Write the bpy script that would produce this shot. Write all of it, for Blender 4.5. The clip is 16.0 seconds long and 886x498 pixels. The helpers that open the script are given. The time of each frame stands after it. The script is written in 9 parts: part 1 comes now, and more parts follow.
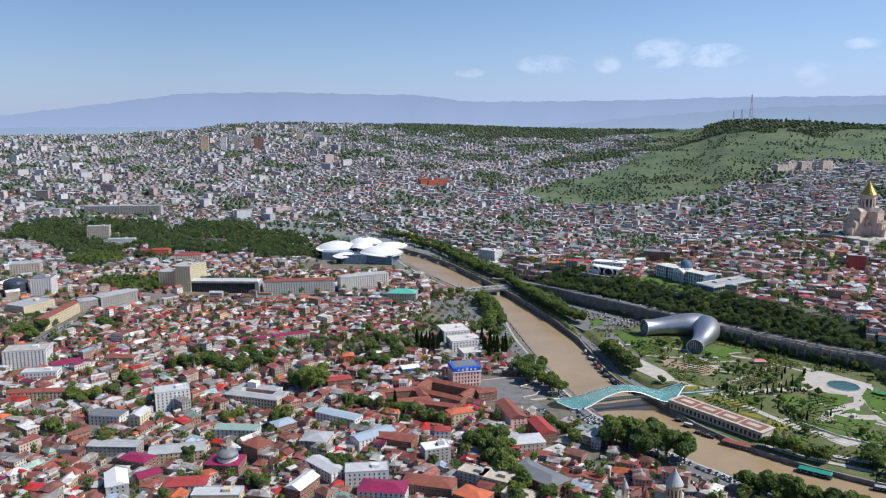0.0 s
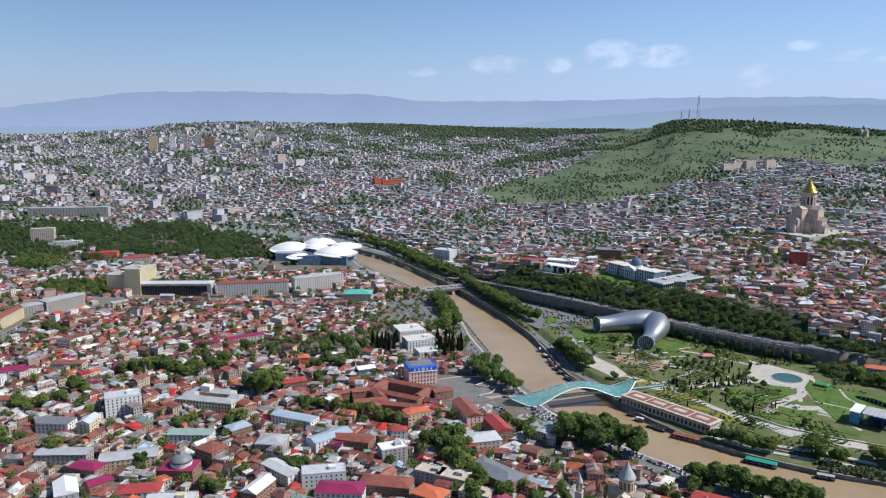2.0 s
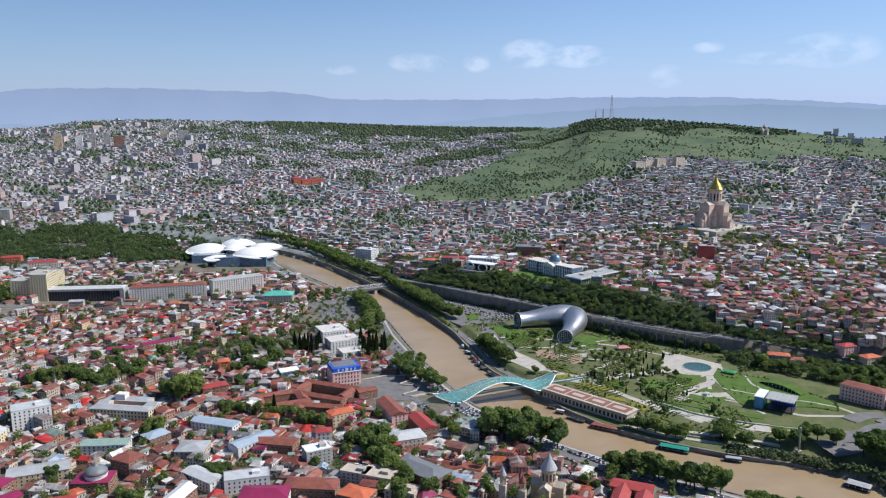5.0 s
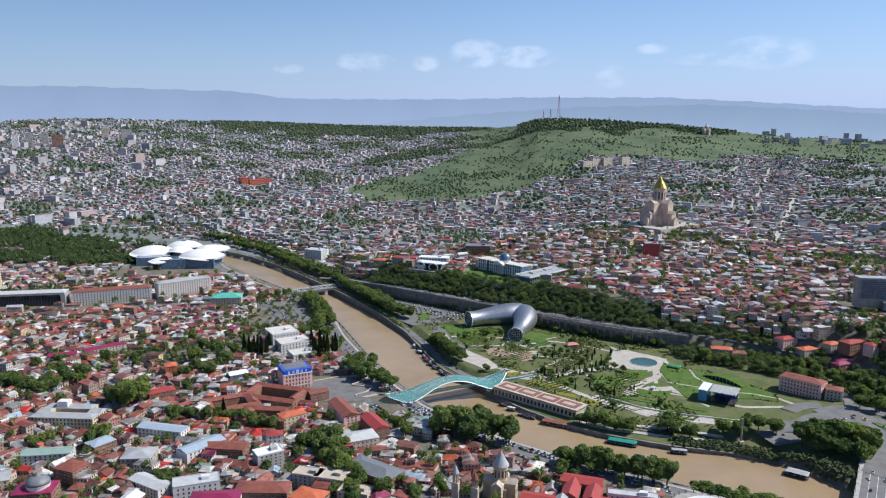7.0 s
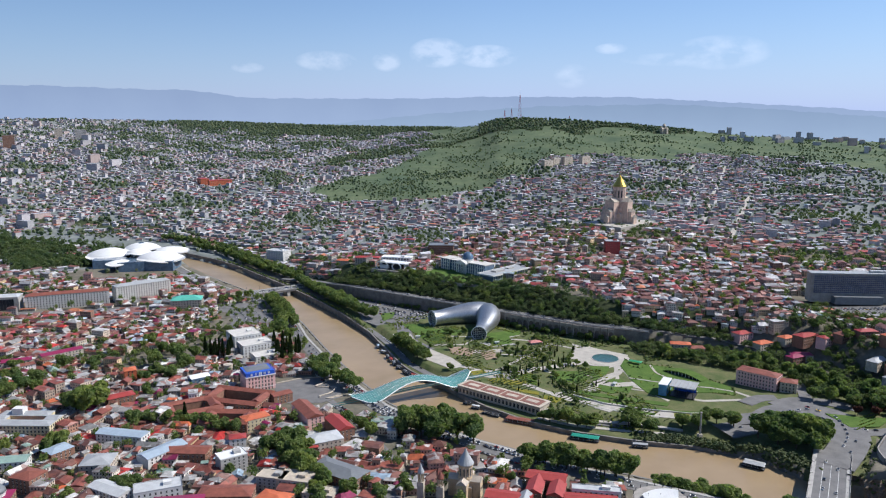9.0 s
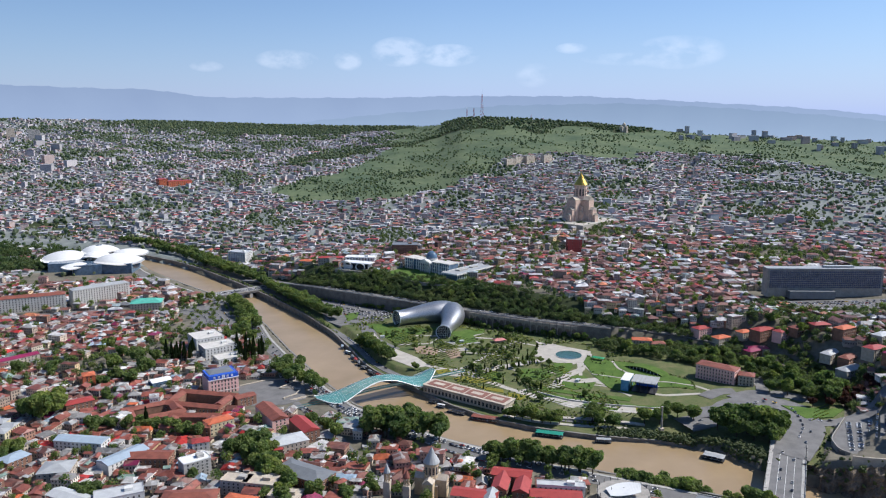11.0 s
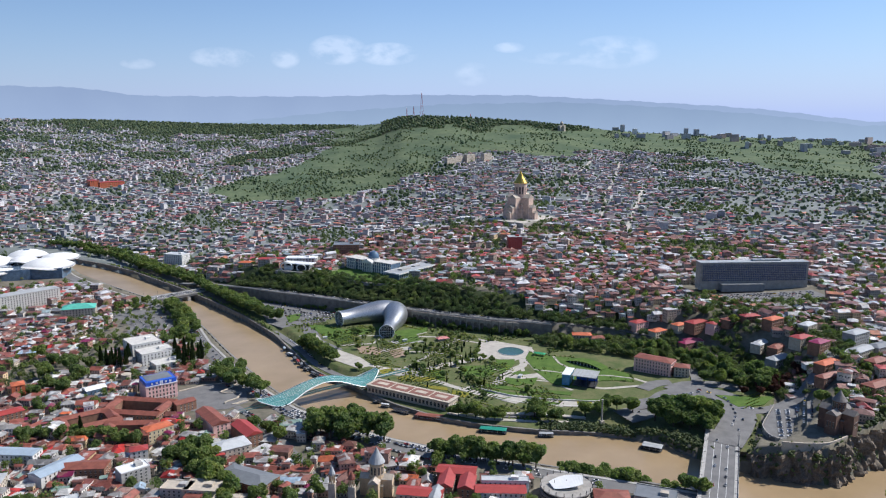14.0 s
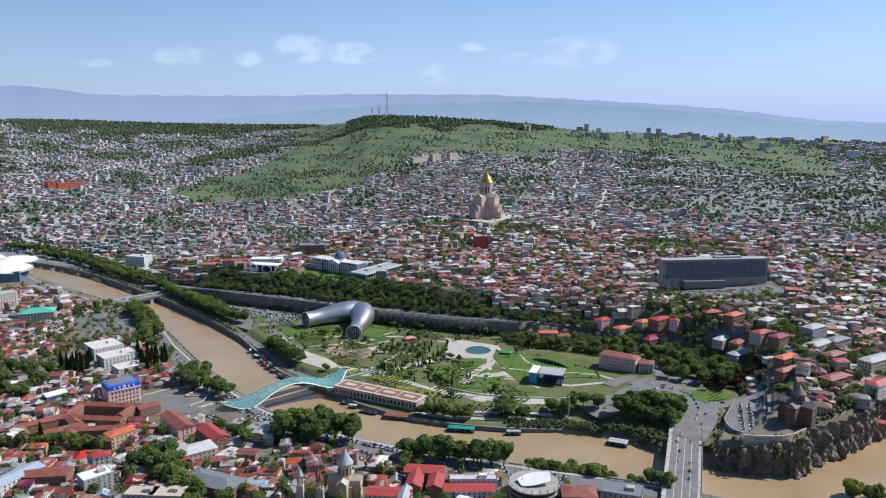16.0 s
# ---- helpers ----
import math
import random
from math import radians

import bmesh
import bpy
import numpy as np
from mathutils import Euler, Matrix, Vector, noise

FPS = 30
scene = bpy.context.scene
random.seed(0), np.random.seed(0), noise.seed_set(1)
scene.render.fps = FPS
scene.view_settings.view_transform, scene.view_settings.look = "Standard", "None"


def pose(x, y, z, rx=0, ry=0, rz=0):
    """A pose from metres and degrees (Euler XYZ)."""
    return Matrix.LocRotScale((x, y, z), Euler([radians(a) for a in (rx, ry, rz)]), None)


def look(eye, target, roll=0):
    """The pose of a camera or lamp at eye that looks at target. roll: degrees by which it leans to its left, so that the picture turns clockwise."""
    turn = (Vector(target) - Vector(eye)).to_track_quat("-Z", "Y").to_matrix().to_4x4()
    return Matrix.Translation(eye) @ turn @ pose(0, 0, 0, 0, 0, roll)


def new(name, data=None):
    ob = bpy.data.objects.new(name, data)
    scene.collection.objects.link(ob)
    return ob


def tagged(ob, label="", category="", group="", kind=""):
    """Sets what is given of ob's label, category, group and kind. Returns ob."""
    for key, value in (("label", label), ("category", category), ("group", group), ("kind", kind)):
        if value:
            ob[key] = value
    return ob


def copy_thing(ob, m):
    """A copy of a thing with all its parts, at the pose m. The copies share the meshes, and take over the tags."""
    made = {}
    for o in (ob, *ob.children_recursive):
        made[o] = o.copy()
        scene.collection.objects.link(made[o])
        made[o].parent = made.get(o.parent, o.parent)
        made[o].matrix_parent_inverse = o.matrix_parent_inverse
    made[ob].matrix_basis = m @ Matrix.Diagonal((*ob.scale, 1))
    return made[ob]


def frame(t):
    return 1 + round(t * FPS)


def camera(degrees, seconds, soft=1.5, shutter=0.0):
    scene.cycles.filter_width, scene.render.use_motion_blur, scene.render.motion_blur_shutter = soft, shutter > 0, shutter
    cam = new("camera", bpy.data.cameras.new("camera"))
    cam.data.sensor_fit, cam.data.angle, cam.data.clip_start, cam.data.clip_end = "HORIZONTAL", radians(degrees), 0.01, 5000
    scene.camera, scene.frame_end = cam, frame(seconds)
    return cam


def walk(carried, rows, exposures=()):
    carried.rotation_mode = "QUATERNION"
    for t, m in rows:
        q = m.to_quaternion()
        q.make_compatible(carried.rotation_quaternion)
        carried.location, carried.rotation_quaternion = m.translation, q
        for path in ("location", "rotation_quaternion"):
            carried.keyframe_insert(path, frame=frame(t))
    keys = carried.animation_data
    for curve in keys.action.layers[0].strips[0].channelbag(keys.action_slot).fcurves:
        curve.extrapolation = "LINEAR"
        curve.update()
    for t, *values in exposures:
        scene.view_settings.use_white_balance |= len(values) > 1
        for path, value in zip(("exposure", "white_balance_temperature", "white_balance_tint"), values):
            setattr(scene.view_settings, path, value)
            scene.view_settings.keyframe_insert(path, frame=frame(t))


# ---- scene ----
# The camera: a drone that hangs above the old town and turns to the right.
PATH = [
    (0, 0.00, 0.00, 290.00, -0.559, -9.770, -0.173),
    (0.5, -0.12, -0.73, 290.32, -1.414, -9.779, -0.181),
    (1, -0.24, -1.43, 290.62, -2.341, -9.797, -0.131),
    (1.5, -0.36, -2.10, 290.91, -3.230, -9.814, -0.126),
    (2, -0.49, -2.75, 291.18, -4.063, -9.820, -0.091),
    (2.5, -0.62, -3.37, 291.44, -4.988, -9.834, -0.096),
    (3, -0.74, -3.96, 291.69, -6.007, -9.860, -0.071),
    (3.5, -0.87, -4.54, 291.92, -7.069, -9.868, -0.025),
    (4, -1.00, -5.08, 292.15, -8.123, -9.896, 0.007),
    (6.5, -1.67, -7.49, 293.10, -12.974, -9.974, 0.151),
    (7, -1.81, -7.91, 293.27, -13.942, -9.977, 0.178),
    (7.5, -1.95, -8.31, 293.43, -14.869, -9.991, 0.175),
    (8, -2.09, -8.69, 293.58, -15.639, -9.999, 0.151),
    (8.5, -2.23, -9.06, 293.72, -16.261, -10.019, 0.160),
    (9, -2.37, -9.41, 293.86, -16.814, -10.022, 0.128),
    (9.5, -2.51, -9.74, 294.00, -17.565, -10.017, 0.114),
    (12, -3.22, -11.21, 294.62, -21.005, -10.130, 0.022),
    (12.5, -3.37, -11.47, 294.74, -21.783, -10.136, 0.022),
    (13, -3.51, -11.72, 294.86, -22.550, -10.146, 0.026),
    (13.5, -3.65, -11.95, 294.98, -23.344, -10.158, -0.006),
    (14, -3.80, -12.18, 295.10, -24.128, -10.174, 0.022),
    (14.5, -3.94, -12.40, 295.22, -24.690, -10.184, 0.015),
    (15, -4.08, -12.61, 295.35, -25.180, -10.202, 0.022),
    (15.5, -4.23, -12.82, 295.47, -25.910, -10.212, 0.035),
    (16, -4.37, -13.02, 295.60, -26.720, -10.217, 0.011),
]
cam = camera(60.99, 16.0, soft=1.15)


def aim(x, y, z, yaw, pitch, roll):
    a, b = radians(yaw), radians(pitch)
    eye = Vector((x, y, z))
    return look(eye, eye + Vector((-math.sin(a) * math.cos(b), math.cos(a) * math.cos(b), math.sin(b))) * 100, roll)


walk(cam, [(t, aim(*row)) for t, *row in PATH], exposures=[(0.0, 0.53, 5630, 10), (16.0, 0.56, 5630, 10)])

# ---- light: a clear spring morning, sun on the right ----
SUN_AZ, SUN_EL = 100.0, 47.0
world = bpy.data.worlds.new("sky")
scene.world = world
world.use_nodes = True
wn = world.node_tree.nodes
wl = world.node_tree.links
wn.clear()
w_out = wn.new("ShaderNodeOutputWorld")
w_bg = wn.new("ShaderNodeBackground")
w_sky = wn.new("ShaderNodeTexSky")
w_sky.sky_type = "NISHITA"
w_sky.sun_disc = False
w_sky.sun_elevation = radians(SUN_EL)
w_sky.sun_rotation = radians(SUN_AZ)
w_sky.altitude = 700
w_sky.air_density = 1.1
w_sky.dust_density = 0.2
w_sky.ozone_density = 3.0
w_bg.inputs["Strength"].default_value = 0.072


def wmath(op, a, b=None, c=None):
    n = wn.new("ShaderNodeMath")
    n.operation = op
    for i, v in enumerate((a, b, c)):
        if v is None:
            continue
        if isinstance(v, (int, float)):
            n.inputs[i].default_value = v
        else:
            wl.new(v, n.inputs[i])
    return n.outputs[0]


# small fair-weather clouds low over the far hills
w_tc = wn.new("ShaderNodeTexCoord")
w_noise = wn.new("ShaderNodeTexNoise")
w_noise.inputs["Scale"].default_value = 30.0
w_noise.inputs["Detail"].default_value = 7.0
w_noise.inputs["Roughness"].default_value = 0.56
w_map = wn.new("ShaderNodeMapping")
w_map.inputs["Scale"].default_value = (1, 1, 1.7)
wl.new(w_tc.outputs["Generated"], w_map.inputs["Vector"])
wl.new(w_map.outputs[0], w_noise.inputs["Vector"])
w_sep = wn.new("ShaderNodeSeparateXYZ")
wl.new(w_tc.outputs["Generated"], w_sep.inputs[0])
w_az = wmath("MULTIPLY", wmath("ARCTAN2", w_sep.outputs[0], w_sep.outputs[1]), 57.2958)
w_el = wmath("MULTIPLY", wmath("ARCSINE", w_sep.outputs[2]), 57.2958)
cloud_mask = None
for c_az, c_el, c_w, c_h, c_s in ((8.2, 3.95, 2.3, 0.75, 0.8), (12.6, 3.95, 1.1, 0.75, 0.7), (16.4, 4.6, 2.2, 1.1, 1.0), (20.0, 4.35, 2.4, 0.85, 1.0),
                                  (2.6, 3.4, 1.2, 0.4, 0.5), (29.0, 4.8, 1.2, 0.4, 0.55), (36.5, 4.4, 3.4, 1.2, 0.45), (26.3, 2.9, 1.4, 0.9, 0.35), (34, 4.0, 4.4, 0.5, 0.35)):
    da = wmath("DIVIDE", wmath("SUBTRACT", w_az, c_az), c_w)
    de = wmath("DIVIDE", wmath("SUBTRACT", w_el, c_el), c_h)
    r2 = wmath("ADD", wmath("MULTIPLY", da, da), wmath("MULTIPLY", de, de))
    g = wmath("MULTIPLY", wmath("MAXIMUM", wmath("SUBTRACT", 1.0, r2), 0.0), c_s)
    cloud_mask = g if cloud_mask is None else wmath("MAXIMUM", cloud_mask, g)
w_fac = wmath("MULTIPLY", wmath("POWER", cloud_mask, 0.7), wmath("MULTIPLY_ADD", w_noise.outputs[0], 2.6, -0.98))
w_clamp = wn.new("ShaderNodeClamp")
wl.new(w_fac, w_clamp.inputs[0])
w_clamp.inputs["Max"].default_value = 0.36
w_mix = wn.new("ShaderNodeMix")
w_mix.data_type = "RGBA"
wl.new(w_clamp.outputs[0], w_mix.inputs[0])
w_haze = wn.new("ShaderNodeMix")
w_haze.data_type = "RGBA"
w_side = wmath("MINIMUM", wmath("MAXIMUM", wmath("MULTIPLY_ADD", w_az, 0.004, 0.92), 0.82), 1.0)
wl.new(wmath("MULTIPLY", wmath("MULTIPLY", wmath("POWER", 2.718, wmath("DIVIDE", wmath("MAXIMUM", w_el, 0.0), -5.2)), 0.88), w_side), w_haze.inputs[0])
w_tint = wn.new("ShaderNodeMix")
w_tint.data_type = "RGBA"
w_tint.blend_type = "MULTIPLY"
w_tint.inputs[0].default_value = 1.0
w_tint.inputs[7].default_value = (0.98, 1.0, 1.05, 1)
wl.new(w_sky.outputs[0], w_tint.inputs[6])
wl.new(w_tint.outputs[2], w_haze.inputs[6])
w_haze.inputs[7].default_value = (4.6, 5.35, 8.0, 1)
wl.new(w_haze.outputs[2], w_mix.inputs[6])
w_mix.inputs[7].default_value = (9.0, 9.2, 9.8, 1)
w_dim = wn.new("ShaderNodeVectorMath")
w_dim.operation = "SCALE"
wl.new(w_mix.outputs[2], w_dim.inputs[0])
wl.new(wmath("MINIMUM", wmath("MAXIMUM", wmath("MULTIPLY_ADD", w_az, 0.005, 0.9), 0.8), 1.0), w_dim.inputs["Scale"])
wl.new(w_dim.outputs[0], w_bg.inputs["Color"])
wl.new(w_bg.outputs[0], w_out.inputs["Surface"])

sun_data = bpy.data.lights.new("sun", "SUN")
sun_data.energy = 4.2
sun_data.angle = radians(0.6)
sun_data.color = (1.0, 0.88, 0.72)
sun_dir = Vector((math.sin(radians(SUN_AZ)) * math.cos(radians(SUN_EL)), math.cos(radians(SUN_AZ)) * math.cos(radians(SUN_EL)), math.sin(radians(SUN_EL))))
sun = new("sun", sun_data)
sun.matrix_world = look(sun_dir * 3000, (0, 0, 0))


# ---- materials ----
def nodes_of(name):
    m = bpy.data.materials.new(name)
    m.use_nodes = True
    nt = m.node_tree
    return m, nt, nt.nodes["Principled BSDF"]


def mix_rgb(nt, fac, a, b, mode="MIX"):
    n = nt.nodes.new("ShaderNodeMix")
    n.data_type = "RGBA"
    n.blend_type = mode
    for sock, v in ((0, fac), (6, a), (7, b)):
        if isinstance(v, (int, float)):
            n.inputs[sock].default_value = v
        elif isinstance(v, tuple):
            n.inputs[sock].default_value = (*v[:3], 1)
        else:
            nt.links.new(v, n.inputs[sock])
    return n.outputs[2]


def noise_at(nt, scale, detail=4.0, rough=0.55, vec=None):
    """Noise over the world's metres: scale is the size of a patch in metres."""
    n = nt.nodes.new("ShaderNodeTexNoise")
    n.inputs["Scale"].default_value = 1.0 / scale
    n.inputs["Detail"].default_value = detail
    n.inputs["Roughness"].default_value = rough
    if vec is None:
        vec = nt.nodes.new("ShaderNodeNewGeometry").outputs["Position"]
    nt.links.new(vec, n.inputs["Vector"])
    return n.outputs["Fac"]


def ramp(nt, fac, stops, constant=False):
    n = nt.nodes.new("ShaderNodeValToRGB")
    n.color_ramp.interpolation = "CONSTANT" if constant else "LINEAR"
    el = n.color_ramp.elements
    while len(el) < len(stops):
        el.new(0.5)
    for e, (p, c) in zip(el, stops):
        e.position = p
        e.color = (*c, 1) if len(c) == 3 else c
    nt.links.new(fac, n.inputs[0])
    return n.outputs[0]


def bump(nt, bsdf, fac, dist, strength=0.6):
    n = nt.nodes.new("ShaderNodeBump")
    n.inputs["Strength"].default_value = strength
    n.inputs["Distance"].default_value = dist
    nt.links.new(fac, n.inputs["Height"])
    nt.links.new(n.outputs[0], bsdf.inputs["Normal"])


def plain(name, col, rough=0.7, metal=0.0, vary=0.18, size=2.0, fine=0.3, spec=0.5):
    """A surface of one colour with stains at two scales."""
    m, nt, b = nodes_of(name)
    f1 = noise_at(nt, size, 4)
    f2 = noise_at(nt, fine, 3)
    dark = tuple(c * (1 - vary * 1.6) for c in col)
    light = tuple(min(1, c * (1 + vary)) for c in col)
    c1 = ramp(nt, f1, [(0.3, dark), (0.7, light)])
    c2 = mix_rgb(nt, 0.35, c1, ramp(nt, f2, [(0.3, dark), (0.7, light)]))
    nt.links.new(c2, b.inputs["Base Color"])
    b.inputs["Roughness"].default_value = rough
    b.inputs["Metallic"].default_value = metal
    b.inputs["Specular IOR Level"].default_value = spec
    bump(nt, b, f2, 0.03, 0.4)
    return m


def palette(name, cols, by="object", rough=0.6, vary=0.22, size=3.0, spec=0.4, patches=0.0):
    """One of several colours for each object, or for each loose piece of a mesh, with stains and, on roofs, patched sheets over it."""
    m, nt, b = nodes_of(name)
    if by == "object":
        rnd = nt.nodes.new("ShaderNodeObjectInfo").outputs["Random"]
    else:
        rnd = nt.nodes.new("ShaderNodeNewGeometry").outputs["Random Per Island"]
    total = sum(w for w, _ in cols)
    stops, at = [], 0.0
    for w, c in cols:
        stops.append((at / total, c))
        at += w
    base = ramp(nt, rnd, stops, constant=True)
    wn2 = nt.nodes.new("ShaderNodeTexWhiteNoise")
    wn2.noise_dimensions = "1D"
    nt.links.new(rnd, wn2.inputs["W"])
    shade = ramp(nt, wn2.outputs["Value"], [(0.0, (0.72, 0.72, 0.72)), (1.0, (1.22, 1.2, 1.18))])
    base = mix_rgb(nt, 1.0, base, shade, "MULTIPLY")
    if patches:
        cells = nt.nodes.new("ShaderNodeTexVoronoi")
        cells.inputs["Scale"].default_value = 1 / 5.5
        cells.distance = "CHEBYCHEV"
        nt.links.new(nt.nodes.new("ShaderNodeNewGeometry").outputs["Position"], cells.inputs["Vector"])
        one = nt.nodes.new("ShaderNodeSeparateColor")
        nt.links.new(cells.outputs["Color"], one.inputs[0])
        sheet = ramp(nt, one.outputs[0], [(0, (0.2, 0.075, 0.05)), (0.3, (0.11, 0.06, 0.05)), (0.5, (0.36, 0.35, 0.34)), (0.72, (0.24, 0.12, 0.09)), (0.88, (0.55, 0.55, 0.54))], True)
        base = mix_rgb(nt, ramp(nt, one.outputs[1], [(0, (0, 0, 0)), (1 - patches, (0.7, 0.7, 0.7))], True), base, sheet)
        base = mix_rgb(nt, 1.0, base, ramp(nt, one.outputs[2], [(0, (0.78, 0.78, 0.78)), (1, (1.2, 1.2, 1.2))]), "MULTIPLY")
    f1 = noise_at(nt, size, 5)
    f2 = noise_at(nt, 0.5, 3)
    base = mix_rgb(nt, 1.0, base, ramp(nt, f1, [(0.28, (1 - vary * 1.7,) * 3), (0.5, (1, 1, 1)), (0.75, (1 + vary,) * 3)]), "MULTIPLY")
    base = mix_rgb(nt, 0.5, base, mix_rgb(nt, 1.0, base, ramp(nt, f2, [(0.3, (0.7,) * 3), (0.7, (1.2,) * 3)]), "MULTIPLY"))
    nt.links.new(base, b.inputs["Base Color"])
    b.inputs["Roughness"].default_value = rough
    b.inputs["Specular IOR Level"].default_value = spec
    bump(nt, b, f2, 0.05, 0.4)
    return m


RUST, BROWN, GREY, SILVER = (0.235, 0.078, 0.056), (0.15, 0.066, 0.05), (0.27, 0.262, 0.25), (0.47, 0.465, 0.45)
MAGENTA, RED, ORANGE, GREENISH, BLUEISH = (0.2, 0.018, 0.07), (0.42, 0.035, 0.028), (0.5, 0.13, 0.05), (0.24, 0.33, 0.28), (0.3, 0.39, 0.48)
NEAR_ROOFS = [(27, RUST), (24, BROWN), (19, GREY), (13, SILVER), (3, MAGENTA), (4, RED), (3, ORANGE), (3, GREENISH), (2, BLUEISH), (5, (0.62, 0.61, 0.58))]
# Distant roofs: air haze is mixed into the colours, paler and bluer.
HAZED_ROOFS = [(22, (0.3, 0.22, 0.21)), (20, (0.25, 0.22, 0.23)), (24, (0.33, 0.33, 0.36)), (20, (0.43, 0.43, 0.46)), (7, (0.37, 0.22, 0.2)), (9, (0.52, 0.52, 0.54)), (4, (0.28, 0.34, 0.36))]
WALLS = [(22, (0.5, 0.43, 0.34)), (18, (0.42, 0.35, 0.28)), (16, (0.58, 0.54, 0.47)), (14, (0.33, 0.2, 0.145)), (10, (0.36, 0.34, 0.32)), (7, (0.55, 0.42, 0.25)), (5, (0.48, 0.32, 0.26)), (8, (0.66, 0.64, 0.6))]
# Distant walls, likewise paled and blued to paint in the haze.
HAZED_WALLS = [(30, (0.47, 0.45, 0.46)), (26, (0.42, 0.4, 0.415)), (22, (0.5, 0.49, 0.5)), (16, (0.43, 0.35, 0.33)), (8, (0.36, 0.38, 0.41))]
m_roof = palette("tin_roof", NEAR_ROOFS, "object", 0.5, patches=0.22)
m_roof_far = palette("tin_roofs_town", NEAR_ROOFS, "island", 0.5, patches=0.22)
m_roof_haze = palette("roofs_hazed", HAZED_ROOFS, "island", 0.6)
MID_ROOFS = [(30, (0.23, 0.105, 0.085)), (24, (0.17, 0.09, 0.078)), (18, (0.31, 0.31, 0.325)), (16, (0.45, 0.45, 0.465)), (7, (0.36, 0.07, 0.065)), (3, (0.42, 0.16, 0.08)), (8, (0.58, 0.58, 0.57)), (2, (0.27, 0.34, 0.36))]
m_roof_mid = palette("tin_roofs_plateau", MID_ROOFS, "island", 0.55, patches=0.15)
m_wall = palette("plaster_wall", WALLS, "object", 0.85)
m_wall_far = palette("plaster_walls_town", WALLS, "island", 0.85)
m_wall_haze = palette("walls_hazed", HAZED_WALLS, "island", 0.9)
m_glass_dark = plain("window_dark", (0.03, 0.035, 0.045), 0.12, 0.0, 0.3, 3.0, 1.0, 0.6)
m_frame = plain("window_trim", (0.55, 0.52, 0.47), 0.7)
m_stone = plain("pale_stone", (0.47, 0.41, 0.33), 0.85, 0, 0.2, 4, 0.6)
m_sandstone = plain("warm_sandstone", (0.52, 0.4, 0.26), 0.85, 0, 0.18, 5, 0.8)
m_greystone = plain("grey_stone", (0.33, 0.31, 0.28), 0.85, 0, 0.2, 5, 0.8)
m_concrete = plain("concrete", (0.38, 0.37, 0.35), 0.85, 0, 0.2, 6, 0.7)
m_paving = plain("pale_paving", (0.43, 0.4, 0.35), 0.8, 0, 0.18, 8, 0.6)
m_asphalt = plain("asphalt", (0.16, 0.157, 0.155), 0.85, 0, 0.22, 9, 0.7)
m_white = plain("white_paint", (0.74, 0.74, 0.72), 0.5, 0, 0.06, 4, 0.8)
m_whitewall = plain("white_wall", (0.66, 0.65, 0.62), 0.8, 0, 0.1, 4, 0.6)
m_steel = plain("white_steel", (0.7, 0.73, 0.72), 0.4, 0.0, 0.08, 3, 0.6)
m_dark = plain("dark_metal", (0.045, 0.045, 0.05), 0.5, 0.2, 0.2)
m_gold = plain("gilded_roof", (0.95, 0.6, 0.12), 0.22, 1.0, 0.08, 3)
m_bark = plain("bark", (0.09, 0.065, 0.045), 0.9)
m_cliff_wall = plain("old_retaining_wall", (0.2, 0.175, 0.15), 0.9, 0, 0.3, 7, 1.0)


def leafy(name, col, by="island"):
    m, nt, b = nodes_of(name)
    geo = nt.nodes.new("ShaderNodeNewGeometry")
    f = geo.outputs["Random Per Island"]
    d = tuple(c * 0.74 for c in col)
    l = (col[0] * 1.36, col[1] * 1.24, col[2] * 1.12)
    c1 = ramp(nt, f, [(0.0, d), (0.55, col), (1.0, l)])
    if by == "object":
        rnd = nt.nodes.new("ShaderNodeObjectInfo").outputs["Random"]
        c1 = mix_rgb(nt, 1.0, c1, ramp(nt, rnd, [(0, (0.7, 0.75, 0.72)), (0.75, (1.0, 1.0, 1.0)), (1, (1.18, 1.1, 0.9))]), "MULTIPLY")
    f2 = noise_at(nt, 22.0, 3)
    c1 = mix_rgb(nt, 1.0, c1, ramp(nt, f2, [(0.32, (0.72, 0.8, 0.85)), (0.68, (1.3, 1.15, 0.95))]), "MULTIPLY")
    nt.links.new(c1, b.inputs["Base Color"])
    b.inputs["Roughness"].default_value = 0.65
    b.inputs["Specular IOR Level"].default_value = 0.25
    tr = nt.nodes.new("ShaderNodeBsdfTranslucent")
    nt.links.new(mix_rgb(nt, 1.0, c1, (1.1, 1.35, 0.8), "MULTIPLY"), tr.inputs["Color"])
    mx = nt.nodes.new("ShaderNodeMixShader")
    mx.inputs[0].default_value = 0.52
    nt.links.new(b.outputs[0], mx.inputs[1])
    nt.links.new(tr.outputs[0], mx.inputs[2])
    nt.links.new(mx.outputs[0], nt.nodes["Material Output"].inputs["Surface"])
    return m


m_leaf = leafy("broad_leaves", (0.175, 0.232, 0.084), "object")
m_leaf_stuff = leafy("broad_leaves_wood", (0.165, 0.215, 0.08))
m_leaf_lime = leafy("lime_green_leaves", (0.24, 0.28, 0.06))
m_leaf_dark = leafy("cypress_leaves", (0.024, 0.04, 0.018), "object")
m_leaf_slope = leafy("slope_leaves", (0.12, 0.155, 0.078))
# Hill and ridge leaves, with distance haze painted in as a lighter, greyer green.
m_leaf_hill_haze = leafy("hill_leaves_hazed", (0.14, 0.185, 0.12))
m_leaf_copper = leafy("copper_leaves", (0.085, 0.036, 0.036))
m_leaf_garden = leafy("garden_leaves", (0.12, 0.165, 0.08))
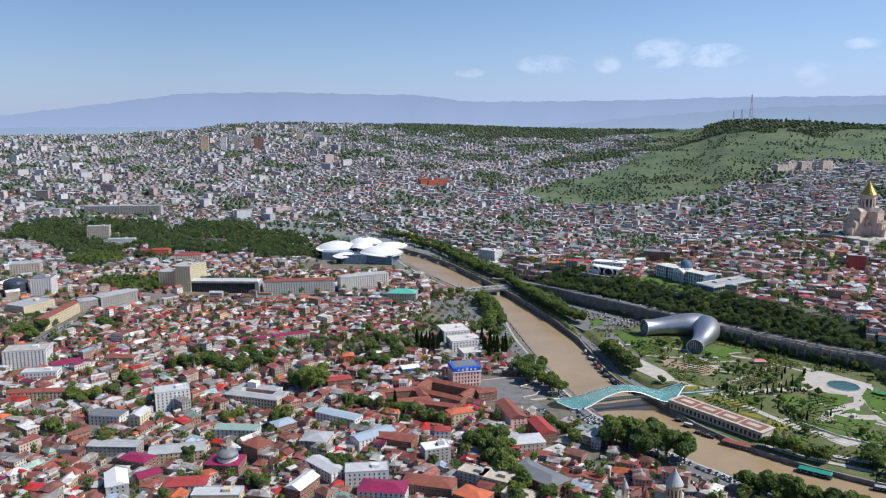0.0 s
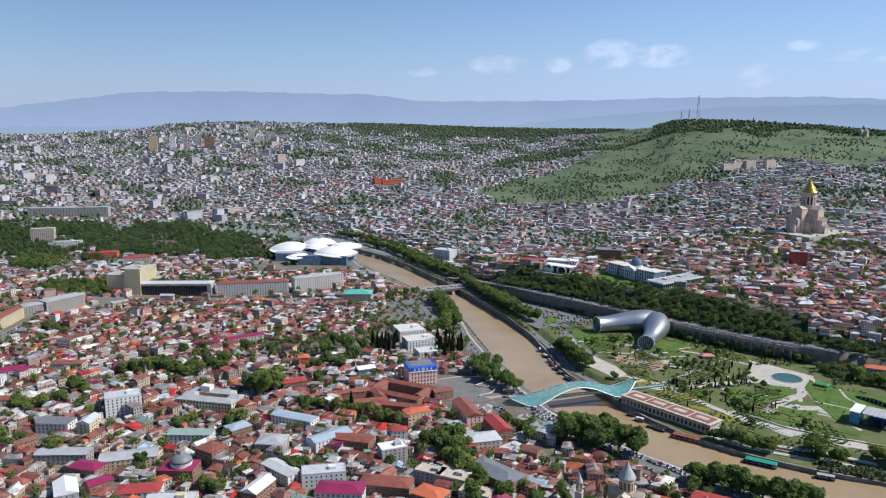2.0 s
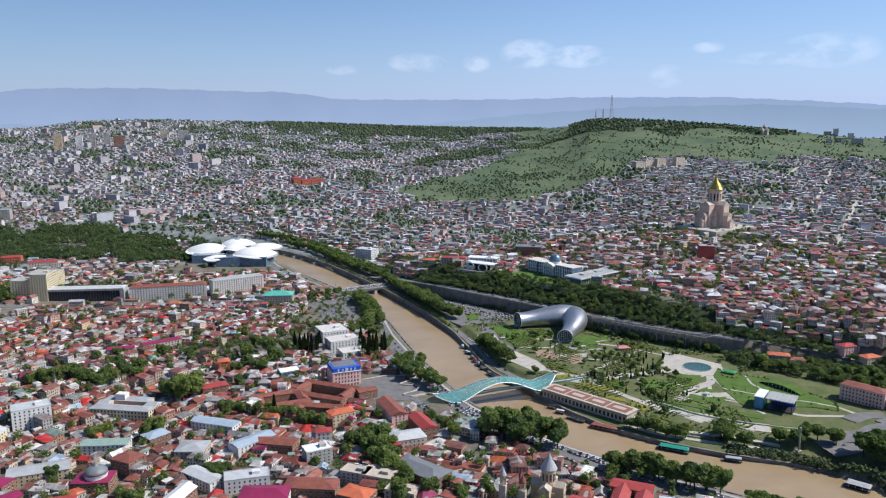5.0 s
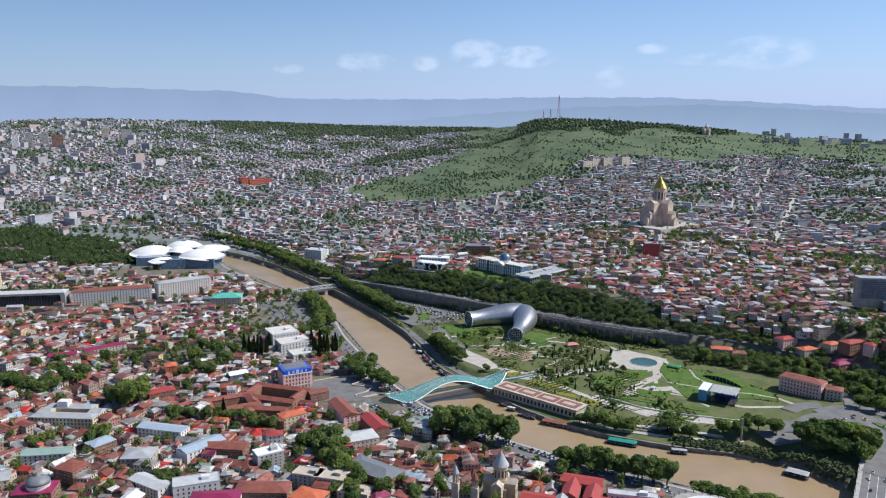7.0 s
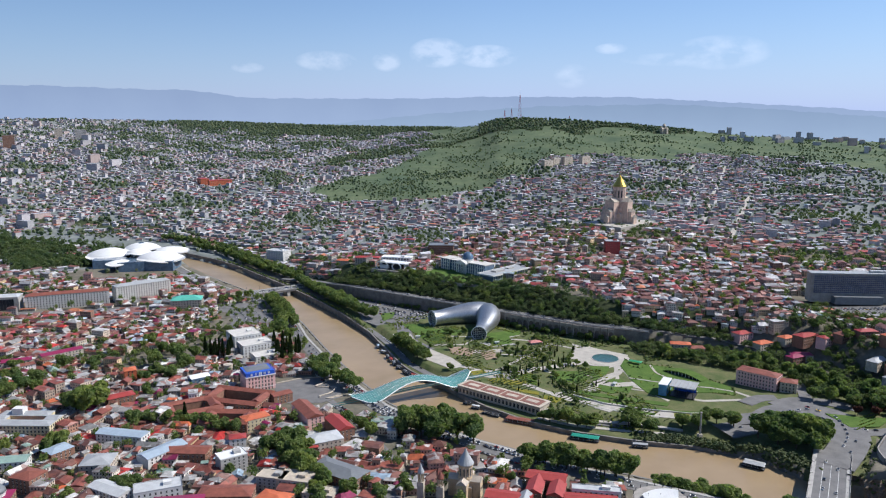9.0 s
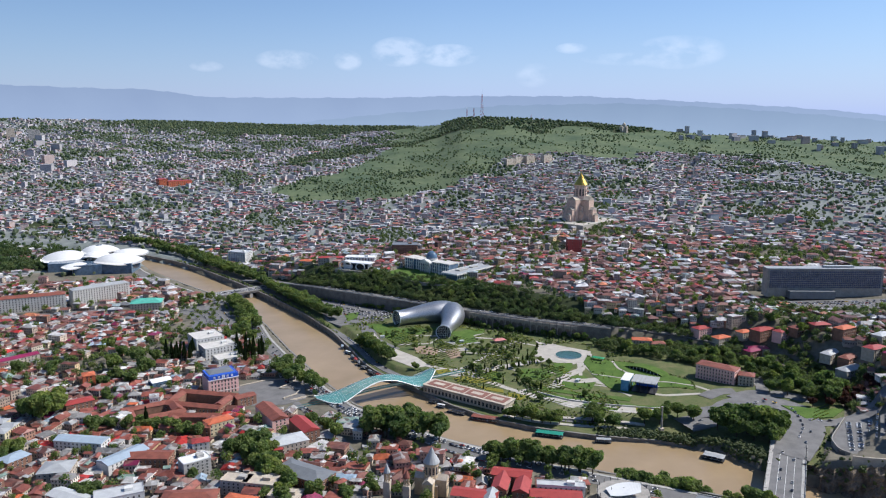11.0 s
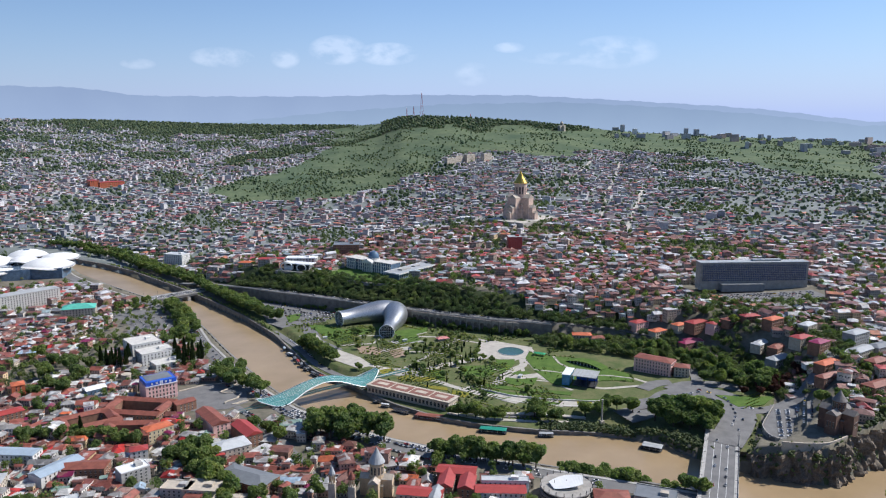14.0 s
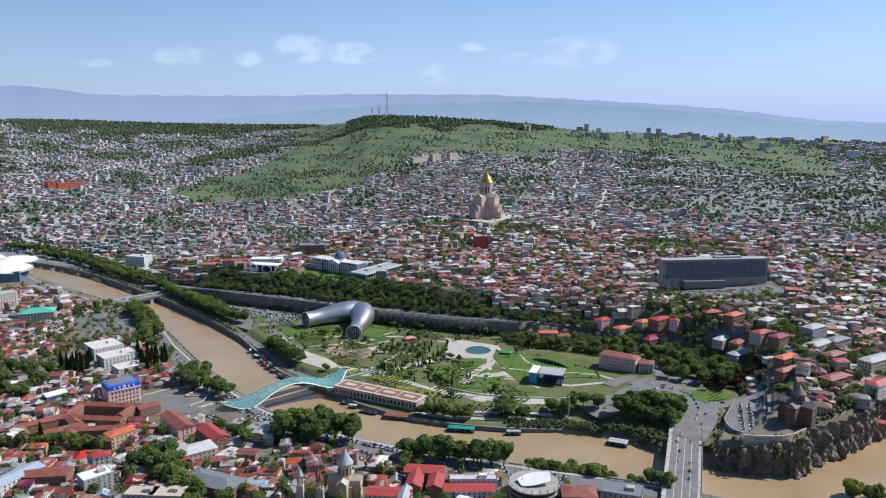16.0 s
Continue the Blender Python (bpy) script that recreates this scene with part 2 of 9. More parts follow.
m_quay = plain("stained_quay", (0.2, 0.19, 0.17), 0.9, 0, 0.3, 9, 1.2)
# Leaves of the distant town: haze put into the colour, paler still.
m_leaf_haze = leafy("leaves_hazed", (0.16, 0.2, 0.145))


def grass_mat(name, a, b_, size):
    m, nt, b = nodes_of(name)
    f1, f2 = noise_at(nt, size, 6, 0.65), noise_at(nt, size / 9, 4)
    c = ramp(nt, f1, [(0.3, a), (0.7, b_)])
    c = mix_rgb(nt, 0.6, c, mix_rgb(nt, 1.0, c, ramp(nt, f2, [(0.3, (0.65, 0.7, 0.6)), (0.7, (1.25, 1.2, 1.1))]), "MULTIPLY"))
    nt.links.new(c, b.inputs["Base Color"])
    b.inputs["Roughness"].default_value = 0.9
    b.inputs["Specular IOR Level"].default_value = 0.15
    bump(nt, b, f2, 0.4, 0.5)
    return m


m_lawn = grass_mat("lawn", (0.06, 0.112, 0.024), (0.108, 0.168, 0.038), 11)
m_hillgrass = grass_mat("hill_grass", (0.066, 0.1, 0.062), (0.14, 0.17, 0.095), 150)
m_townground = grass_mat("town_ground", (0.1, 0.095, 0.075), (0.21, 0.19, 0.16), 40)
# Ground beyond 1500 m: a bluish haze is painted into its colour.
m_plainhaze = grass_mat("plain_ground_hazed", (0.15, 0.175, 0.17), (0.24, 0.25, 0.26), 120)
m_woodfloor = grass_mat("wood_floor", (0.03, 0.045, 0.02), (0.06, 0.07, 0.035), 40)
m_parkground = grass_mat("park_ground", (0.07, 0.105, 0.036), (0.16, 0.155, 0.08), 14)


def water_mat():
    m, nt, b = nodes_of("muddy_water")
    f1 = noise_at(nt, 60.0, 5)
    c = ramp(nt, f1, [(0.3, (0.275, 0.2, 0.112)), (0.7, (0.345, 0.255, 0.15))])
    nt.links.new(c, b.inputs["Base Color"])
    b.inputs["Roughness"].default_value = 0.22
    b.inputs["Specular IOR Level"].default_value = 0.3
    bump(nt, b, noise_at(nt, 2.5, 4), 0.08, 0.35)
    return m


m_water = water_mat()


# ---- mesh tools ----
class Build:
    """Gathers corners and faces of one part."""

    def __init__(self):
        self.v, self.f, self.k = [], [], []

    def add(self, verts, faces, k=0):
        n = len(self.v)
        self.v += [tuple(p) for p in verts]
        self.f += [tuple(i + n for i in f) for f in faces]
        self.k += [k] * len(faces)
        return self

    def box(self, x, y, z, sx, sy, sz, ang=0.0, k=0):
        """A box that stands on z, turned by ang degrees round its middle."""
        c, s = math.cos(radians(ang)), math.sin(radians(ang))
        p = []
        for zz in (z, z + sz):
            for a, b in ((-1, -1), (1, -1), (1, 1), (-1, 1)):
                u, w = a * sx / 2, b * sy / 2
                p.append((x + u * c - w * s, y + u * s + w * c, zz))
        return self.add(p, [(3, 2, 1, 0), (4, 5, 6, 7), (0, 1, 5, 4), (1, 2, 6, 5), (2, 3, 7, 6), (3, 0, 4, 7)], k)

    def prism(self, poly, z0, z1, k=0):
        n = len(poly)
        a = sum(poly[i][0] * poly[(i + 1) % n][1] - poly[(i + 1) % n][0] * poly[i][1] for i in range(n))
        if a < 0:
            poly = poly[::-1]
        p = [(x, y, z0) for x, y in poly] + [(x, y, z1) for x, y in poly]
        return self.add(p, [tuple(range(n))[::-1], tuple(range(n, 2 * n))] + [(i, (i + 1) % n, (i + 1) % n + n, i + n) for i in range(n)], k)

    def lathe(self, x, y, prof, n=16, k=0, turn=0.0):
        """Turns a profile of (radius, z) round an upright axis."""
        p, f = [], []
        for r, z in prof:
            p += [(x + r * math.cos(2 * math.pi * i / n + turn), y + r * math.sin(2 * math.pi * i / n + turn), z) for i in range(n)]
        for j in range(len(prof) - 1):
            f += [(j * n + i, j * n + (i + 1) % n, (j + 1) * n + (i + 1) % n, (j + 1) * n + i) for i in range(n)]
        f.append(tuple(range(n))[::-1])
        f.append(tuple(range((len(prof) - 1) * n, len(prof) * n)))
        return self.add(p, f, k)

    def gable(self, x, y, z, sx, sy, rise, ang=0.0, hip=0.0, over=0.4, thick=0.18, k=0):
        """A pitched roof along its local x, hipped where hip > 0 (share of half the length)."""
        c, s = math.cos(radians(ang)), math.sin(radians(ang))
        a, b = sx / 2 + over, sy / 2 + over
        h = a * (1 - hip)
        loc = [(-a, -b, 0), (a, -b, 0), (a, b, 0), (-a, b, 0), (-a, -b, thick), (a, -b, thick), (a, b, thick), (-a, b, thick), (-h, 0, rise + thick), (h, 0, rise + thick)]
        p = [(x + u * c - w * s, y + u * s + w * c, z + q) for u, w, q in loc]
        return self.add(p, [(3, 2, 1, 0), (0, 1, 5, 4), (1, 2, 6, 5), (2, 3, 7, 6), (3, 0, 4, 7), (4, 5, 9, 8), (6, 7, 8, 9), (5, 6, 9), (7, 4, 8)], k)

    def bar(self, a, b, r, n=5, k=0, r2=None):
        """A round bar from a to b."""
        a, b = Vector(a), Vector(b)
        d = (b - a).normalized()
        u = d.orthogonal().normalized()
        w = d.cross(u)
        r2 = r if r2 is None else r2
        p = [tuple(q + (u * math.cos(2 * math.pi * i / n) + w * math.sin(2 * math.pi * i / n)) * rr) for q, rr in ((a, r), (b, r2)) for i in range(n)]
        return self.add(p, [(i, (i + 1) % n, (i + 1) % n + n, i + n) for i in range(n)] + [tuple(range(n))[::-1], tuple(range(n, 2 * n))], k)

    def path(self, pts, r, n=5, k=0):
        for a, b in zip(pts, pts[1:]):
            self.bar(a, b, r, n, k)
        return self

    def mesh(self, name, mats, smooth=False):
        me = bpy.data.meshes.new(name)
        me.from_pydata(self.v, [], self.f)
        for m in mats if isinstance(mats, (list, tuple)) else [mats]:
            me.materials.append(m)
        if any(self.k):
            me.polygons.foreach_set("material_index", self.k)
        if smooth:
            me.polygons.foreach_set("use_smooth", [True] * len(self.f))
        me.update()
        return me


def part(name, made, mats=None, parent=None, label="", smooth=False, at=None):
    """One mesh object under a thing or a part. made: a Build, or mesh data to share."""
    ob = new(name, made.mesh(name, mats, smooth) if isinstance(made, Build) else made)
    if parent is not None:
        ob.parent = parent
    if at is not None:
        ob.matrix_basis = at
    if label:
        tagged(ob, label)
    return ob


def thing(name, x, y, z, ang, label, category, group="", kind=""):
    ob = new(name)
    ob.matrix_basis = pose(x, y, z, 0, 0, ang)
    return tagged(ob, label, category, group, kind)


def big_mesh(name, verts, quads=None, tris=None, mats=(), qk=None, tk=None, smooth=False):
    """Mesh data straight from arrays."""
    me = bpy.data.meshes.new(name)
    verts = np.asarray(verts, np.float32)
    quads = np.zeros((0, 4), np.int32) if quads is None else np.asarray(quads, np.int32)
    tris = np.zeros((0, 3), np.int32) if tris is None else np.asarray(tris, np.int32)
    me.vertices.add(len(verts))
    me.vertices.foreach_set("co", verts.ravel())
    loops = np.concatenate([quads.ravel(), tris.ravel()])
    me.loops.add(len(loops))
    me.loops.foreach_set("vertex_index", loops)
    nf = len(quads) + len(tris)
    me.polygons.add(nf)
    starts = np.concatenate([np.arange(len(quads)) * 4, len(quads) * 4 + np.arange(len(tris)) * 3])
    me.polygons.foreach_set("loop_start", starts.astype(np.int32))
    for m in mats:
        me.materials.append(m)
    if qk is not None or tk is not None:
        idx = np.concatenate([np.zeros(len(quads), np.int32) if qk is None else qk, np.zeros(len(tris), np.int32) if tk is None else tk])
        me.polygons.foreach_set("material_index", idx.astype(np.int32))
    me.polygons.foreach_set("use_smooth", np.full(nf, smooth))
    me.update(calc_edges=True)
    me.validate()
    return me


# ---- the lie of the land ----
# River banks, from downstream to upstream: the old-town side and the far side.
BANK_NEAR = np.array([(1500, 290), (900, 318), (650, 295), (520, 290), (440, 335), (391, 401), (307, 485), (243, 548), (213, 581), (186, 628), (154, 689), (137, 768), (118, 890),
                      (104, 1013), (85, 1142), (39, 1239), (-2, 1330), (-57, 1462), (-86, 1587), (-166, 1659), (-283, 1763), (-520, 1880), (-1000, 1990)], float)
BANK_FAR = np.array([(1500, 420), (900, 430), (665, 393), (598, 384), (551, 381), (518, 373), (489, 393), (469, 418), (448, 458), (438, 497), (398, 531), (351, 555), (308, 588),
                     (276, 622), (248, 673), (232, 719), (214, 764), (202, 800), (197, 829), (194, 884), (187, 960), (165, 1065), (128, 1190), (95, 1290), (32, 1460), (-13, 1552), (-91, 1672),
                     (-172, 1728), (-288, 1797), (-520, 1915), (-1000, 2030)], float)
# Foot of the scarp below the plateau on the far side, from upstream to downstream, and the height of the wall at its foot.
SCARP = np.array([(-1500, 2400), (-520, 2060), (-160, 1880), (40, 1640), (112, 1400), (150, 1240), (202, 1146), (260, 1074), (337, 978), (394, 908), (447, 848), (512, 793), (580, 742),
                  (625, 660), (640, 580), (600, 510), (540, 475), (503, 445), (472, 420), (489, 396), (518, 378), (560, 386), (665, 398), (900, 434), (1500, 428)], float)
SCARP_WALL = np.array([0, 0, 0, 0, 0, 6, 16, 17, 17, 17, 17, 17, 12, 6, 4, 3, 2, 5, 12, 18, 21, 21, 26, 30, 30], float)
SCARP_TOP = np.array([14, 14, 14, 16, 20, 42, 48, 48, 48, 48, 48, 48, 48, 48, 48, 48, 44, 36, 30, 30, 30, 30, 40, 48, 48], float)


def near_line(x, y, line):
    """Signed distance to a polyline (positive on its left), and the place along it, in corners."""
    best = np.full(x.shape, 1e9)
    side = np.zeros(x.shape)
    where = np.zeros(x.shape)
    for i in range(len(line) - 1):
        ax, ay = line[i]
        dx, dy = line[i + 1] - line[i]
        l2 = dx * dx + dy * dy
        u = np.clip(((x - ax) * dx + (y - ay) * dy) / l2, 0, 1)
        px, py = x - ax - u * dx, y - ay - u * dy
        d = np.hypot(px, py)
        closer = d < best
        cross = dx * (y - ay) - dy * (x - ax)
        best = np.where(closer, d, best)
        side = np.where(closer, np.sign(cross), side)
        where = np.where(closer, i + u, where)
    return best * side, where


def smooth(a, b, x):
    t = np.clip((x - a) / (b - a), 0, 1)
    return t * t * (3 - 2 * t)


SKY_AZ = [-180, -60, -30, -23, -18, -15.3, -12, -4.7, 1, 6, 11.6, 17, 19.2, 21, 22.6, 25, 30.4, 33.3, 38.9, 45.8, 51.3, 57, 90, 180]
SKY_EL = [-1.2, -1.0, -0.9, -0.9, -0.72, -0.32, -0.22, -0.32, -0.45, -0.66, -0.8, -0.84, -0.7, -0.2, -0.14, -0.22, -0.54, -0.8, -1.3, -1.54, -1.72, -1.9, -1.9, -1.2]
CREST_R = [4500, 4500, 4600, 4600, 4500, 4400, 4400, 4500, 4500, 4400, 4300, 4000, 3800, 3650, 3600, 3550, 3500, 3500, 3600, 3800, 4000, 4200, 4500, 4500]


def bump_noise(x, y, size, seed=0.0):
    """Soft rolling unevenness between -1 and 1."""
    a = np.sin(x / size * 2.1 + seed) * np.cos(y / size * 1.7 + seed * 2.3) + 0.6 * np.sin((x + y) / size * 3.7 + seed * 1.3) * np.cos((x - y) / size * 3.1 + 0.7 * seed)
    return a / 1.6


def land(x, y):
    """Height of the ground."""
    x, y = np.asarray(x, float), np.asarray(y, float)
    dn, _ = near_line(x, y, BANK_NEAR)
    df, _ = near_line(x, y, BANK_FAR)
    ds, ws = near_line(x, y, SCARP)
    r = np.hypot(x, y)
    az = np.degrees(np.arctan2(x, y))
    town = 10 + 0.035 * np.clip(-x - 160, 0, 900) + 0.01 * np.clip(y - 1250, 0, 600) + 0.012 * np.clip(450 - r, 0, 300)
    wall = np.interp(ws, np.arange(len(SCARP)), SCARP_WALL)
    d = ds
    top = np.interp(ws, np.arange(len(SCARP)), SCARP_TOP)
    top = np.minimum(top, 60 - 30 * np.exp(-((x - 545) ** 2 + (y - 420) ** 2) / 95 ** 2))
    plateau = 9 + wall * smooth(0.0, 2.5, d) + (top - 9 - wall) * smooth(12, 62, d) + 0.045 * np.clip(d - 60, 0, 900) + 20 * np.exp(-((x - 755) ** 2 + (y - 1300) ** 2) / 170 ** 2)
    south = smooth(640, 560, y) * smooth(430, 520, x)
    park = 9 + 4 * south * smooth(430, 620, x)
    low = smooth(1010, 960, y) * smooth(500, 520, y)
    wide = smooth(800, 740, y)
    quay = smooth(650, 610, y) * smooth(455, 425, x)
    park = park - 5.2 * low * (1 - smooth(12 + 4 * (1 - wide) + 14 * quay, 18 + 12 * wide + 10 * quay, -df))
    far_side = np.where(d > 0, plateau, park)
    z = np.where(dn > 0, town, far_side)
    el = np.interp(az, SKY_AZ, SKY_EL)
    rc = np.interp(az, SKY_AZ, CREST_R)
    zc = 292 + rc * np.tan(np.radians(el))
    k = np.clip((r - 1650) / (rc - 1650), 0, 1)
    k = 0.55 * k + 0.45 * k ** 2.2
    zz = np.minimum(z, 118) * (1 - k) + zc * k
    zz = zz + bump_noise(x, y, 420, 1.0) * 9 * smooth(1700, 2300, r) * (1 - smooth(0.75, 1.0, k))
    zz = np.where(r > rc, zc - (r - rc) * 0.16, zz)
    z = np.where(r > 1650, zz, z)
    in_river = (dn < 0) & (df > 0)
    depth = np.minimum(-dn, df)
    z = np.where(in_river, np.where(depth > 1.5, -3.0, z - (z + 3) * np.clip(depth / 1.5, 0, 1)), z)
    return z


def land_at(x, y):
    return float(land(np.array([x]), np.array([y]))[0])


# land cover: one kind of ground for each region of the plan
def cover(x, y):
    """0 town, 1 wood floor, 2 hill grass, 3 park, 4 plain, as numbers."""
    r = np.hypot(x, y)
    az = np.degrees(np.arctan2(x, y))
    dn, _ = near_line(x, y, BANK_NEAR)
    ds, _ = near_line(x, y, SCARP)
    df, _ = near_line(x, y, BANK_FAR)
    c = np.zeros(x.shape, int)
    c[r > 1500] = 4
    c[(ds < 0) & (df < 0) & (y < 1150)] = 3
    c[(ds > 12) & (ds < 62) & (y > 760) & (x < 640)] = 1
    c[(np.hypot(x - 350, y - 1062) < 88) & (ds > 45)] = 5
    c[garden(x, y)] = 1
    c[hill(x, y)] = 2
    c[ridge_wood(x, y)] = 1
    return c


def garden(x, y):
    """The wooded public garden beyond the avenue on the old-town side."""
    dn, _ = near_line(x, y, BANK_NEAR)
    u = bump_noise(x, y, 120, 7.0) * 0.7
    gaps = bump_noise(x, y, 75, 3.0) > 0.42
    return (((x + 560) / 420) ** 2 + ((y - 1650) / 185) ** 2 < 1 + u) & (dn > 25) & ~gaps


def green_patch(x, y):
    """Gardens, groves and wooded gullies inside the farther town."""
    r = np.hypot(x, y)
    q = bump_noise(x, y, 170, 5.5) + 0.55 * bump_noise(x, y, 61, 1.5)
    az = np.degrees(np.arctan2(x, y))
    belt = smooth(2800, 3300, r) * smooth(-12, -4, az)
    return (r > 830) & (q > 0.52 - 0.12 * smooth(1500, 2600, r) - 0.34 * belt)


HILL_AZ = [6.5, 8, 14.7, 19, 23, 24.5, 31, 36, 41, 43.5, 46.5, 50.5, 54]
HILL_LOW = [2300, 2180, 1990, 2230, 2380, 2700, 2740, 2900, 3040, 2830, 2760, 2500, 2450]


def hill(x, y):
    """Open grass of the long hill."""
    r = np.hypot(x, y)
    az = np.degrees(np.arctan2(x, y)) + 1.2 * bump_noise(x, y, 210, 3.0)
    low = np.interp(az, HILL_AZ, HILL_LOW) + 110 * bump_noise(x, y, 170, 2)
    high = np.interp(az, [6.5, 10, 13, 16, 18], [2330, 2560, 2780, 3480, 9000])
    return (az > 6.5) & (az < 54) & (r > low) & (r < high)


def sparse_east(x, y):
    """Loose houses among gardens below the eastern end of the hill."""
    r, az = np.hypot(x, y), np.degrees(np.arctan2(x, y))
    return (az > 42 + 5 * bump_noise(x, y, 200, 6)) & (r > 1750) & (r < 2900)


def ridge_wood(x, y):
    r = np.hypot(x, y)
    az = np.degrees(np.arctan2(x, y))
    a = (az > -3) & (az < 19.5) & (r > 3950 + 120 * bump_noise(x, y, 300, 5) + 55 * np.clip(3 - az, 0, 9))
    b = (az > 8) & (az < 20) & (np.abs(r - (2950 + 46 * (az - 8))) < 60 + 60 * bump_noise(x, y, 200, 8))
    c = (az > 19.5) & (az < 35) & (r > 3330 + 10 * np.abs(az - 26) + 130 * bump_noise(x, y, 120, 4)) & (r < 3800)
    return a | b | c


# ---- ground, water, distance ----
def ground_sheet():
    az = np.concatenate([np.arange(-180, -44, 4.0), np.arange(-44, 70, 0.25), np.arange(70, 181, 4.0)])
    az[-1] = 180
    rr = np.concatenate([[0.5, 60, 120, 180, 240, 290, 330], np.arange(350, 1300, 4.0), np.geomspace(1300, 4690, 110)])
    a, r = np.meshgrid(np.radians(az), rr)
    x, y = r * np.sin(a), r * np.cos(a)
    z = np.empty(x.shape)
    for i in range(len(rr)):
        z[i] = land(x[i], y[i])
    n, m = x.shape
    idx = np.arange(n * m).reshape(n, m)
    q = np.stack([idx[:-1, :-1], idx[:-1, 1:], idx[1:, 1:], idx[1:, :-1]], -1).reshape(-1, 4)[:, ::-1]
    xc = (x[:-1, :-1] + x[1:, 1:]).ravel() / 2
    yc = (y[:-1, :-1] + y[1:, 1:]).ravel() / 2
    k = cover(xc, yc)
    me = big_mesh("ground", np.stack([x, y, z], -1).reshape(-1, 3), q, None, [m_townground, m_woodfloor, m_hillgrass, m_parkground, m_plainhaze, m_lawn], k, smooth=True)
    tagged(new("ground", me), "uneven ground of town, park and green hills", "ground", kind="structure")


ground_sheet()

water = Build().add([(-1200, 150, 0), (1700, 150, 0), (1700, 2200, 0), (-1200, 2200, 0)], [(0, 1, 2, 3)])
tagged(part("water", water, m_water), "muddy brown river water with slight ripples", "river", kind="structure")


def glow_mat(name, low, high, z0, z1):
    """The far hills, glowing: haze from miles of air painted in by height."""
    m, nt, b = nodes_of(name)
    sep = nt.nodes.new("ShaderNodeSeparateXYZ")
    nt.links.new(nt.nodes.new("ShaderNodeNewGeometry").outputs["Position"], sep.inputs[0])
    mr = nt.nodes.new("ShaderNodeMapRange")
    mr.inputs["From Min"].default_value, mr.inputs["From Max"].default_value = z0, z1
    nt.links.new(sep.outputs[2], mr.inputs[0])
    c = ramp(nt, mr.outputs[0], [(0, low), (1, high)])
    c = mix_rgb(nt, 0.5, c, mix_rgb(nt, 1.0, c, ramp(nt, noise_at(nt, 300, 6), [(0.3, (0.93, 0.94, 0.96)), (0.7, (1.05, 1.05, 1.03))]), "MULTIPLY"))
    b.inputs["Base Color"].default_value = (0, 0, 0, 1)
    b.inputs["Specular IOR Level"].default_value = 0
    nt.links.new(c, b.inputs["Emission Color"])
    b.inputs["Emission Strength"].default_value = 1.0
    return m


def backdrop(name, r, table, mat, rough, seed, label):
    az = np.arange(-75, 100, 0.2)
    el = np.interp(az, [t[0] for t in table], [t[1] for t in table])
    el = el + rough * (np.sin(az * 2.3 + seed) + 0.6 * np.sin(az * 5.1 + 2 * seed) + 0.4 * np.sin(az * 11.7 + seed * 3) + 0.3 * np.sin(az * 23.0))
    a = np.radians(az)
    top = 292 + r * np.tan(np.radians(el))
    lo = np.stack([r * np.sin(a), r * np.cos(a), np.full(len(a), -100.0)], -1)
    hi = np.stack([r * np.sin(a), r * np.cos(a), top], -1)
    n = len(a)
    q = np.stack([np.arange(n - 1), np.arange(1, n), n + np.arange(1, n), n + np.arange(n - 1)], -1)
    tagged(new(name, big_mesh(name, np.concatenate([lo, hi]), q, None, [mat])), label, "mountains", kind="structure")


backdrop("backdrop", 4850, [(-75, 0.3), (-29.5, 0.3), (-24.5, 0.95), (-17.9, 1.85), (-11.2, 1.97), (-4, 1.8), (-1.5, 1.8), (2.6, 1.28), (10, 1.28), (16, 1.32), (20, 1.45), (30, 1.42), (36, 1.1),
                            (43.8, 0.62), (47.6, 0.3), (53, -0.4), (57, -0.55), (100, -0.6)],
         glow_mat("far_mountain_glow", (0.285, 0.335, 0.43), (0.225, 0.27, 0.36), 150, 460), 0.025, 1.0, "mountains far behind the town in a painted pale blue haze")
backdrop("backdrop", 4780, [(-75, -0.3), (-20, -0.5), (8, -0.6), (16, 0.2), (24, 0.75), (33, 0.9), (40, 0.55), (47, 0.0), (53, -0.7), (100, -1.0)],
         glow_mat("near_mountain_glow", (0.265, 0.32, 0.4), (0.205, 0.255, 0.33), 150, 380), 0.03, 2.4, "foothills behind the plateau in a painted blue-grey haze")


def strip(pts, step):
    """Points along a polyline at even steps, with the unit normal to the left."""
    pts = np.asarray(pts, float)
    seg = np.hypot(*np.diff(pts, axis=0).T)
    s = np.concatenate([[0], np.cumsum(seg)])
    n = max(2, int(s[-1] / step) + 1)
    q = np.linspace(0, s[-1], n)
    p = np.stack([np.interp(q, s, pts[:, 0]), np.interp(q, s, pts[:, 1])], -1)
    p[1:-1] = (p[:-2] + 2 * p[1:-1] + p[2:]) / 4
    t = np.gradient(p, axis=0)
    t /= np.hypot(t[:, 0], t[:, 1])[:, None]
    return p, np.stack([-t[:, 1], t[:, 0]], -1)


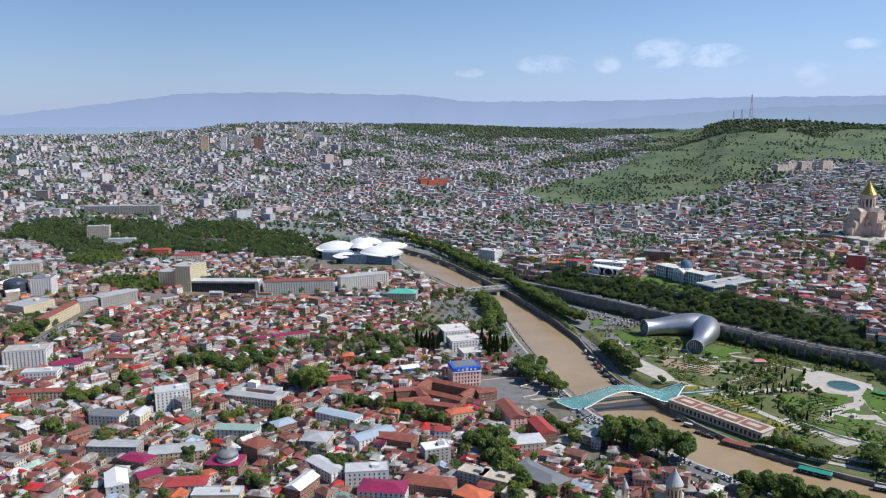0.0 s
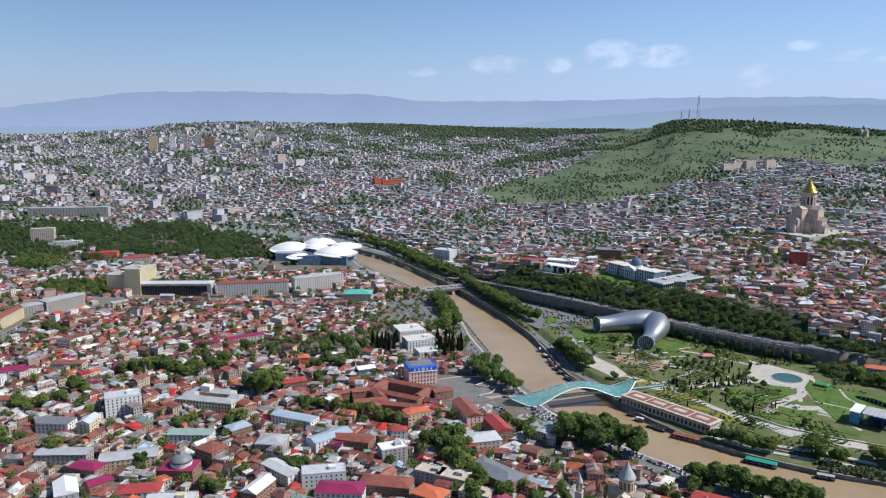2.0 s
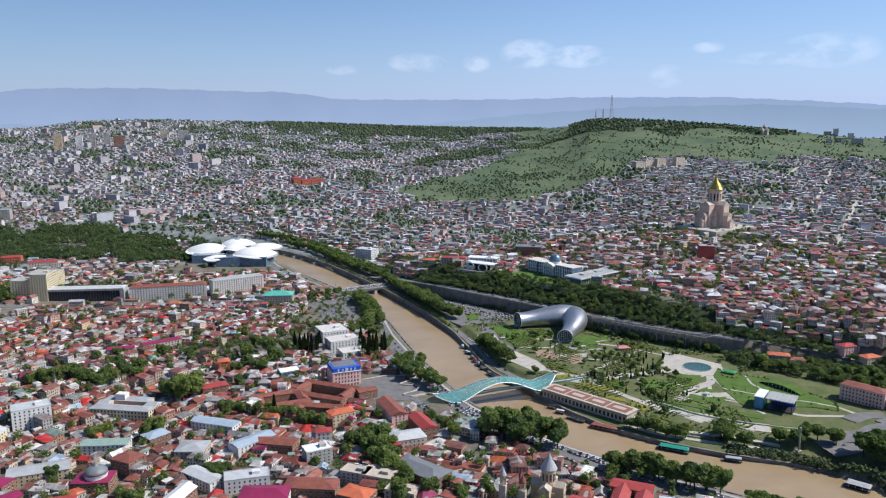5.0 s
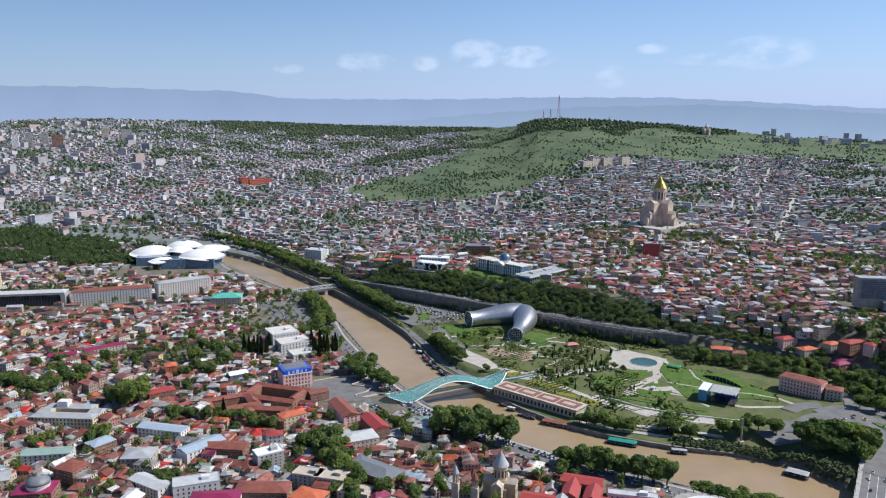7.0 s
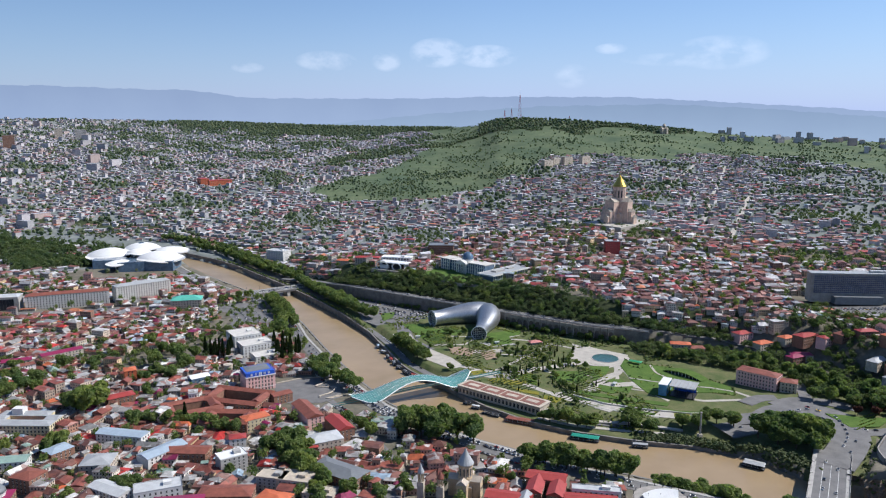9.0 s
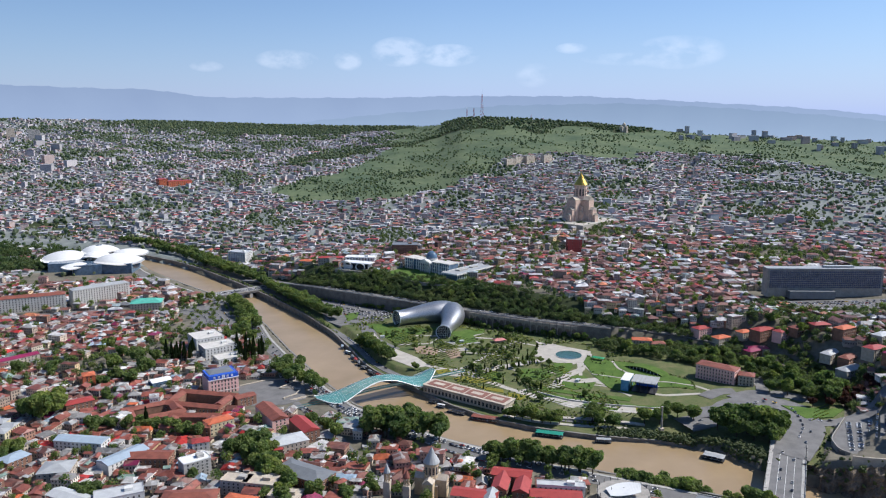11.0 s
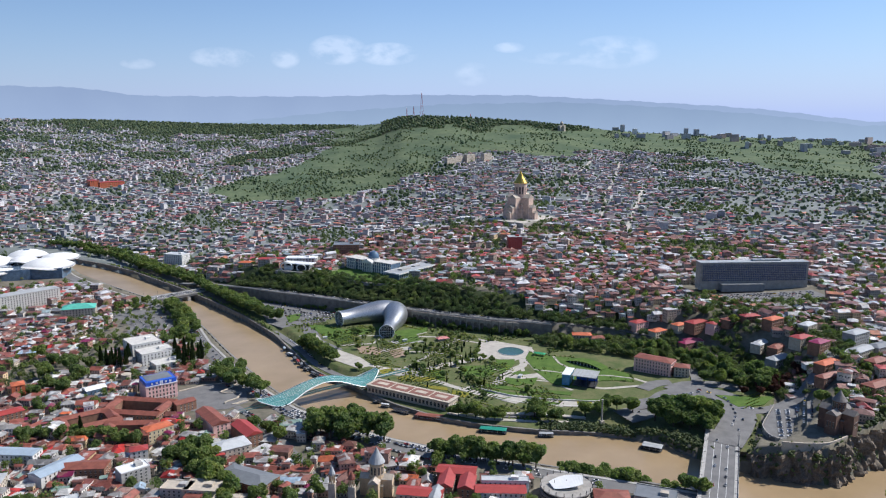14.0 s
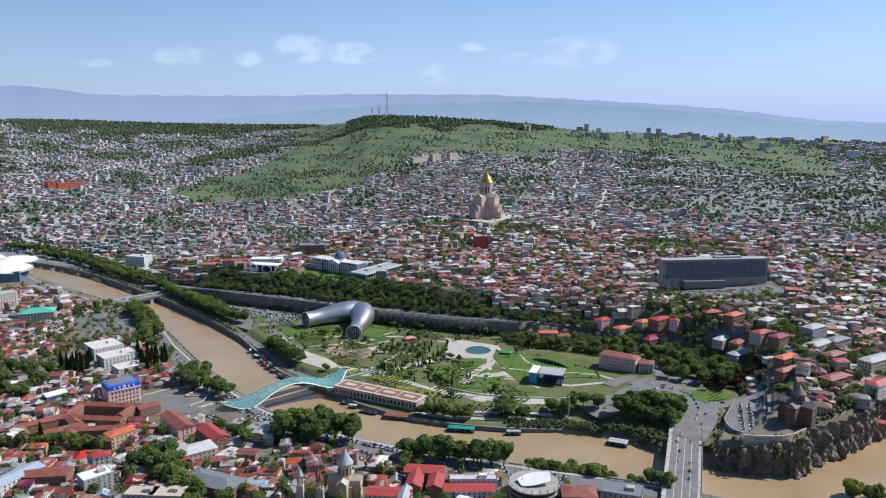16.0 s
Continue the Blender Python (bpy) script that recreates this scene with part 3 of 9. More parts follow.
def ribbon(name, pts, width, mat, label, category="road", lift=0.2, z=None, step=8.0, kind="structure", parent=None):
    """A road or path laid on the ground, with a skirt down into it."""
    p, n = strip(pts, step)
    l, r = p + n * width / 2, p - n * width / 2
    if z is None:
        zl = np.maximum(land(l[:, 0], l[:, 1]), land(r[:, 0], r[:, 1]))
        zl = np.maximum(zl, land(p[:, 0], p[:, 1]))
        zl = np.convolve(np.pad(zl, 2, mode="edge"), np.ones(5) / 5, "valid") + lift
    else:
        zl = np.interp(np.linspace(0, 1, len(p)), np.linspace(0, 1, len(z)), z)
    m = len(p)
    v = np.concatenate([np.c_[l, zl], np.c_[r, zl], np.c_[l, zl - 1.2], np.c_[r, zl - 1.2]])
    i = np.arange(m - 1)
    q = np.concatenate([np.stack([i, i + m, i + m + 1, i + 1], -1), np.stack([i + 2 * m, i, i + 1, i + 2 * m + 1], -1), np.stack([i + m, i + 3 * m, i + 3 * m + 1, i + m + 1], -1)])
    ob = new(name, big_mesh(name, v, q, None, [mat]))
    if parent is None:
        tagged(ob, label, category, kind=kind)
    else:
        ob.parent = parent
    return ob


def wall_along(name, pts, thick, z0, z1, mat, label, category="wall", step=6.0):
    """An upright wall on a line; z0 and z1 are numbers or lists spread along it."""
    p, n = strip(pts, step)
    m = len(p)
    u = np.linspace(0, 1, m)
    za = np.interp(u, np.linspace(0, 1, len(z0)), z0) if isinstance(z0, (list, tuple)) else np.full(m, float(z0))
    zb = np.interp(u, np.linspace(0, 1, len(z1)), z1) if isinstance(z1, (list, tuple)) else np.full(m, float(z1))
    l, r = p + n * thick / 2, p - n * thick / 2
    v = np.concatenate([np.c_[l, za], np.c_[r, za], np.c_[r, zb], np.c_[l, zb]])
    i = np.arange(m - 1)
    q = np.concatenate([np.stack([i + a * m, i + b * m, i + 1 + b * m, i + 1 + a * m], -1) for a, b in ((1, 0), (2, 1), (3, 2), (0, 3))])
    ob = new(name, big_mesh(name, v, q, None, [mat]))
    return tagged(ob, label, category, kind="structure")


wall_along("quay_wall", BANK_NEAR[3:22], 2.2, -2, 10.2, m_quay, "stained concrete quay wall along the river", "quay wall")
wall_along("quay_wall", BANK_FAR[20:30], 2.2, -2, [6.5, 9.2, 9.2, 9.2, 9.2, 9.2, 9.2, 9.2], m_quay, "stained concrete quay wall along the park", "quay wall")

wall_along("quay_wall", BANK_FAR[8:21], 2.2, -2, [2.5, 2.5, 3.0, 4.4, 4.4, 4.4, 4.4, 4.4, 4.4, 4.4, 4.4, 4.4, 5.0, 6.5], m_quay, "low concrete quay below the park", "quay wall")
RNG = np.random.default_rng(7)
TAKEN = []  # rectangles that landmarks stand on: x, y, half length, half width, angle


def keep(x, y, sx, sy, ang=0.0, margin=4.0):
    TAKEN.append((x, y, sx / 2 + margin, sy / 2 + margin, radians(ang)))


def free(x, y, pad=0.0):
    ok = np.ones(x.shape, bool)
    for cx, cy, hx, hy, a in TAKEN:
        u = (x - cx) * math.cos(a) + (y - cy) * math.sin(a)
        w = -(x - cx) * math.sin(a) + (y - cy) * math.cos(a)
        ok &= (np.abs(u) > hx + pad) | (np.abs(w) > hy + pad)
    return ok


def house_stuff(name, x, y, w, d, h, ang, rise, hip, mats, label, windows=False, base=None, picks=None, other=None):
    """Many houses in one mesh: walls, pitched roofs and, where wanted, rows of windows."""
    n = len(x)
    z = land(x, y) if base is None else base
    c, s = np.cos(ang), np.sin(ang)

    def put(u, v, q):
        return np.stack([x[:, None] + u * c[:, None] - v * s[:, None], y[:, None] + u * s[:, None] + v * c[:, None], z[:, None] + q], -1)
    sx, sy = np.array([-1, 1, 1, -1.0]), np.array([-1, -1, 1, 1.0])
    u, v = sx * w[:, None] / 2, sy * d[:, None] / 2
    walls = np.concatenate([put(u, v, np.full((n, 4), -3.0)), put(u, v, np.repeat(h[:, None], 4, 1))], 1)
    o = 0.5
    u2, v2 = sx * (w[:, None] / 2 + o), sy * (d[:, None] / 2 + o)
    eave = put(u2, v2, np.repeat(h[:, None], 4, 1) + 0.02)
    top = put(u2, v2, np.repeat(h[:, None], 4, 1) + 0.25)
    rl = (w / 2 + o) * (1 - hip)
    ridge = put(np.stack([-rl, rl], 1), np.zeros((n, 2)), (h + rise)[:, None] + np.zeros((n, 2)) + 0.25)
    roof = np.concatenate([eave, top, ridge], 1)
    verts = np.concatenate([walls.reshape(-1, 3), roof.reshape(-1, 3)])
    b1 = np.arange(n)[:, None] * 8
    b2 = n * 8 + np.arange(n)[:, None] * 10
    quads = [b1 + np.array(f) for f in ((0, 1, 5, 4), (1, 2, 6, 5), (2, 3, 7, 6), (3, 0, 4, 7))]
    qr = [b2 + np.array(f) for f in ((3, 2, 1, 0), (0, 1, 5, 4), (1, 2, 6, 5), (2, 3, 7, 6), (3, 0, 4, 7), (4, 5, 9, 8), (6, 7, 8, 9))]
    tr = [b2 + np.array(f) for f in ((5, 6, 9), (7, 4, 8))]
    q = np.concatenate(quads + qr)
    qk = np.concatenate([np.zeros(4 * n, int), np.ones(7 * n, int)])
    t = np.concatenate(tr)
    tk = np.ones(len(t), int)
    if picks is not None:  # picked far roofs get the haze-painted colours, nearer ones the warmer other
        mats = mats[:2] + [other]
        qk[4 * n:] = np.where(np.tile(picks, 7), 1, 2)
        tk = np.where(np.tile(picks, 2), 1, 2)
    if windows:
        wv, wq = [], []
        base_i = len(verts)
        for side in range(4):
            length, off = (w, d) if side % 2 == 0 else (d, w)
            for floor in range(4):
                for col in range(6):
                    pos = (col + 0.5) * 2.6 - length / 2 + ((length % 2.6) / 2)
                    ok = (pos < length / 2 - 0.9) & (1.0 + floor * 3.1 + 1.9 < h)
                    ii = np.where(ok)[0]
                    if not len(ii):
                        continue
                    zz = 1.0 + floor * 3.1
                    corner = []
                    for du, dz in ((-0.5, 0), (0.5, 0), (0.5, 1.6), (-0.5, 1.6)):
                        along, out = pos[ii] + du, off[ii] / 2 + 0.04
                        uu, vv = ((along, -out), (out, along), (-along, out), (-out, -along))[side]
                        corner.append(np.stack([x[ii] + uu * c[ii] - vv * s[ii], y[ii] + uu * s[ii] + vv * c[ii], z[ii] + zz + dz], -1))
                    wv.append(np.stack(corner, 1).reshape(-1, 3))
                    wq.append(base_i + np.arange(len(ii))[:, None] * 4 + np.arange(4))
                    base_i += len(ii) * 4
        verts = np.concatenate([verts] + wv)
        wq = np.concatenate(wq)
        q = np.concatenate([q, wq])
        qk = np.concatenate([qk, np.full(len(wq), 2)])
    ob = new(name, big_mesh(name, verts, q, t, mats, qk, tk))
    return tagged(ob, label, "houses", kind="stuff")


ICO = None


def ico():
    global ICO
    if ICO is None:
        b = bmesh.new()
        bmesh.ops.create_icosphere(b, subdivisions=1, radius=1.0)
        b.verts.ensure_lookup_table()
        ICO = (np.array([v.co[:] for v in b.verts]), np.array([[v.index for v in f.verts] for f in b.faces]))
        b.free()
    return ICO


def clump_trees(name, x, y, r, mat, label, lumps=3, base=None):
    """Far trees: each is a few uneven lumps of leaves."""
    v0, f0 = ico()
    n = len(x)
    z = land(x, y) if base is None else base
    vs, fs = [], []
    at = 0
    for k in range(lumps):
        rr = r * RNG.uniform(0.55, 0.85, n) * (1.0 if k == 0 else 0.8)
        off = RNG.normal(0, 0.5, (n, 2)) * r[:, None] * (0.35 if k == 0 else 0.9)
        zz = z + r * RNG.uniform(0.55, 0.8, n) + (0 if k == 0 else r * RNG.uniform(-0.1, 0.75, n))
        jit = 1 + RNG.uniform(-0.32, 0.32, (n, len(v0)))
        c = np.stack([x + off[:, 0], y + off[:, 1], zz], -1)
        v = c[:, None, :] + v0[None] * (rr[:, None] * jit)[..., None] * np.array([1, 1, 0.95])
        vs.append(v.reshape(-1, 3))
        fs.append((at + np.arange(n)[:, None, None] * len(v0) + f0[None]).reshape(-1, 3))
        at += n * len(v0)
    ob = new(name, big_mesh(name, np.concatenate(vs), None, np.concatenate(fs), [mat]))
    return tagged(ob, label, "trees", kind="stuff")


def leaf_crowns(x, y, z, r, hgt, count, leaf=1.0):
    """Corners and faces of crowns made of many small leaf tufts round several boughs."""
    n = len(x)
    lobes = 14
    ld = RNG.normal(0, 1, (n, lobes, 3))
    ld /= np.linalg.norm(ld, axis=2)[..., None]
    lobe = np.stack([x, y, z + hgt * 0.6], -1)[:, None] + ld * np.stack([r, r, hgt * 0.4], -1)[:, None] * RNG.uniform(0.3, 0.7, (n, lobes, 1))
    pick = RNG.integers(0, lobes, (n, count))
    d = RNG.normal(0, 1, (n, count, 3))
    d /= np.linalg.norm(d, axis=2)[..., None]
    p = np.take_along_axis(lobe, pick[..., None].repeat(3, 2), 1) + d * (np.stack([r, r, hgt * 0.42], -1)[:, None] * RNG.uniform(0.28, 0.46, (n, count, 1)))
    nrm = d + RNG.normal(0, 0.25, d.shape) + np.array([0, 0, 0.3])
    nrm /= np.linalg.norm(nrm, axis=2)[..., None]
    ref = RNG.normal(0, 1, d.shape)
    a = np.cross(nrm, ref)
    a /= np.linalg.norm(a, axis=2)[..., None]
    b = np.cross(nrm, a)
    size = (leaf * r[:, None] * RNG.uniform(0.14, 0.28, (n, count)))[..., None]
    bend = nrm * size * 0.5
    quad = np.stack([p - a * size - bend, p - b * size * 0.8, p + a * size - bend, p + b * size * 0.8], 2)
    return quad.reshape(-1, 3), np.arange(n * count * 4).reshape(-1, 4)


def leafy_trees(name, x, y, r, hgt, mat, label, count=110, base=None, leaf=1.0):
    z = land(x, y) if base is None else base
    v, q = leaf_crowns(x, y, z, r, hgt, count, leaf)
    ob = new(name, big_mesh(name, v, q, None, [mat]))
    return tagged(ob, label, "trees", kind="stuff")


# ---- tools for buildings ----
def window_mesh(w, h, name="window"):
    b = Build()
    b.box(0, -0.02, 0, w, 0.06, h, 0, 1)
    b.box(0, -0.06, -0.15, w + 0.35, 0.16, 0.15)
    b.box(0, -0.06, h, w + 0.3, 0.12, 0.14)
    b.box(0, -0.05, 0, 0.08, 0.06, h)
    return b.mesh(name, [m_frame, m_glass_dark])


WIN = {}


def win(w, h):
    if (w, h) not in WIN:
        WIN[(w, h)] = window_mesh(w, h)
    return WIN[(w, h)]


def windows_on(parent, sx, sy, floors, fh, pitch, size=(1.1, 1.7), sides=(0, 1, 2, 3), z0=1.0, x0=0.0, y0=0.0):
    """One window object for each opening of the given sides (0 front, 1 right, 2 back, 3 left)."""
    me = win(*size)
    far = math.hypot(parent.matrix_basis.translation.x, parent.matrix_basis.translation.y) > 800
    rows = Build()
    for side in sides:
        length, off = ((sx, sy), (sy, sx))[side % 2]
        n = max(1, int((length - 1.2) / pitch))
        for f in range(floors):
            for i in range(n):
                u = (i - (n - 1) / 2) * pitch
                px, py = ((u, -off / 2), (off / 2, u), (-u, off / 2), (-off / 2, -u))[side]
                if far:
                    rows.box(x0 + px, y0 + py, z0 + f * fh, size[0], 0.16, size[1], side * 90, 0)
                    rows.box(x0 + px, y0 + py, z0 + f * fh - 0.2, size[0] + 0.4, 0.4, 0.2, side * 90, 1)
                else:
                    part("window", me, None, parent, at=pose(x0 + px, y0 + py, z0 + f * fh, 0, 0, side * 90))
    if far:
        tagged(part("window_grid", rows, [m_glass_dark, m_frame], parent), kind="stuff")


def block(name, x, y, ang, sx, sy, floors, wall, roof, label, category="building", fh=3.4, pitch=3.4, size=(1.2, 1.9), sides=(0, 1, 3), kind="hip", rise=2.2, z=None, cornice=None):
    """A larger building: wall, cornice, roof and its windows."""
    z = land_at(x, y) if z is None else z
    t = thing(name, x, y, z, ang, label, category)
    h = floors * fh + 0.8
    part("wall", Build().box(0, 0, -3, sx, sy, h + 3), wall, t)
    if cornice is not None:
        c = Build()
        for u, v, a, b in ((0, -sy / 2, sx + 0.8, 0.5), (0, sy / 2, sx + 0.8, 0.5), (-sx / 2, 0, 0.5, sy - 0.2), (sx / 2, 0, 0.5, sy - 0.2)):
            c.box(u, v, h - 0.5, a, b, 0.6)
            c.box(u, v, fh + 0.4, a - 0.4, b - 0.2, 0.25)
        part("cornice", c, cornice, t)
    if kind == "flat":
        r = Build().box(0, 0, h, sx - 0.6, sy - 0.6, 0.25)
        for u, v, a, b in ((0, -sy / 2, sx, 0.3), (0, sy / 2, sx, 0.3), (-sx / 2, 0, 0.3, sy - 0.6), (sx / 2, 0, 0.3, sy - 0.6)):
            r.box(u, v, h, a, b, 0.8)
        part("roof", r, roof, t)
        part("roof_hut", Build().box(sx * 0.2, 0, h + 0.25, min(6, sx / 4), min(5, sy / 2), 2.4), wall, t)
    elif sx >= sy:
        part("roof", Build().gable(0, 0, h, sx, sy, rise, 0, 0.0 if kind == "gable" else min(0.9, sy / sx)), roof, t)
    else:
        part("roof", Build().gable(0, 0, h, sy, sx, rise, 90, 0.0 if kind == "gable" else min(0.9, sx / sy)), roof, t)
    windows_on(t, sx, sy, floors, fh, pitch, size, sides)
    keep(x, y, sx, sy, ang, 5)
    return t


m_redroof = plain("red_tin", (0.34, 0.052, 0.043), 0.5, 0, 0.16, 5, 1.0)
m_rust = plain("rusty_tin", (0.23, 0.076, 0.05), 0.6, 0, 0.25, 5, 1.0)
m_magenta = plain("crimson_tin", (0.24, 0.02, 0.075), 0.5, 0, 0.16, 5, 1.0)
m_greyroof = plain("grey_tin", (0.36, 0.37, 0.375), 0.5, 0, 0.14, 5, 1.0)
m_darkroof = plain("dark_grey_tin", (0.17, 0.18, 0.19), 0.5, 0, 0.14, 5, 1.0)
m_silver = plain("silver_tin", (0.49, 0.5, 0.5), 0.42, 0.0, 0.12, 5, 1.0)
m_blueroof = plain("blue_grey_tin", (0.34, 0.41, 0.48), 0.45, 0, 0.12, 5, 1.0)
m_orange = plain("orange_tile", (0.5, 0.13, 0.055), 0.7, 0, 0.18, 4, 0.7)
m_pink = plain("pink_plaster", (0.74, 0.46, 0.42), 0.85, 0, 0.12, 4, 0.7)
m_blue = plain("blue_paint", (0.03, 0.11, 0.55), 0.5, 0, 0.15, 4, 0.7)
m_teal = plain("green_copper", (0.11, 0.42, 0.33), 0.6, 0, 0.2, 4, 0.8)
m_glass_blue = plain("blue_glass", (0.10, 0.16, 0.24), 0.15, 0.0, 0.3, 6, 2.0, 0.7)
m_brick = plain("dark_brick", (0.25, 0.135, 0.09), 0.9, 0, 0.25, 4, 0.7)
m_palestone = plain("pale_grey_stone", (0.56, 0.54, 0.5), 0.85, 0, 0.15, 4, 0.6)
m_stoneroof = plain("old_stone_roof", (0.2, 0.18, 0.165), 0.8, 0, 0.2, 3, 0.8)
m_rosestone = plain("rose_sandstone", (0.62, 0.46, 0.37), 0.85, 0, 0.18, 5, 0.8)
m_darkbrick = plain("old_dark_brick", (0.15, 0.088, 0.065), 0.9, 0, 0.25, 4, 0.7)
m_yellowwall = plain("cream_plaster", (0.58, 0.5, 0.32), 0.85, 0, 0.12, 4, 0.7)
m_redwall = plain("red_plaster", (0.4, 0.06, 0.05), 0.85, 0, 0.15, 4, 0.7)


def glass_mat(name, col, rough, alpha):
    m, nt, b = nodes_of(name)
    c = ramp(nt, noise_at(nt, 3.0, 3), [(0.3, tuple(v * 0.8 for v in col)), (0.7, tuple(min(1, v * 1.15) for v in col))])
    nt.links.new(c, b.inputs["Base Color"])
    b.inputs["Roughness"].default_value = rough
    b.inputs["Alpha"].default_value = alpha
    b.inputs["Specular IOR Level"].default_value = 0.6
    return m


m_bridge_glass = glass_mat("sea_green_glass", (0.12, 0.3, 0.29), 0.12, 0.78)


# ---- the glass footbridge ----
def footbridge():
    ang = 13.5
    t = thing("footbridge", 185, 722, 10, ang, "curved footbridge with sea-green glass canopy over the river", "bridge")
    keep(185, 722, 170, 20, ang)
    us = np.linspace(-1, 1, 57)
    kx = [-1, -0.87, -0.7, -0.5, -0.25, 0, 0.25, 0.48, 0.66, 0.84, 1]
    hw = np.interp(us, kx, [4, 13, 17, 13, 9.5, 8.2, 9.5, 13, 17, 13, 4])
    ze = np.interp(us, kx, [6.5, 2.5, -0.8, 3.5, 9.5, 12.5, 10, 3, -3, 2.5, 9.5])
    zs = np.interp(us, kx, [7.2, 6, 6, 9.5, 14, 16, 14, 9, 4.5, 5.5, 10])
    for a in (hw, ze, zs):
        for _ in range(9):
            a[1:-1] = (a[:-2] + a[1:-1] + a[2:]) / 3
    length = 70.0
    rows, cross = [], np.linspace(-1, 1, 11)
    for u, w, e, s in zip(us, hw, ze, zs):
        rows.append([(u * length, c * w, e + (s - e) * (1 - abs(c) ** 1.7)) for c in cross])
    canopy = Build()
    n = len(cross)
    canopy.add([p for r in rows for p in r], [(i * n + j, (i + 1) * n + j, (i + 1) * n + j + 1, i * n + j + 1) for i in range(len(rows) - 1) for j in range(n - 1)])
    top = part("canopy", canopy, m_bridge_glass, t, "sea-green glass canopy", True)
    ribs = Build()
    for i in range(0, len(rows)):
        ribs.path([(p[0], p[1], p[2] + 0.03) for p in rows[i]], 0.05, 4)
    for j in range(2, n - 2, 2):
        ribs.path([(r[j][0], r[j][1], r[j][2] + 0.06) for r in rows], 0.04, 4)
    part("rib_net", ribs, m_steel, top, "thin white steel net")
    for side in (0, n - 1):
        part("edge_beam", Build().path([r[side] for r in rows], 0.55, 6), m_steel, t, "white tubular steel edge")
    for sx in (-1, 1):
        for sy in (-1, 1):
            zz = -2 if sx < 0 else -5
            part("leg", Build().bar((sx * 0.70 * length, sy * 16.5, 0), (sx * 0.62 * length, sy * 11, zz), 0.5, 6).bar((sx * 0.52 * length, sy * 13, 3), (sx * 0.62 * length, sy * 11, zz), 0.4, 6), m_steel, t)
    deck = Build()
    ds = np.linspace(-1.35, 1.62, 40)
    dz = np.interp(ds, [-1.35, -0.7, 0, 0.8, 1.62], [-0.6, 0.2, 1.6, 0.2, -0.4])
    def swept(build, ring):
        """Carries a closed ring of (y, z) along the deck's line."""
        m = len(ring)
        v = [(a * length, y, za + z) for a, za in zip(ds, dz) for y, z in ring]
        return build.add(v, [(i * m + k, (i + 1) * m + k, (i + 1) * m + (k + 1) % m, i * m + (k + 1) % m) for i in range(len(ds) - 1) for k in range(m)])
    part("deck", swept(deck, [(-2.6, 0), (-2.2, -0.9), (2.2, -0.9), (2.6, 0)]), m_concrete, t, "grey walkway")
    for sy in (-1, 1):
        part("railing", swept(Build(), [(sy * 2.55, 0), (sy * 2.49, 0), (sy * 2.49, 1.1), (sy * 2.55, 1.1)]), m_bridge_glass, t)


footbridge()


# ---- the two steel tubes of the music hall ----
def shell_mat():
    m, nt, b = nodes_of("brushed_steel_panels")
    br = nt.nodes.new("ShaderNodeTexBrick")
    br.inputs["Scale"].default_value = 0.35
    br.inputs["Color1"].default_value = (0.5, 0.51, 0.52, 1)
    br.inputs["Color2"].default_value = (0.44, 0.45, 0.46, 1)
    br.inputs["Mortar"].default_value = (0.25, 0.26, 0.27, 1)
    br.inputs["Mortar Size"].default_value = 0.015
    nt.links.new(nt.nodes.new("ShaderNodeTexCoord").outputs["Object"], br.inputs["Vector"])
    nt.links.new(br.outputs["Color"], b.inputs["Base Color"])
    b.inputs["Metallic"].default_value = 0.85
    b.inputs["Roughness"].default_value = 0.4
    return m


m_shell = shell_mat()


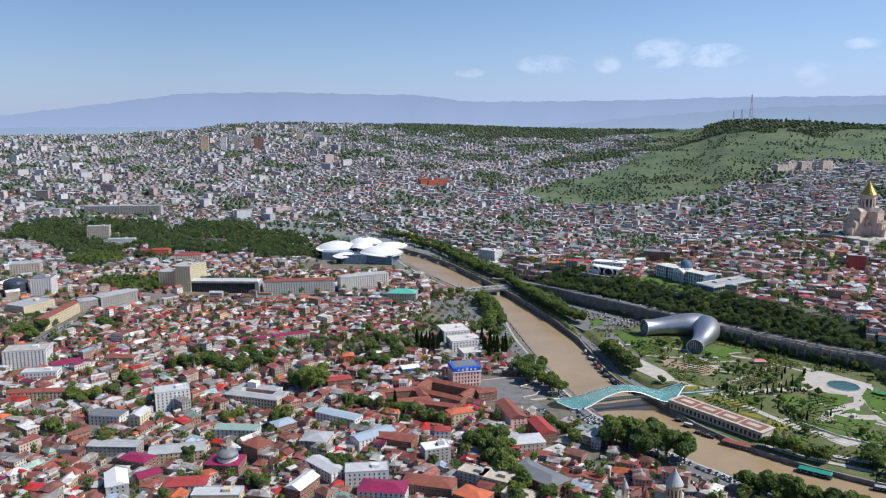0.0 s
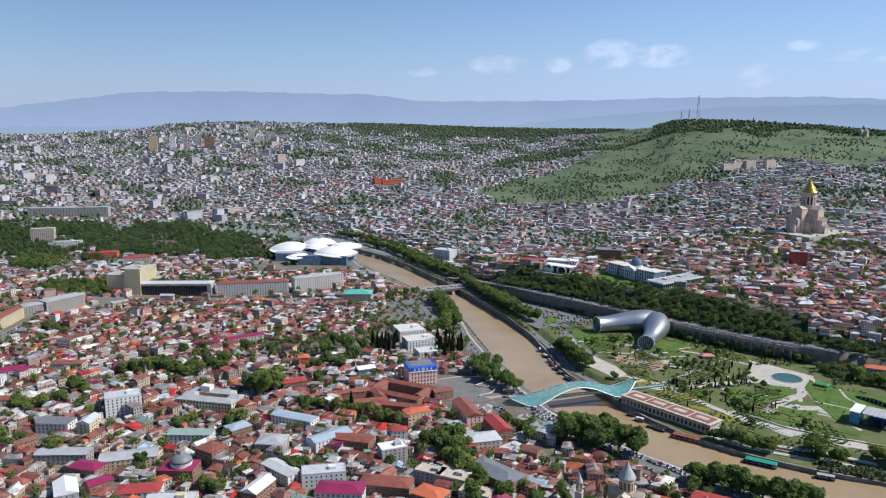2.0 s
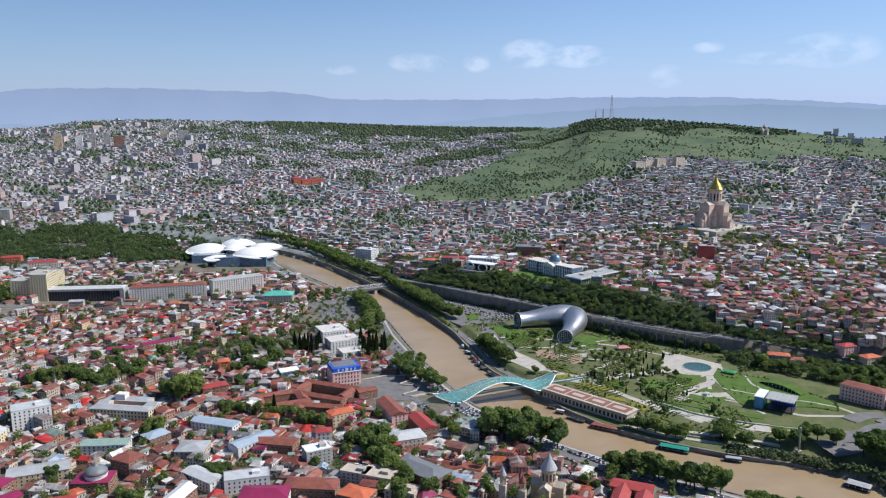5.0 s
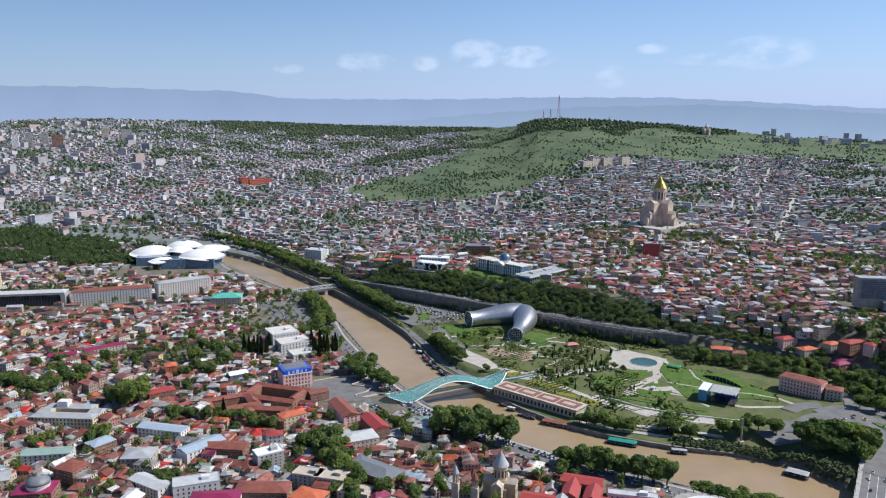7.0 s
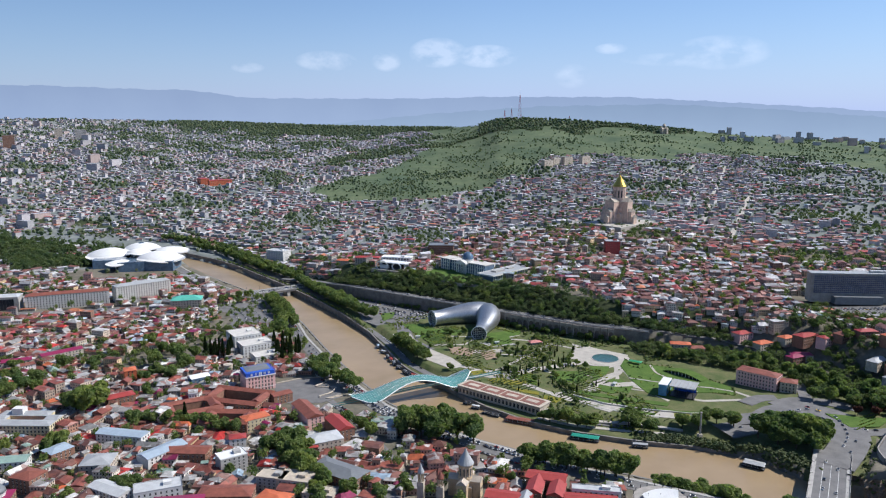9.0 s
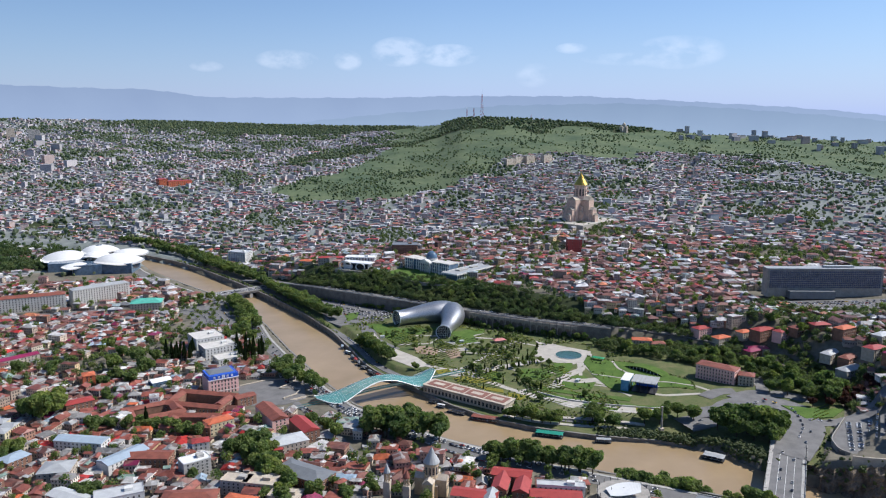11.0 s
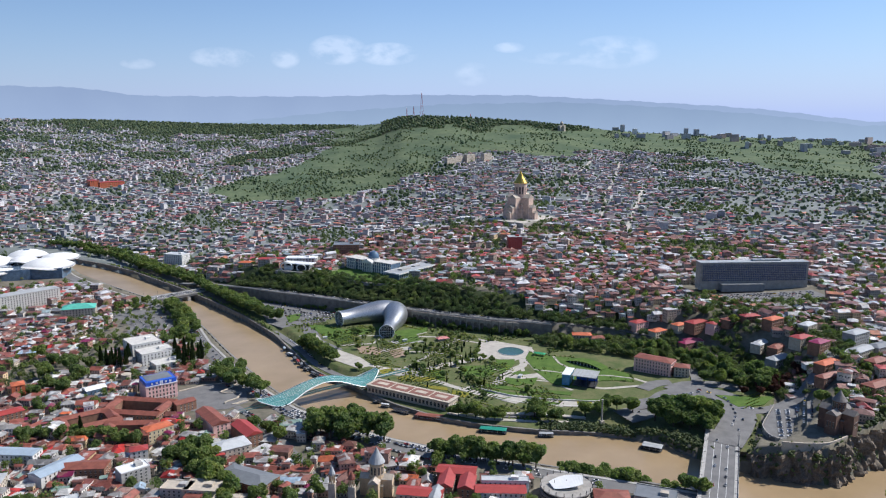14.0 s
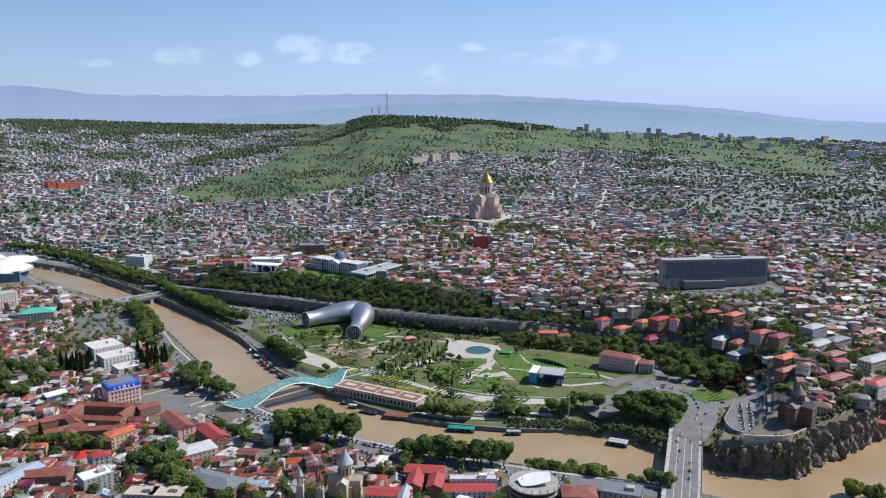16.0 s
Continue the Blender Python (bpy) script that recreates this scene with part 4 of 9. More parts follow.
def tube(parent, pts, radii, name):
    pts = [Vector(p) for p in pts]
    n, ring, rows = 36, 48, []
    dense, rad = [], []
    seg = len(pts) - 1
    for i in range(ring + 1):
        u = i / ring * seg
        k = min(int(u), seg - 1)
        f = u - k
        p0, p1, p2, p3 = pts[max(k - 1, 0)], pts[k], pts[k + 1], pts[min(k + 2, seg)]
        dense.append(0.5 * (2 * p1 + (p2 - p0) * f + (2 * p0 - 5 * p1 + 4 * p2 - p3) * f * f + (3 * p1 - p0 - 3 * p2 + p3) * f ** 3))
        r0, r1, r2, r3 = radii[max(k - 1, 0)], radii[k], radii[k + 1], radii[min(k + 2, seg)]
        rad.append(0.5 * (2 * r1 + (r2 - r0) * f + (2 * r0 - 5 * r1 + 4 * r2 - r3) * f * f + (3 * r1 - r0 - 3 * r2 + r3) * f ** 3))
    b = Build()
    for i, (p, r) in enumerate(zip(dense, rad)):
        d = (dense[min(i + 1, ring)] - dense[max(i - 1, 0)]).normalized()
        side = d.cross(Vector((0, 0, 1))).normalized()
        up = side.cross(d)
        rows += [tuple(p + (side * math.cos(2 * math.pi * j / n) * 1.06 + up * math.sin(2 * math.pi * j / n)) * r) for j in range(n)]
    b.add(rows, [(i * n + j, i * n + (j + 1) % n, (i + 1) * n + (j + 1) % n, (i + 1) * n + j) for i in range(ring) for j in range(n)])
    b.add(rows[-n:], [tuple(range(n))])
    body = part(name, b, m_shell, parent, "curved tube clad in brushed steel panels", True)
    # the glazed mouth, set back behind a rim
    d = (dense[1] - dense[0]).normalized()
    side = d.cross(Vector((0, 0, 1))).normalized()
    up = side.cross(d)
    g, rim = Build(), Build()
    inset = dense[0] + d * 2.2
    g.add([tuple(inset + (side * math.cos(2 * math.pi * j / n) * 1.06 + up * math.sin(2 * math.pi * j / n)) * radii[0] * 0.97) for j in range(n)], [tuple(range(n))])
    part("glazing", g, m_glass_dark, body, "dark glazed mouth")
    loop = [dense[0] + (side * math.cos(2 * math.pi * j / n) * 1.06 + up * math.sin(2 * math.pi * j / n)) * radii[0] for j in range(n + 1)]
    part("rim", Build().path(loop, 0.5, 6), m_steel, body)
    bars = Build()
    for j in range(-3, 4):
        u = j / 4
        hh = math.sqrt(1 - u * u) * 0.95
        c = inset - d * 0.15 + side * (u * 1.06 * radii[0])
        bars.bar(c - up * hh * radii[0], c + up * hh * radii[0], 0.16, 4)
        c = inset - d * 0.15 + up * (u * radii[0])
        bars.bar(c - side * hh * radii[0], c + side * hh * radii[0], 0.16, 4)
    part("mullion", bars, m_steel, body)


def music_hall():
    t = thing("music_hall", 0, 0, 0, 0, "concert hall of two curved steel tubes in the park", "concert hall")
    tube(t, [(274, 956, 19), (284, 958, 19), (298, 960, 19.5), (316, 961, 20.5), (333, 961, 21), (348, 961, 20.5), (360, 961, 19.5), (368, 961, 18)], [10.8, 10.5, 11.4, 13.6, 15.6, 15.6, 12.5, 5], "tube")
    tube(t, [(314, 876, 17), (319, 885, 16.6), (327, 898, 17), (337, 913, 18.6), (346, 929, 20), (352, 945, 20.5), (355, 960, 19.5), (356, 973, 18)], [9.2, 8.5, 9.0, 11.8, 14.8, 16.2, 14.5, 6], "tube")
    for px, py, h in ((286, 958, 5), (304, 961, 5), (322, 962, 4), (320, 886, 5), (332, 905, 5)):
        part("plinth", Build().box(px, py, 7, 6, 6, h, 25), m_concrete, t)
    keep(322, 961, 100, 30, 0)
keep(335, 915, 28, 96, 25)


music_hall()


# ---- the hall with white petal roofs ----
def petal_hall():
    z = 12
    t = thing("service_hall", -150, 1470, z, 0, "glass public hall under overlapping white petal roofs", "public hall")
    keep(-150, 1470, 210, 170, 0)
    body = Build()
    for px, py, sx, sy, a in ((-46, 40, 62, 66, 0), (4, 52, 60, 50, 20), (40, -4, 64, 50, -15), (-8, -6, 46, 40, 0), (46, 50, 40, 34, 0)):
        body.box(px, py, -4, sx, sy, 22, a)
    part("glass_wall", body, m_glass_blue, t, "dark blue glass walls")
    for px, py, a, b, ang, zt, rise, oculus in ((-50, 62, 42, 36, 165, 17, 15, False), (2, 78, 36, 34, 70, 25, 12, True), (36, 4, 45, 36, -12, 17, 14, False), (-26, -10, 25, 18, 200, 14, 7, False),
                                                (54, 58, 35, 25, 15, 21, 9, False), (-2, 36, 24, 22, 0, 24, 8, False)):
        c, s = math.cos(radians(ang)), math.sin(radians(ang))
        sheet = Build()
        n, rings = 36, 9
        v, f = [], []
        for j in range(rings + 1):
            q = 0.12 + 0.88 * j / rings if oculus else 0.02 + 0.98 * j / rings
            for i in range(n):
                th = 2 * math.pi * i / n
                u, w = a * q * math.cos(th) + 0.12 * a * q * q, b * q * math.sin(th) * (1 + 0.15 * math.cos(th))
                zz = zt + rise * (1 - q * q) ** 0.8 + 1.3 * q * q * math.cos(3 * th)
                v.append((px + u * c - w * s, py + u * s + w * c, zz))
        for j in range(rings):
            f += [(j * n + i, j * n + (i + 1) % n, (j + 1) * n + (i + 1) % n, (j + 1) * n + i) for i in range(n)]
        low = [(x, y, zz - 1.0) for x, y, zz in v]
        m = len(v)
        sheet.add(v + low, f + [tuple(i + m for i in q[::-1]) for q in f] + [(rings * n + i, rings * n + m + i, rings * n + m + (i + 1) % n, rings * n + (i + 1) % n) for i in range(n)])
        if not oculus:
            sheet.add([v[i] for i in range(n)], [tuple(range(n))])
        roof = part("petal_roof", sheet, m_white, t, "smooth white petal-shaped roof", True)
        if oculus:
            part("oculus", Build().lathe(px + 0.5, py, [(0.16 * a, zt + rise - 0.8), (0.16 * a, zt + rise), (0.02, zt + rise + 0.5)], 18), m_glass_blue, roof, "round blue skylight")
        for k in range(3):
            th = radians(ang + 120 * k)
            part("column", Build().bar((px + math.cos(th) * b * 0.55, py + math.sin(th) * b * 0.55, -4), (px + math.cos(th) * b * 0.5, py + math.sin(th) * b * 0.5, zt + rise * 0.6), 0.7, 8), m_white, t)


petal_hall()


# ---- churches ----
def gabled(b, x, y, z, sx, sy, h, rise, ang=0):
    """A church arm: a body with a pitched roof along its length; returns nothing."""
    b.box(x, y, z, sx, sy, h, ang)


def cross_church(name, x, y, z, ang, s, label, wall, roof, domemat, drum_r, drum_h, cone_h, arm, nave_h, tiers=False):
    """A domed cross church. s scales it; sizes are in its own units of metres."""
    t = thing(name, x, y, z, ang, label, "church")
    keep(x, y, arm * 2.2 * s, arm * 2.2 * s, ang)
    w = Build()
    r = Build()
    aw = arm * 0.62 * s
    L = arm * 2 * s
    H = nave_h * s
    for a in (0, 90):
        w.box(0, 0, -4, L, aw, H + 4, a)
        # pediment ends
        c, q = math.cos(radians(a)), math.sin(radians(a))
        for e in (-1, 1):
            pts = [(e * L / 2, -aw / 2, H), (e * L / 2, aw / 2, H), (e * L / 2, 0, H + aw * 0.42), (e * (L / 2 - 0.8), -aw / 2, H), (e * (L / 2 - 0.8), aw / 2, H), (e * (L / 2 - 0.8), 0, H + aw * 0.42)]
            w.add([(u * c - v * q, u * q + v * c, k) for u, v, k in pts], [(0, 1, 2), (3, 5, 4), (0, 2, 5, 3), (1, 4, 5, 2), (0, 3, 4, 1)])
        r.gable(0, 0, H, L, aw, aw * 0.42, a, 0, 0.35 * s, 0.3)
    low = aw * 1.55
    w.box(0, 0, -4, low, low, H * 0.68 + 4)
    for ex in (-1, 1):
        for ey in (-1, 1):
            o = low / 2 - 0.12 * low
            r.gable(ex * o, ey * o, H * 0.68, low * 0.24, low * 0.24, low * 0.06, 0, 0.9, 0.2, 0.2)
    if tiers:
        for a in range(4):
            c, q = math.cos(radians(90 * a)), math.sin(radians(90 * a))
            for off, hh, ww in ((L * 0.5 + 3, H * 0.55, aw * 0.8), (L * 0.5 + 8, H * 0.3, aw * 0.62)):
                w.box(off * c, off * q, -4, 10 if a % 2 == 0 else ww, ww if a % 2 == 0 else 10, hh + 4)
                r.gable(off * c, off * q, hh, 11, ww, ww * 0.4, 90 * a, 0, 0.4, 0.3)
        w.box(0, 0, -4, low * 1.3, low * 1.3, H * 0.42 + 4)
        for ex in (-1, 1):
            for ey in (-1, 1):
                r.gable(ex * low * 0.56, ey * low * 0.56, H * 0.42, low * 0.2, low * 0.2, 3, 0, 0.9, 0.4, 0.3)
    part("wall", w, wall, t)
    part("roof", r, roof, t)
    zb = H + aw * 0.2
    zd = zb + drum_h * s
    dr = drum_r * s
    d = part("drum", Build().lathe(0, 0, [(dr * 1.08, H * 0.9), (dr * 1.08, zb + 1), (dr, zb + 1), (dr, zd - 0.8), (dr * 1.1, zd - 0.8), (dr * 1.1, zd)], 16), wall, t)
    slits = win(round(0.28 * dr, 2), round(drum_h * s * 0.55, 2))
    for i in range(12):
        a = 360 / 12 * i
        part("window", slits, None, d, at=pose(math.cos(radians(a)) * dr * 0.985, math.sin(radians(a)) * dr * 0.985, zb + 1 + drum_h * s * 0.12, 0, 0, a + 90))
    part("dome", Build().lathe(0, 0, [(dr * 1.16, zd), (dr * 1.16, zd + 0.3), (dr * 0.5, zd + cone_h * s * 0.55), (0.12, zd + cone_h * s)], 16), domemat, t)
    top = zd + cone_h * s
    part("cross", Build().box(0, 0, top - 0.3, 0.18 * s, 0.18 * s, 3.2 * s).box(0, 0, top + 1.6 * s, 1.6 * s, 0.18 * s, 0.2 * s), m_gold, t)
    for a in range(4):
        th = radians(90 * a)
        for k in (-1, 0, 1):
            u, v = L / 2, k * aw * 0.27
            part("window", win(round(0.07 * aw + 0.5, 1), round(H * 0.26, 1)), None, t, at=pose(u * math.cos(th) - v * math.sin(th), u * math.sin(th) + v * math.cos(th), H * 0.42, 0, 0, 90 * a + 90))
    return t


cross_church("cathedral", 752, 1296, land_at(752, 1296) + 1.5, 24, 1.2, "tall tiered sandstone cathedral with a gilded cone dome", m_rosestone, m_stone, m_gold, 10.4, 21, 20, 22, 34, True)
cross_church("church", 550, 402, 29, 15, 0.76, "old dark brick church on the river cliff", m_darkbrick, m_stoneroof, m_stoneroof, 7.0, 10, 12, 19, 24)
cross_church("church", 168, 494, 10, -33, 0.5, "sandstone church with a ribbed grey cone roof", m_sandstone, m_stone, m_greyroof, 11, 22, 24, 25, 27)
cross_church("church", -219, 967, land_at(-219, 967), 10, 0.3, "small brick church with a blue-grey cone dome", m_brick, m_greyroof, m_blueroof, 9, 22, 18, 20, 22)
cross_church("church", 1840, 2830, land_at(1840, 2830), 20, 0.75, "unfinished hilltop church far away on the ridge", m_stone, m_stone, m_stone, 9, 14, 14, 24, 26)


def bell_tower(x, y, h, label, roofmat, s=1.0):
    t = thing("bell_tower", x, y, 10, -30, label, "bell tower")
    keep(x, y, 8, 8)
    part("shaft", Build().box(0, 0, -2, 5 * s, 5 * s, h * 0.55 + 2), m_stone, t)
    for i in range(8):
        a = radians(45 * i)
        part("pillar", Build().box(math.cos(a) * 2 * s, math.sin(a) * 2 * s, h * 0.55, 0.6, 0.6, h * 0.22), m_sandstone, t)
    part("cap", Build().lathe(0, 0, [(2.6 * s, h * 0.77), (2.6 * s, h * 0.8), (0.1, h)], 10), roofmat, t)


bell_tower(133, 494, 30, "slender brick bell tower with a pointed cap", m_greyroof)
bell_tower(146, 487, 26, "short brick bell tower with a brown cap", m_rust)


# ---- palace, slab hotel and other large buildings ----
def palace():
    z = 49
    t = thing("palace", 375, 1105, z, -62, "pale classical palace with columns and a blue glass dome", "palace")
    keep(375, 1105, 104, 34, -62)
    keep(352, 1075, 110, 40, -62)
    part("wall", Build().box(0, 0, -6, 92, 18, 23).box(-38, -1, -6, 20, 22, 24).box(38, -1, -6, 20, 22, 24), m_glass_blue, t, "grey-blue glazed wall behind columns")
    part("roof", Build().box(0, 0, 17, 94, 20, 1.2).box(-38, -1, 18, 22, 24, 1.2).box(38, -1, 18, 22, 24, 1.2), m_palestone, t)
    p = Build().box(0, -12, 15, 22, 8, 2)
    p.add([(-11, -16, 17), (11, -16, 17), (0, -16, 21.5), (-11, -8, 17), (11, -8, 17), (0, -8, 21.5)], [(0, 1, 2), (3, 5, 4), (0, 2, 5, 3), (1, 4, 5, 2)])
    part("portico", p, m_whitewall, t)
    col = Build().lathe(0, 0, [(0.95, -3), (0.8, -2), (0.72, 14), (1.05, 15)], 10).mesh("column", m_whitewall)
    for i in range(6):
        part("column", col, None, t, at=pose(-9.5 + 3.8 * i, -14.5, 0))
    bay = Build().box(0, 0, -5, 1.3, 0.8, 22).mesh("pilaster", m_whitewall)
    for i in range(22):
        u = -46 + 92 * i / 21
        part("pilaster", bay, None, t, at=pose(u, -12.2 if abs(u) > 28 else -9.2, 0))
    for k in range(4):
        part("floor_band", Build().box(0, -9.1, -3 + 5.2 * k, 92, 0.5, 1.0).box(-38, -12.1, -3 + 5.2 * k, 20, 0.5, 1.0).box(38, -12.1, -3 + 5.2 * k, 20, 0.5, 1.0), m_whitewall, t)
    part("drum", Build().lathe(0, 1, [(9.4, 17), (9.4, 21), (9.8, 21.4)], 24), m_whitewall, t)
    part("dome", Build().lathe(0, 1, [(8.8, 21)] + [(9.2 * math.cos(radians(a)), 21.5 + 11 * math.sin(radians(a))) for a in range(0, 90, 10)] + [(0.1, 32.6)], 24), m_glass_blue, t, "egg-shaped blue glass dome", True)
    # the flat-roofed annexe
    a = thing("annexe", 418, 1055, 46, 30, "long flat-roofed grey glass annexe beside the palace", "office building")
    keep(418, 1055, 96, 40, 30)
    part("wall", Build().box(0, 0, -6, 84, 24, 18), m_glass_blue, a)
    part("base", Build().box(0, -2, -10, 88, 30, 8), m_stone, a)
    part("roof", Build().box(0, 0, 12, 90, 30, 1.2), m_greyroof, a)
    part("roof_edge", Build().box(0, -15, 11.6, 91, 0.8, 2).box(0, 15, 11.6, 91, 0.8, 2).box(-45.2, 0, 11.6, 0.8, 29, 2), m_whitewall, a)
    part("roof_plant", Build().box(-12, 2, 13.2, 22, 9, 2).box(18, 3, 13.2, 14, 7, 1.6), m_concrete, a)
    bar = Build().box(0, 0, -2, 0.6, 0.5, 14).mesh("mullion", m_steel)
    for i in range(20):
        part("mullion", bar, None, a, at=pose(-40 + 4.2 * i, -12.2, 0))
    wall_along("terrace_wall", [(322, 1070), (345, 1040), (376, 1012), (402, 1010)], 3, 34, 46, m_greystone, "stone terrace wall below the palace", "wall")


palace()


def villa():
    t = thing("villa", 268, 1172, land_at(268, 1172), -42, "white modern villa with round window frames above the slope", "villa")
    keep(268, 1172, 62, 36, -42)
    part("wall", Build().box(0, 6, -5, 46, 14, 14).box(-12, 0, -5, 14, 14, 10), m_whitewall, t)
    part("glazing", Build().box(2, -1.2, 0, 40, 0.5, 7.5), m_glass_dark, t)
    part("roof", Build().box(2, 3, 9, 52, 20, 1.2), m_white, t)
    for u, r in ((-15, 8.0), (12, 6.0)):
        ring = Build()
        for i in range(20):
            a, b = 2 * math.pi * i / 20, 2 * math.pi * (i + 1) / 20
            ring.bar((u + 1.35 * r * math.cos(a), -8, 4 + r * math.sin(a)), (u + 1.35 * r * math.cos(b), -8, 4 + r * math.sin(b)), 1.0, 6)
        part("round_frame", ring, m_white, t)
    part("terrace", Build().box(0, -12, -6, 60, 10, 5), m_greystone, t)


villa()
block("red_roofed_house", 240, 1238, -20, 42, 16, 3, m_stone, m_redroof, "pale house row with a bright red tin roof", "house", pitch=4, sides=(0, 1))
block("red_roofed_house", 205, 1268, -30, 26, 16, 2, m_stone, m_orange, "small house with an orange-red roof", "house", pitch=4, sides=(0, 1))


def slab_hotel():
    x, y, ang = 810, 750, -21
    z = 65
    t = thing("slab_block", x, y, z, ang, "long grey-blue slab block with a grid of windows", "office block")
    keep(x, y, 175, 60, ang)
    sx, sy, h = 153, 16, 28
    part("wall", Build().box(0, 0, -10, sx, sy, h + 10), m_greystone, t)
    part("facade", Build().box(0, -sy / 2 - 0.1, 2, sx - 6, 0.4, h - 4), plain("blue_panels", (0.07, 0.09, 0.17), 0.3, 0, 0.3, 5, 2.0), t, "blue-grey glazed front")
    part("roof", Build().box(0, 0, h, sx + 1, sy + 1, 0.8).box(20, 1, h + 0.8, 40, 7, 2.5), m_greyroof, t)
    me = Build().box(0, 0, 0, 0.28, 0.4, h - 4).mesh("fin", m_greystone)
    for i in range(59):
        part("fin", me, None, t, at=pose(-sx / 2 + 3 + i * (sx - 6) / 58, -sy / 2 - 0.45, 2))
    band = Build().box(0, 0, 0, sx - 6, 0.4, 0.5).mesh("floor_band", m_greystone)
    for k in range(10):
        part("floor_band", band, None, t, at=pose(0, -sy / 2 - 0.42, 2 + k * (h - 4) / 9.5))
    part("podium", Build().box(-20, -14, -10, 60, 12, 10), m_darkroof, t)


slab_hotel()

block("apartment_block", -404, 1205, -3, 24, 40, 11, m_yellowwall, m_concrete, "tall cream hotel block with a stepped top", "hotel", kind="flat", pitch=3.6, fh=3.6)
block("hotel_wing", -432, 1208, -3, 28, 34, 8, m_yellowwall, m_concrete, "cream lower hotel block with balconies", "hotel", kind="flat", pitch=4, fh=3.6)
block("hotel_wing", -420, 1262, -8, 40, 46, 8, m_yellowwall, m_concrete, "cream hotel wing with rounded corner tower", "hotel", kind="flat", pitch=4, fh=3.6)


def glass_front():
    x, y, ang = -342, 1190, -3
    t = thing("glass_hotel", x, y, 12, ang, "low hotel with a dark glass front in a pale frame", "hotel")
    keep(x, y, 125, 40, ang)
    part("wall", Build().box(0, 6, -3, 116, 24, 26), m_concrete, t)
    part("facade", Build().box(0, -6.1, 4, 104, 0.6, 16.5), m_glass_dark, t, "dark glass front")
    part("frame", Build().box(0, -6.6, 20.5, 116, 2.4, 3).box(-56, -6.6, -3, 4, 2.4, 23.5).box(56, -6.6, -3, 6, 2.4, 23.5).box(0, -6.6, -3, 108, 2, 5), m_greystone, t)
    part("roof", Build().gable(0, 6, 23, 116, 26, 2.5, 0, 0.1), m_silver, t)
    me = Build().box(0, 0, 0, 0.35, 0.4, 16.5).mesh("mullion", m_dark)
    for i in range(26):
        part("mullion", me, None, t, at=pose(-50 + 4 * i, -6.6, 4))


glass_front()
block("stone_block", -222, 1200, 6, 112, 18, 6, m_palestone, m_rust, "long grey stone apartment block with many windows", "apartment block", pitch=4.0, sides=(0, 1), rise=3, cornice=m_stone)
block("stone_block", -122, 1236, 24, 84, 20, 7, m_palestone, m_greyroof, "grey stone corner block with cornices and tall windows", "apartment block", pitch=3.8, sides=(0, 1), rise=3, cornice=m_stone)
block("green_roofed_house", -52, 1150, -5, 44, 26, 4, m_stone, m_teal, "pale building with a bright green scaffolded roof", "building", pitch=4, rise=5)
block("white_box", 110, 1490, -40, 40, 26, 6, m_whitewall, m_silver, "white box-shaped office building by the river", "office building", kind="flat", pitch=4)
block("orange_school", 10, 2440, 15, 70, 22, 4, m_orange, m_redroof, "large orange-red building among far houses", "building", pitch=6, z=land_at(10, 2440))
block("orange_school", -40, 2470, 15, 26, 40, 5, m_orange, m_redroof, "orange-red wing of the far building", "building", pitch=6, z=land_at(-40, 2470))
for px, py, w, h, wall in ((-1010, 3340, 32, 20, m_sandstone), (-925, 3330, 24, 16, m_whitewall), (-880, 3350, 24, 17, m_concrete), (-815, 3320, 26, 17, m_concrete), (-760, 3280, 40, 15, m_brick), (-640, 3600, 30, 14, m_stone),
                           (-560, 3650, 44, 12, m_concrete)):
    block("tower_block", px, py, 12, w, 18, h, wall, m_concrete, "far tower block of many storeys", "tower block", kind="flat", pitch=4.2, fh=3.2, sides=(0,))
for px, py in ((1040, 2262), (1085, 2290), (1130, 2300), (1190, 2290)):
    block("flats", px, py, 28, 46, 14, 7, m_stone, m_concrete, "pale block of flats on the hillside", "apartment block", kind="flat", pitch=5, sides=(0,))


def pink_hotel():
    x, y, ang = 30, 778, 12
    t = thing("pink_house", x, y, 9, ang, "pink merchant house under blue roof scaffolding", "building")
    keep(x + 4, y - 10, 46, 62, ang)
    part("wall", Build().box(0, 0, -3, 31, 26, 20), m_pink, t)
    part("roof", Build().gable(0, 2, 21.0, 25, 18, 1.2, 0, 0.5, 0.2), m_darkroof, t)
    part("attic", Build().box(0, 0, 17, 29.8, 24.8, 4.0), m_blue, t, "bright blue mansard storey")
    part("attic_windows", Build().box(-9, -12.6, 18, 2, 0.5, 2.2).box(-4.5, -12.6, 18, 2, 0.5, 2.2).box(0, -12.7, 17.6, 3, 0.6, 3.2).box(4.5, -12.6, 18, 2, 0.5, 2.2).box(9, -12.6, 18, 2, 0.5, 2.2), m_white, t)
    for u in range(-7, 8):
        part("scaffold_pole", Build().box(u * 2.1, -13.2, 16.5, 0.18, 0.18, 6), m_blue, t)
    for u in range(-6, 7):
        part("scaffold_pole", Build().box(15.7, u * 2.1, 16.5, 0.18, 0.18, 6), m_blue, t)
    part("cornice", Build().box(0, -13.2, 16.4, 32, 0.8, 0.7).box(0, -13.1, 4.2, 31.6, 0.4, 0.3).box(15.7, 0, 16.4, 0.8, 25.6, 0.7), m_white, t)
    windows_on(t, 31, 26, 4, 4.0, 3.4, (1.4, 2.4), (0, 1), 1.0)


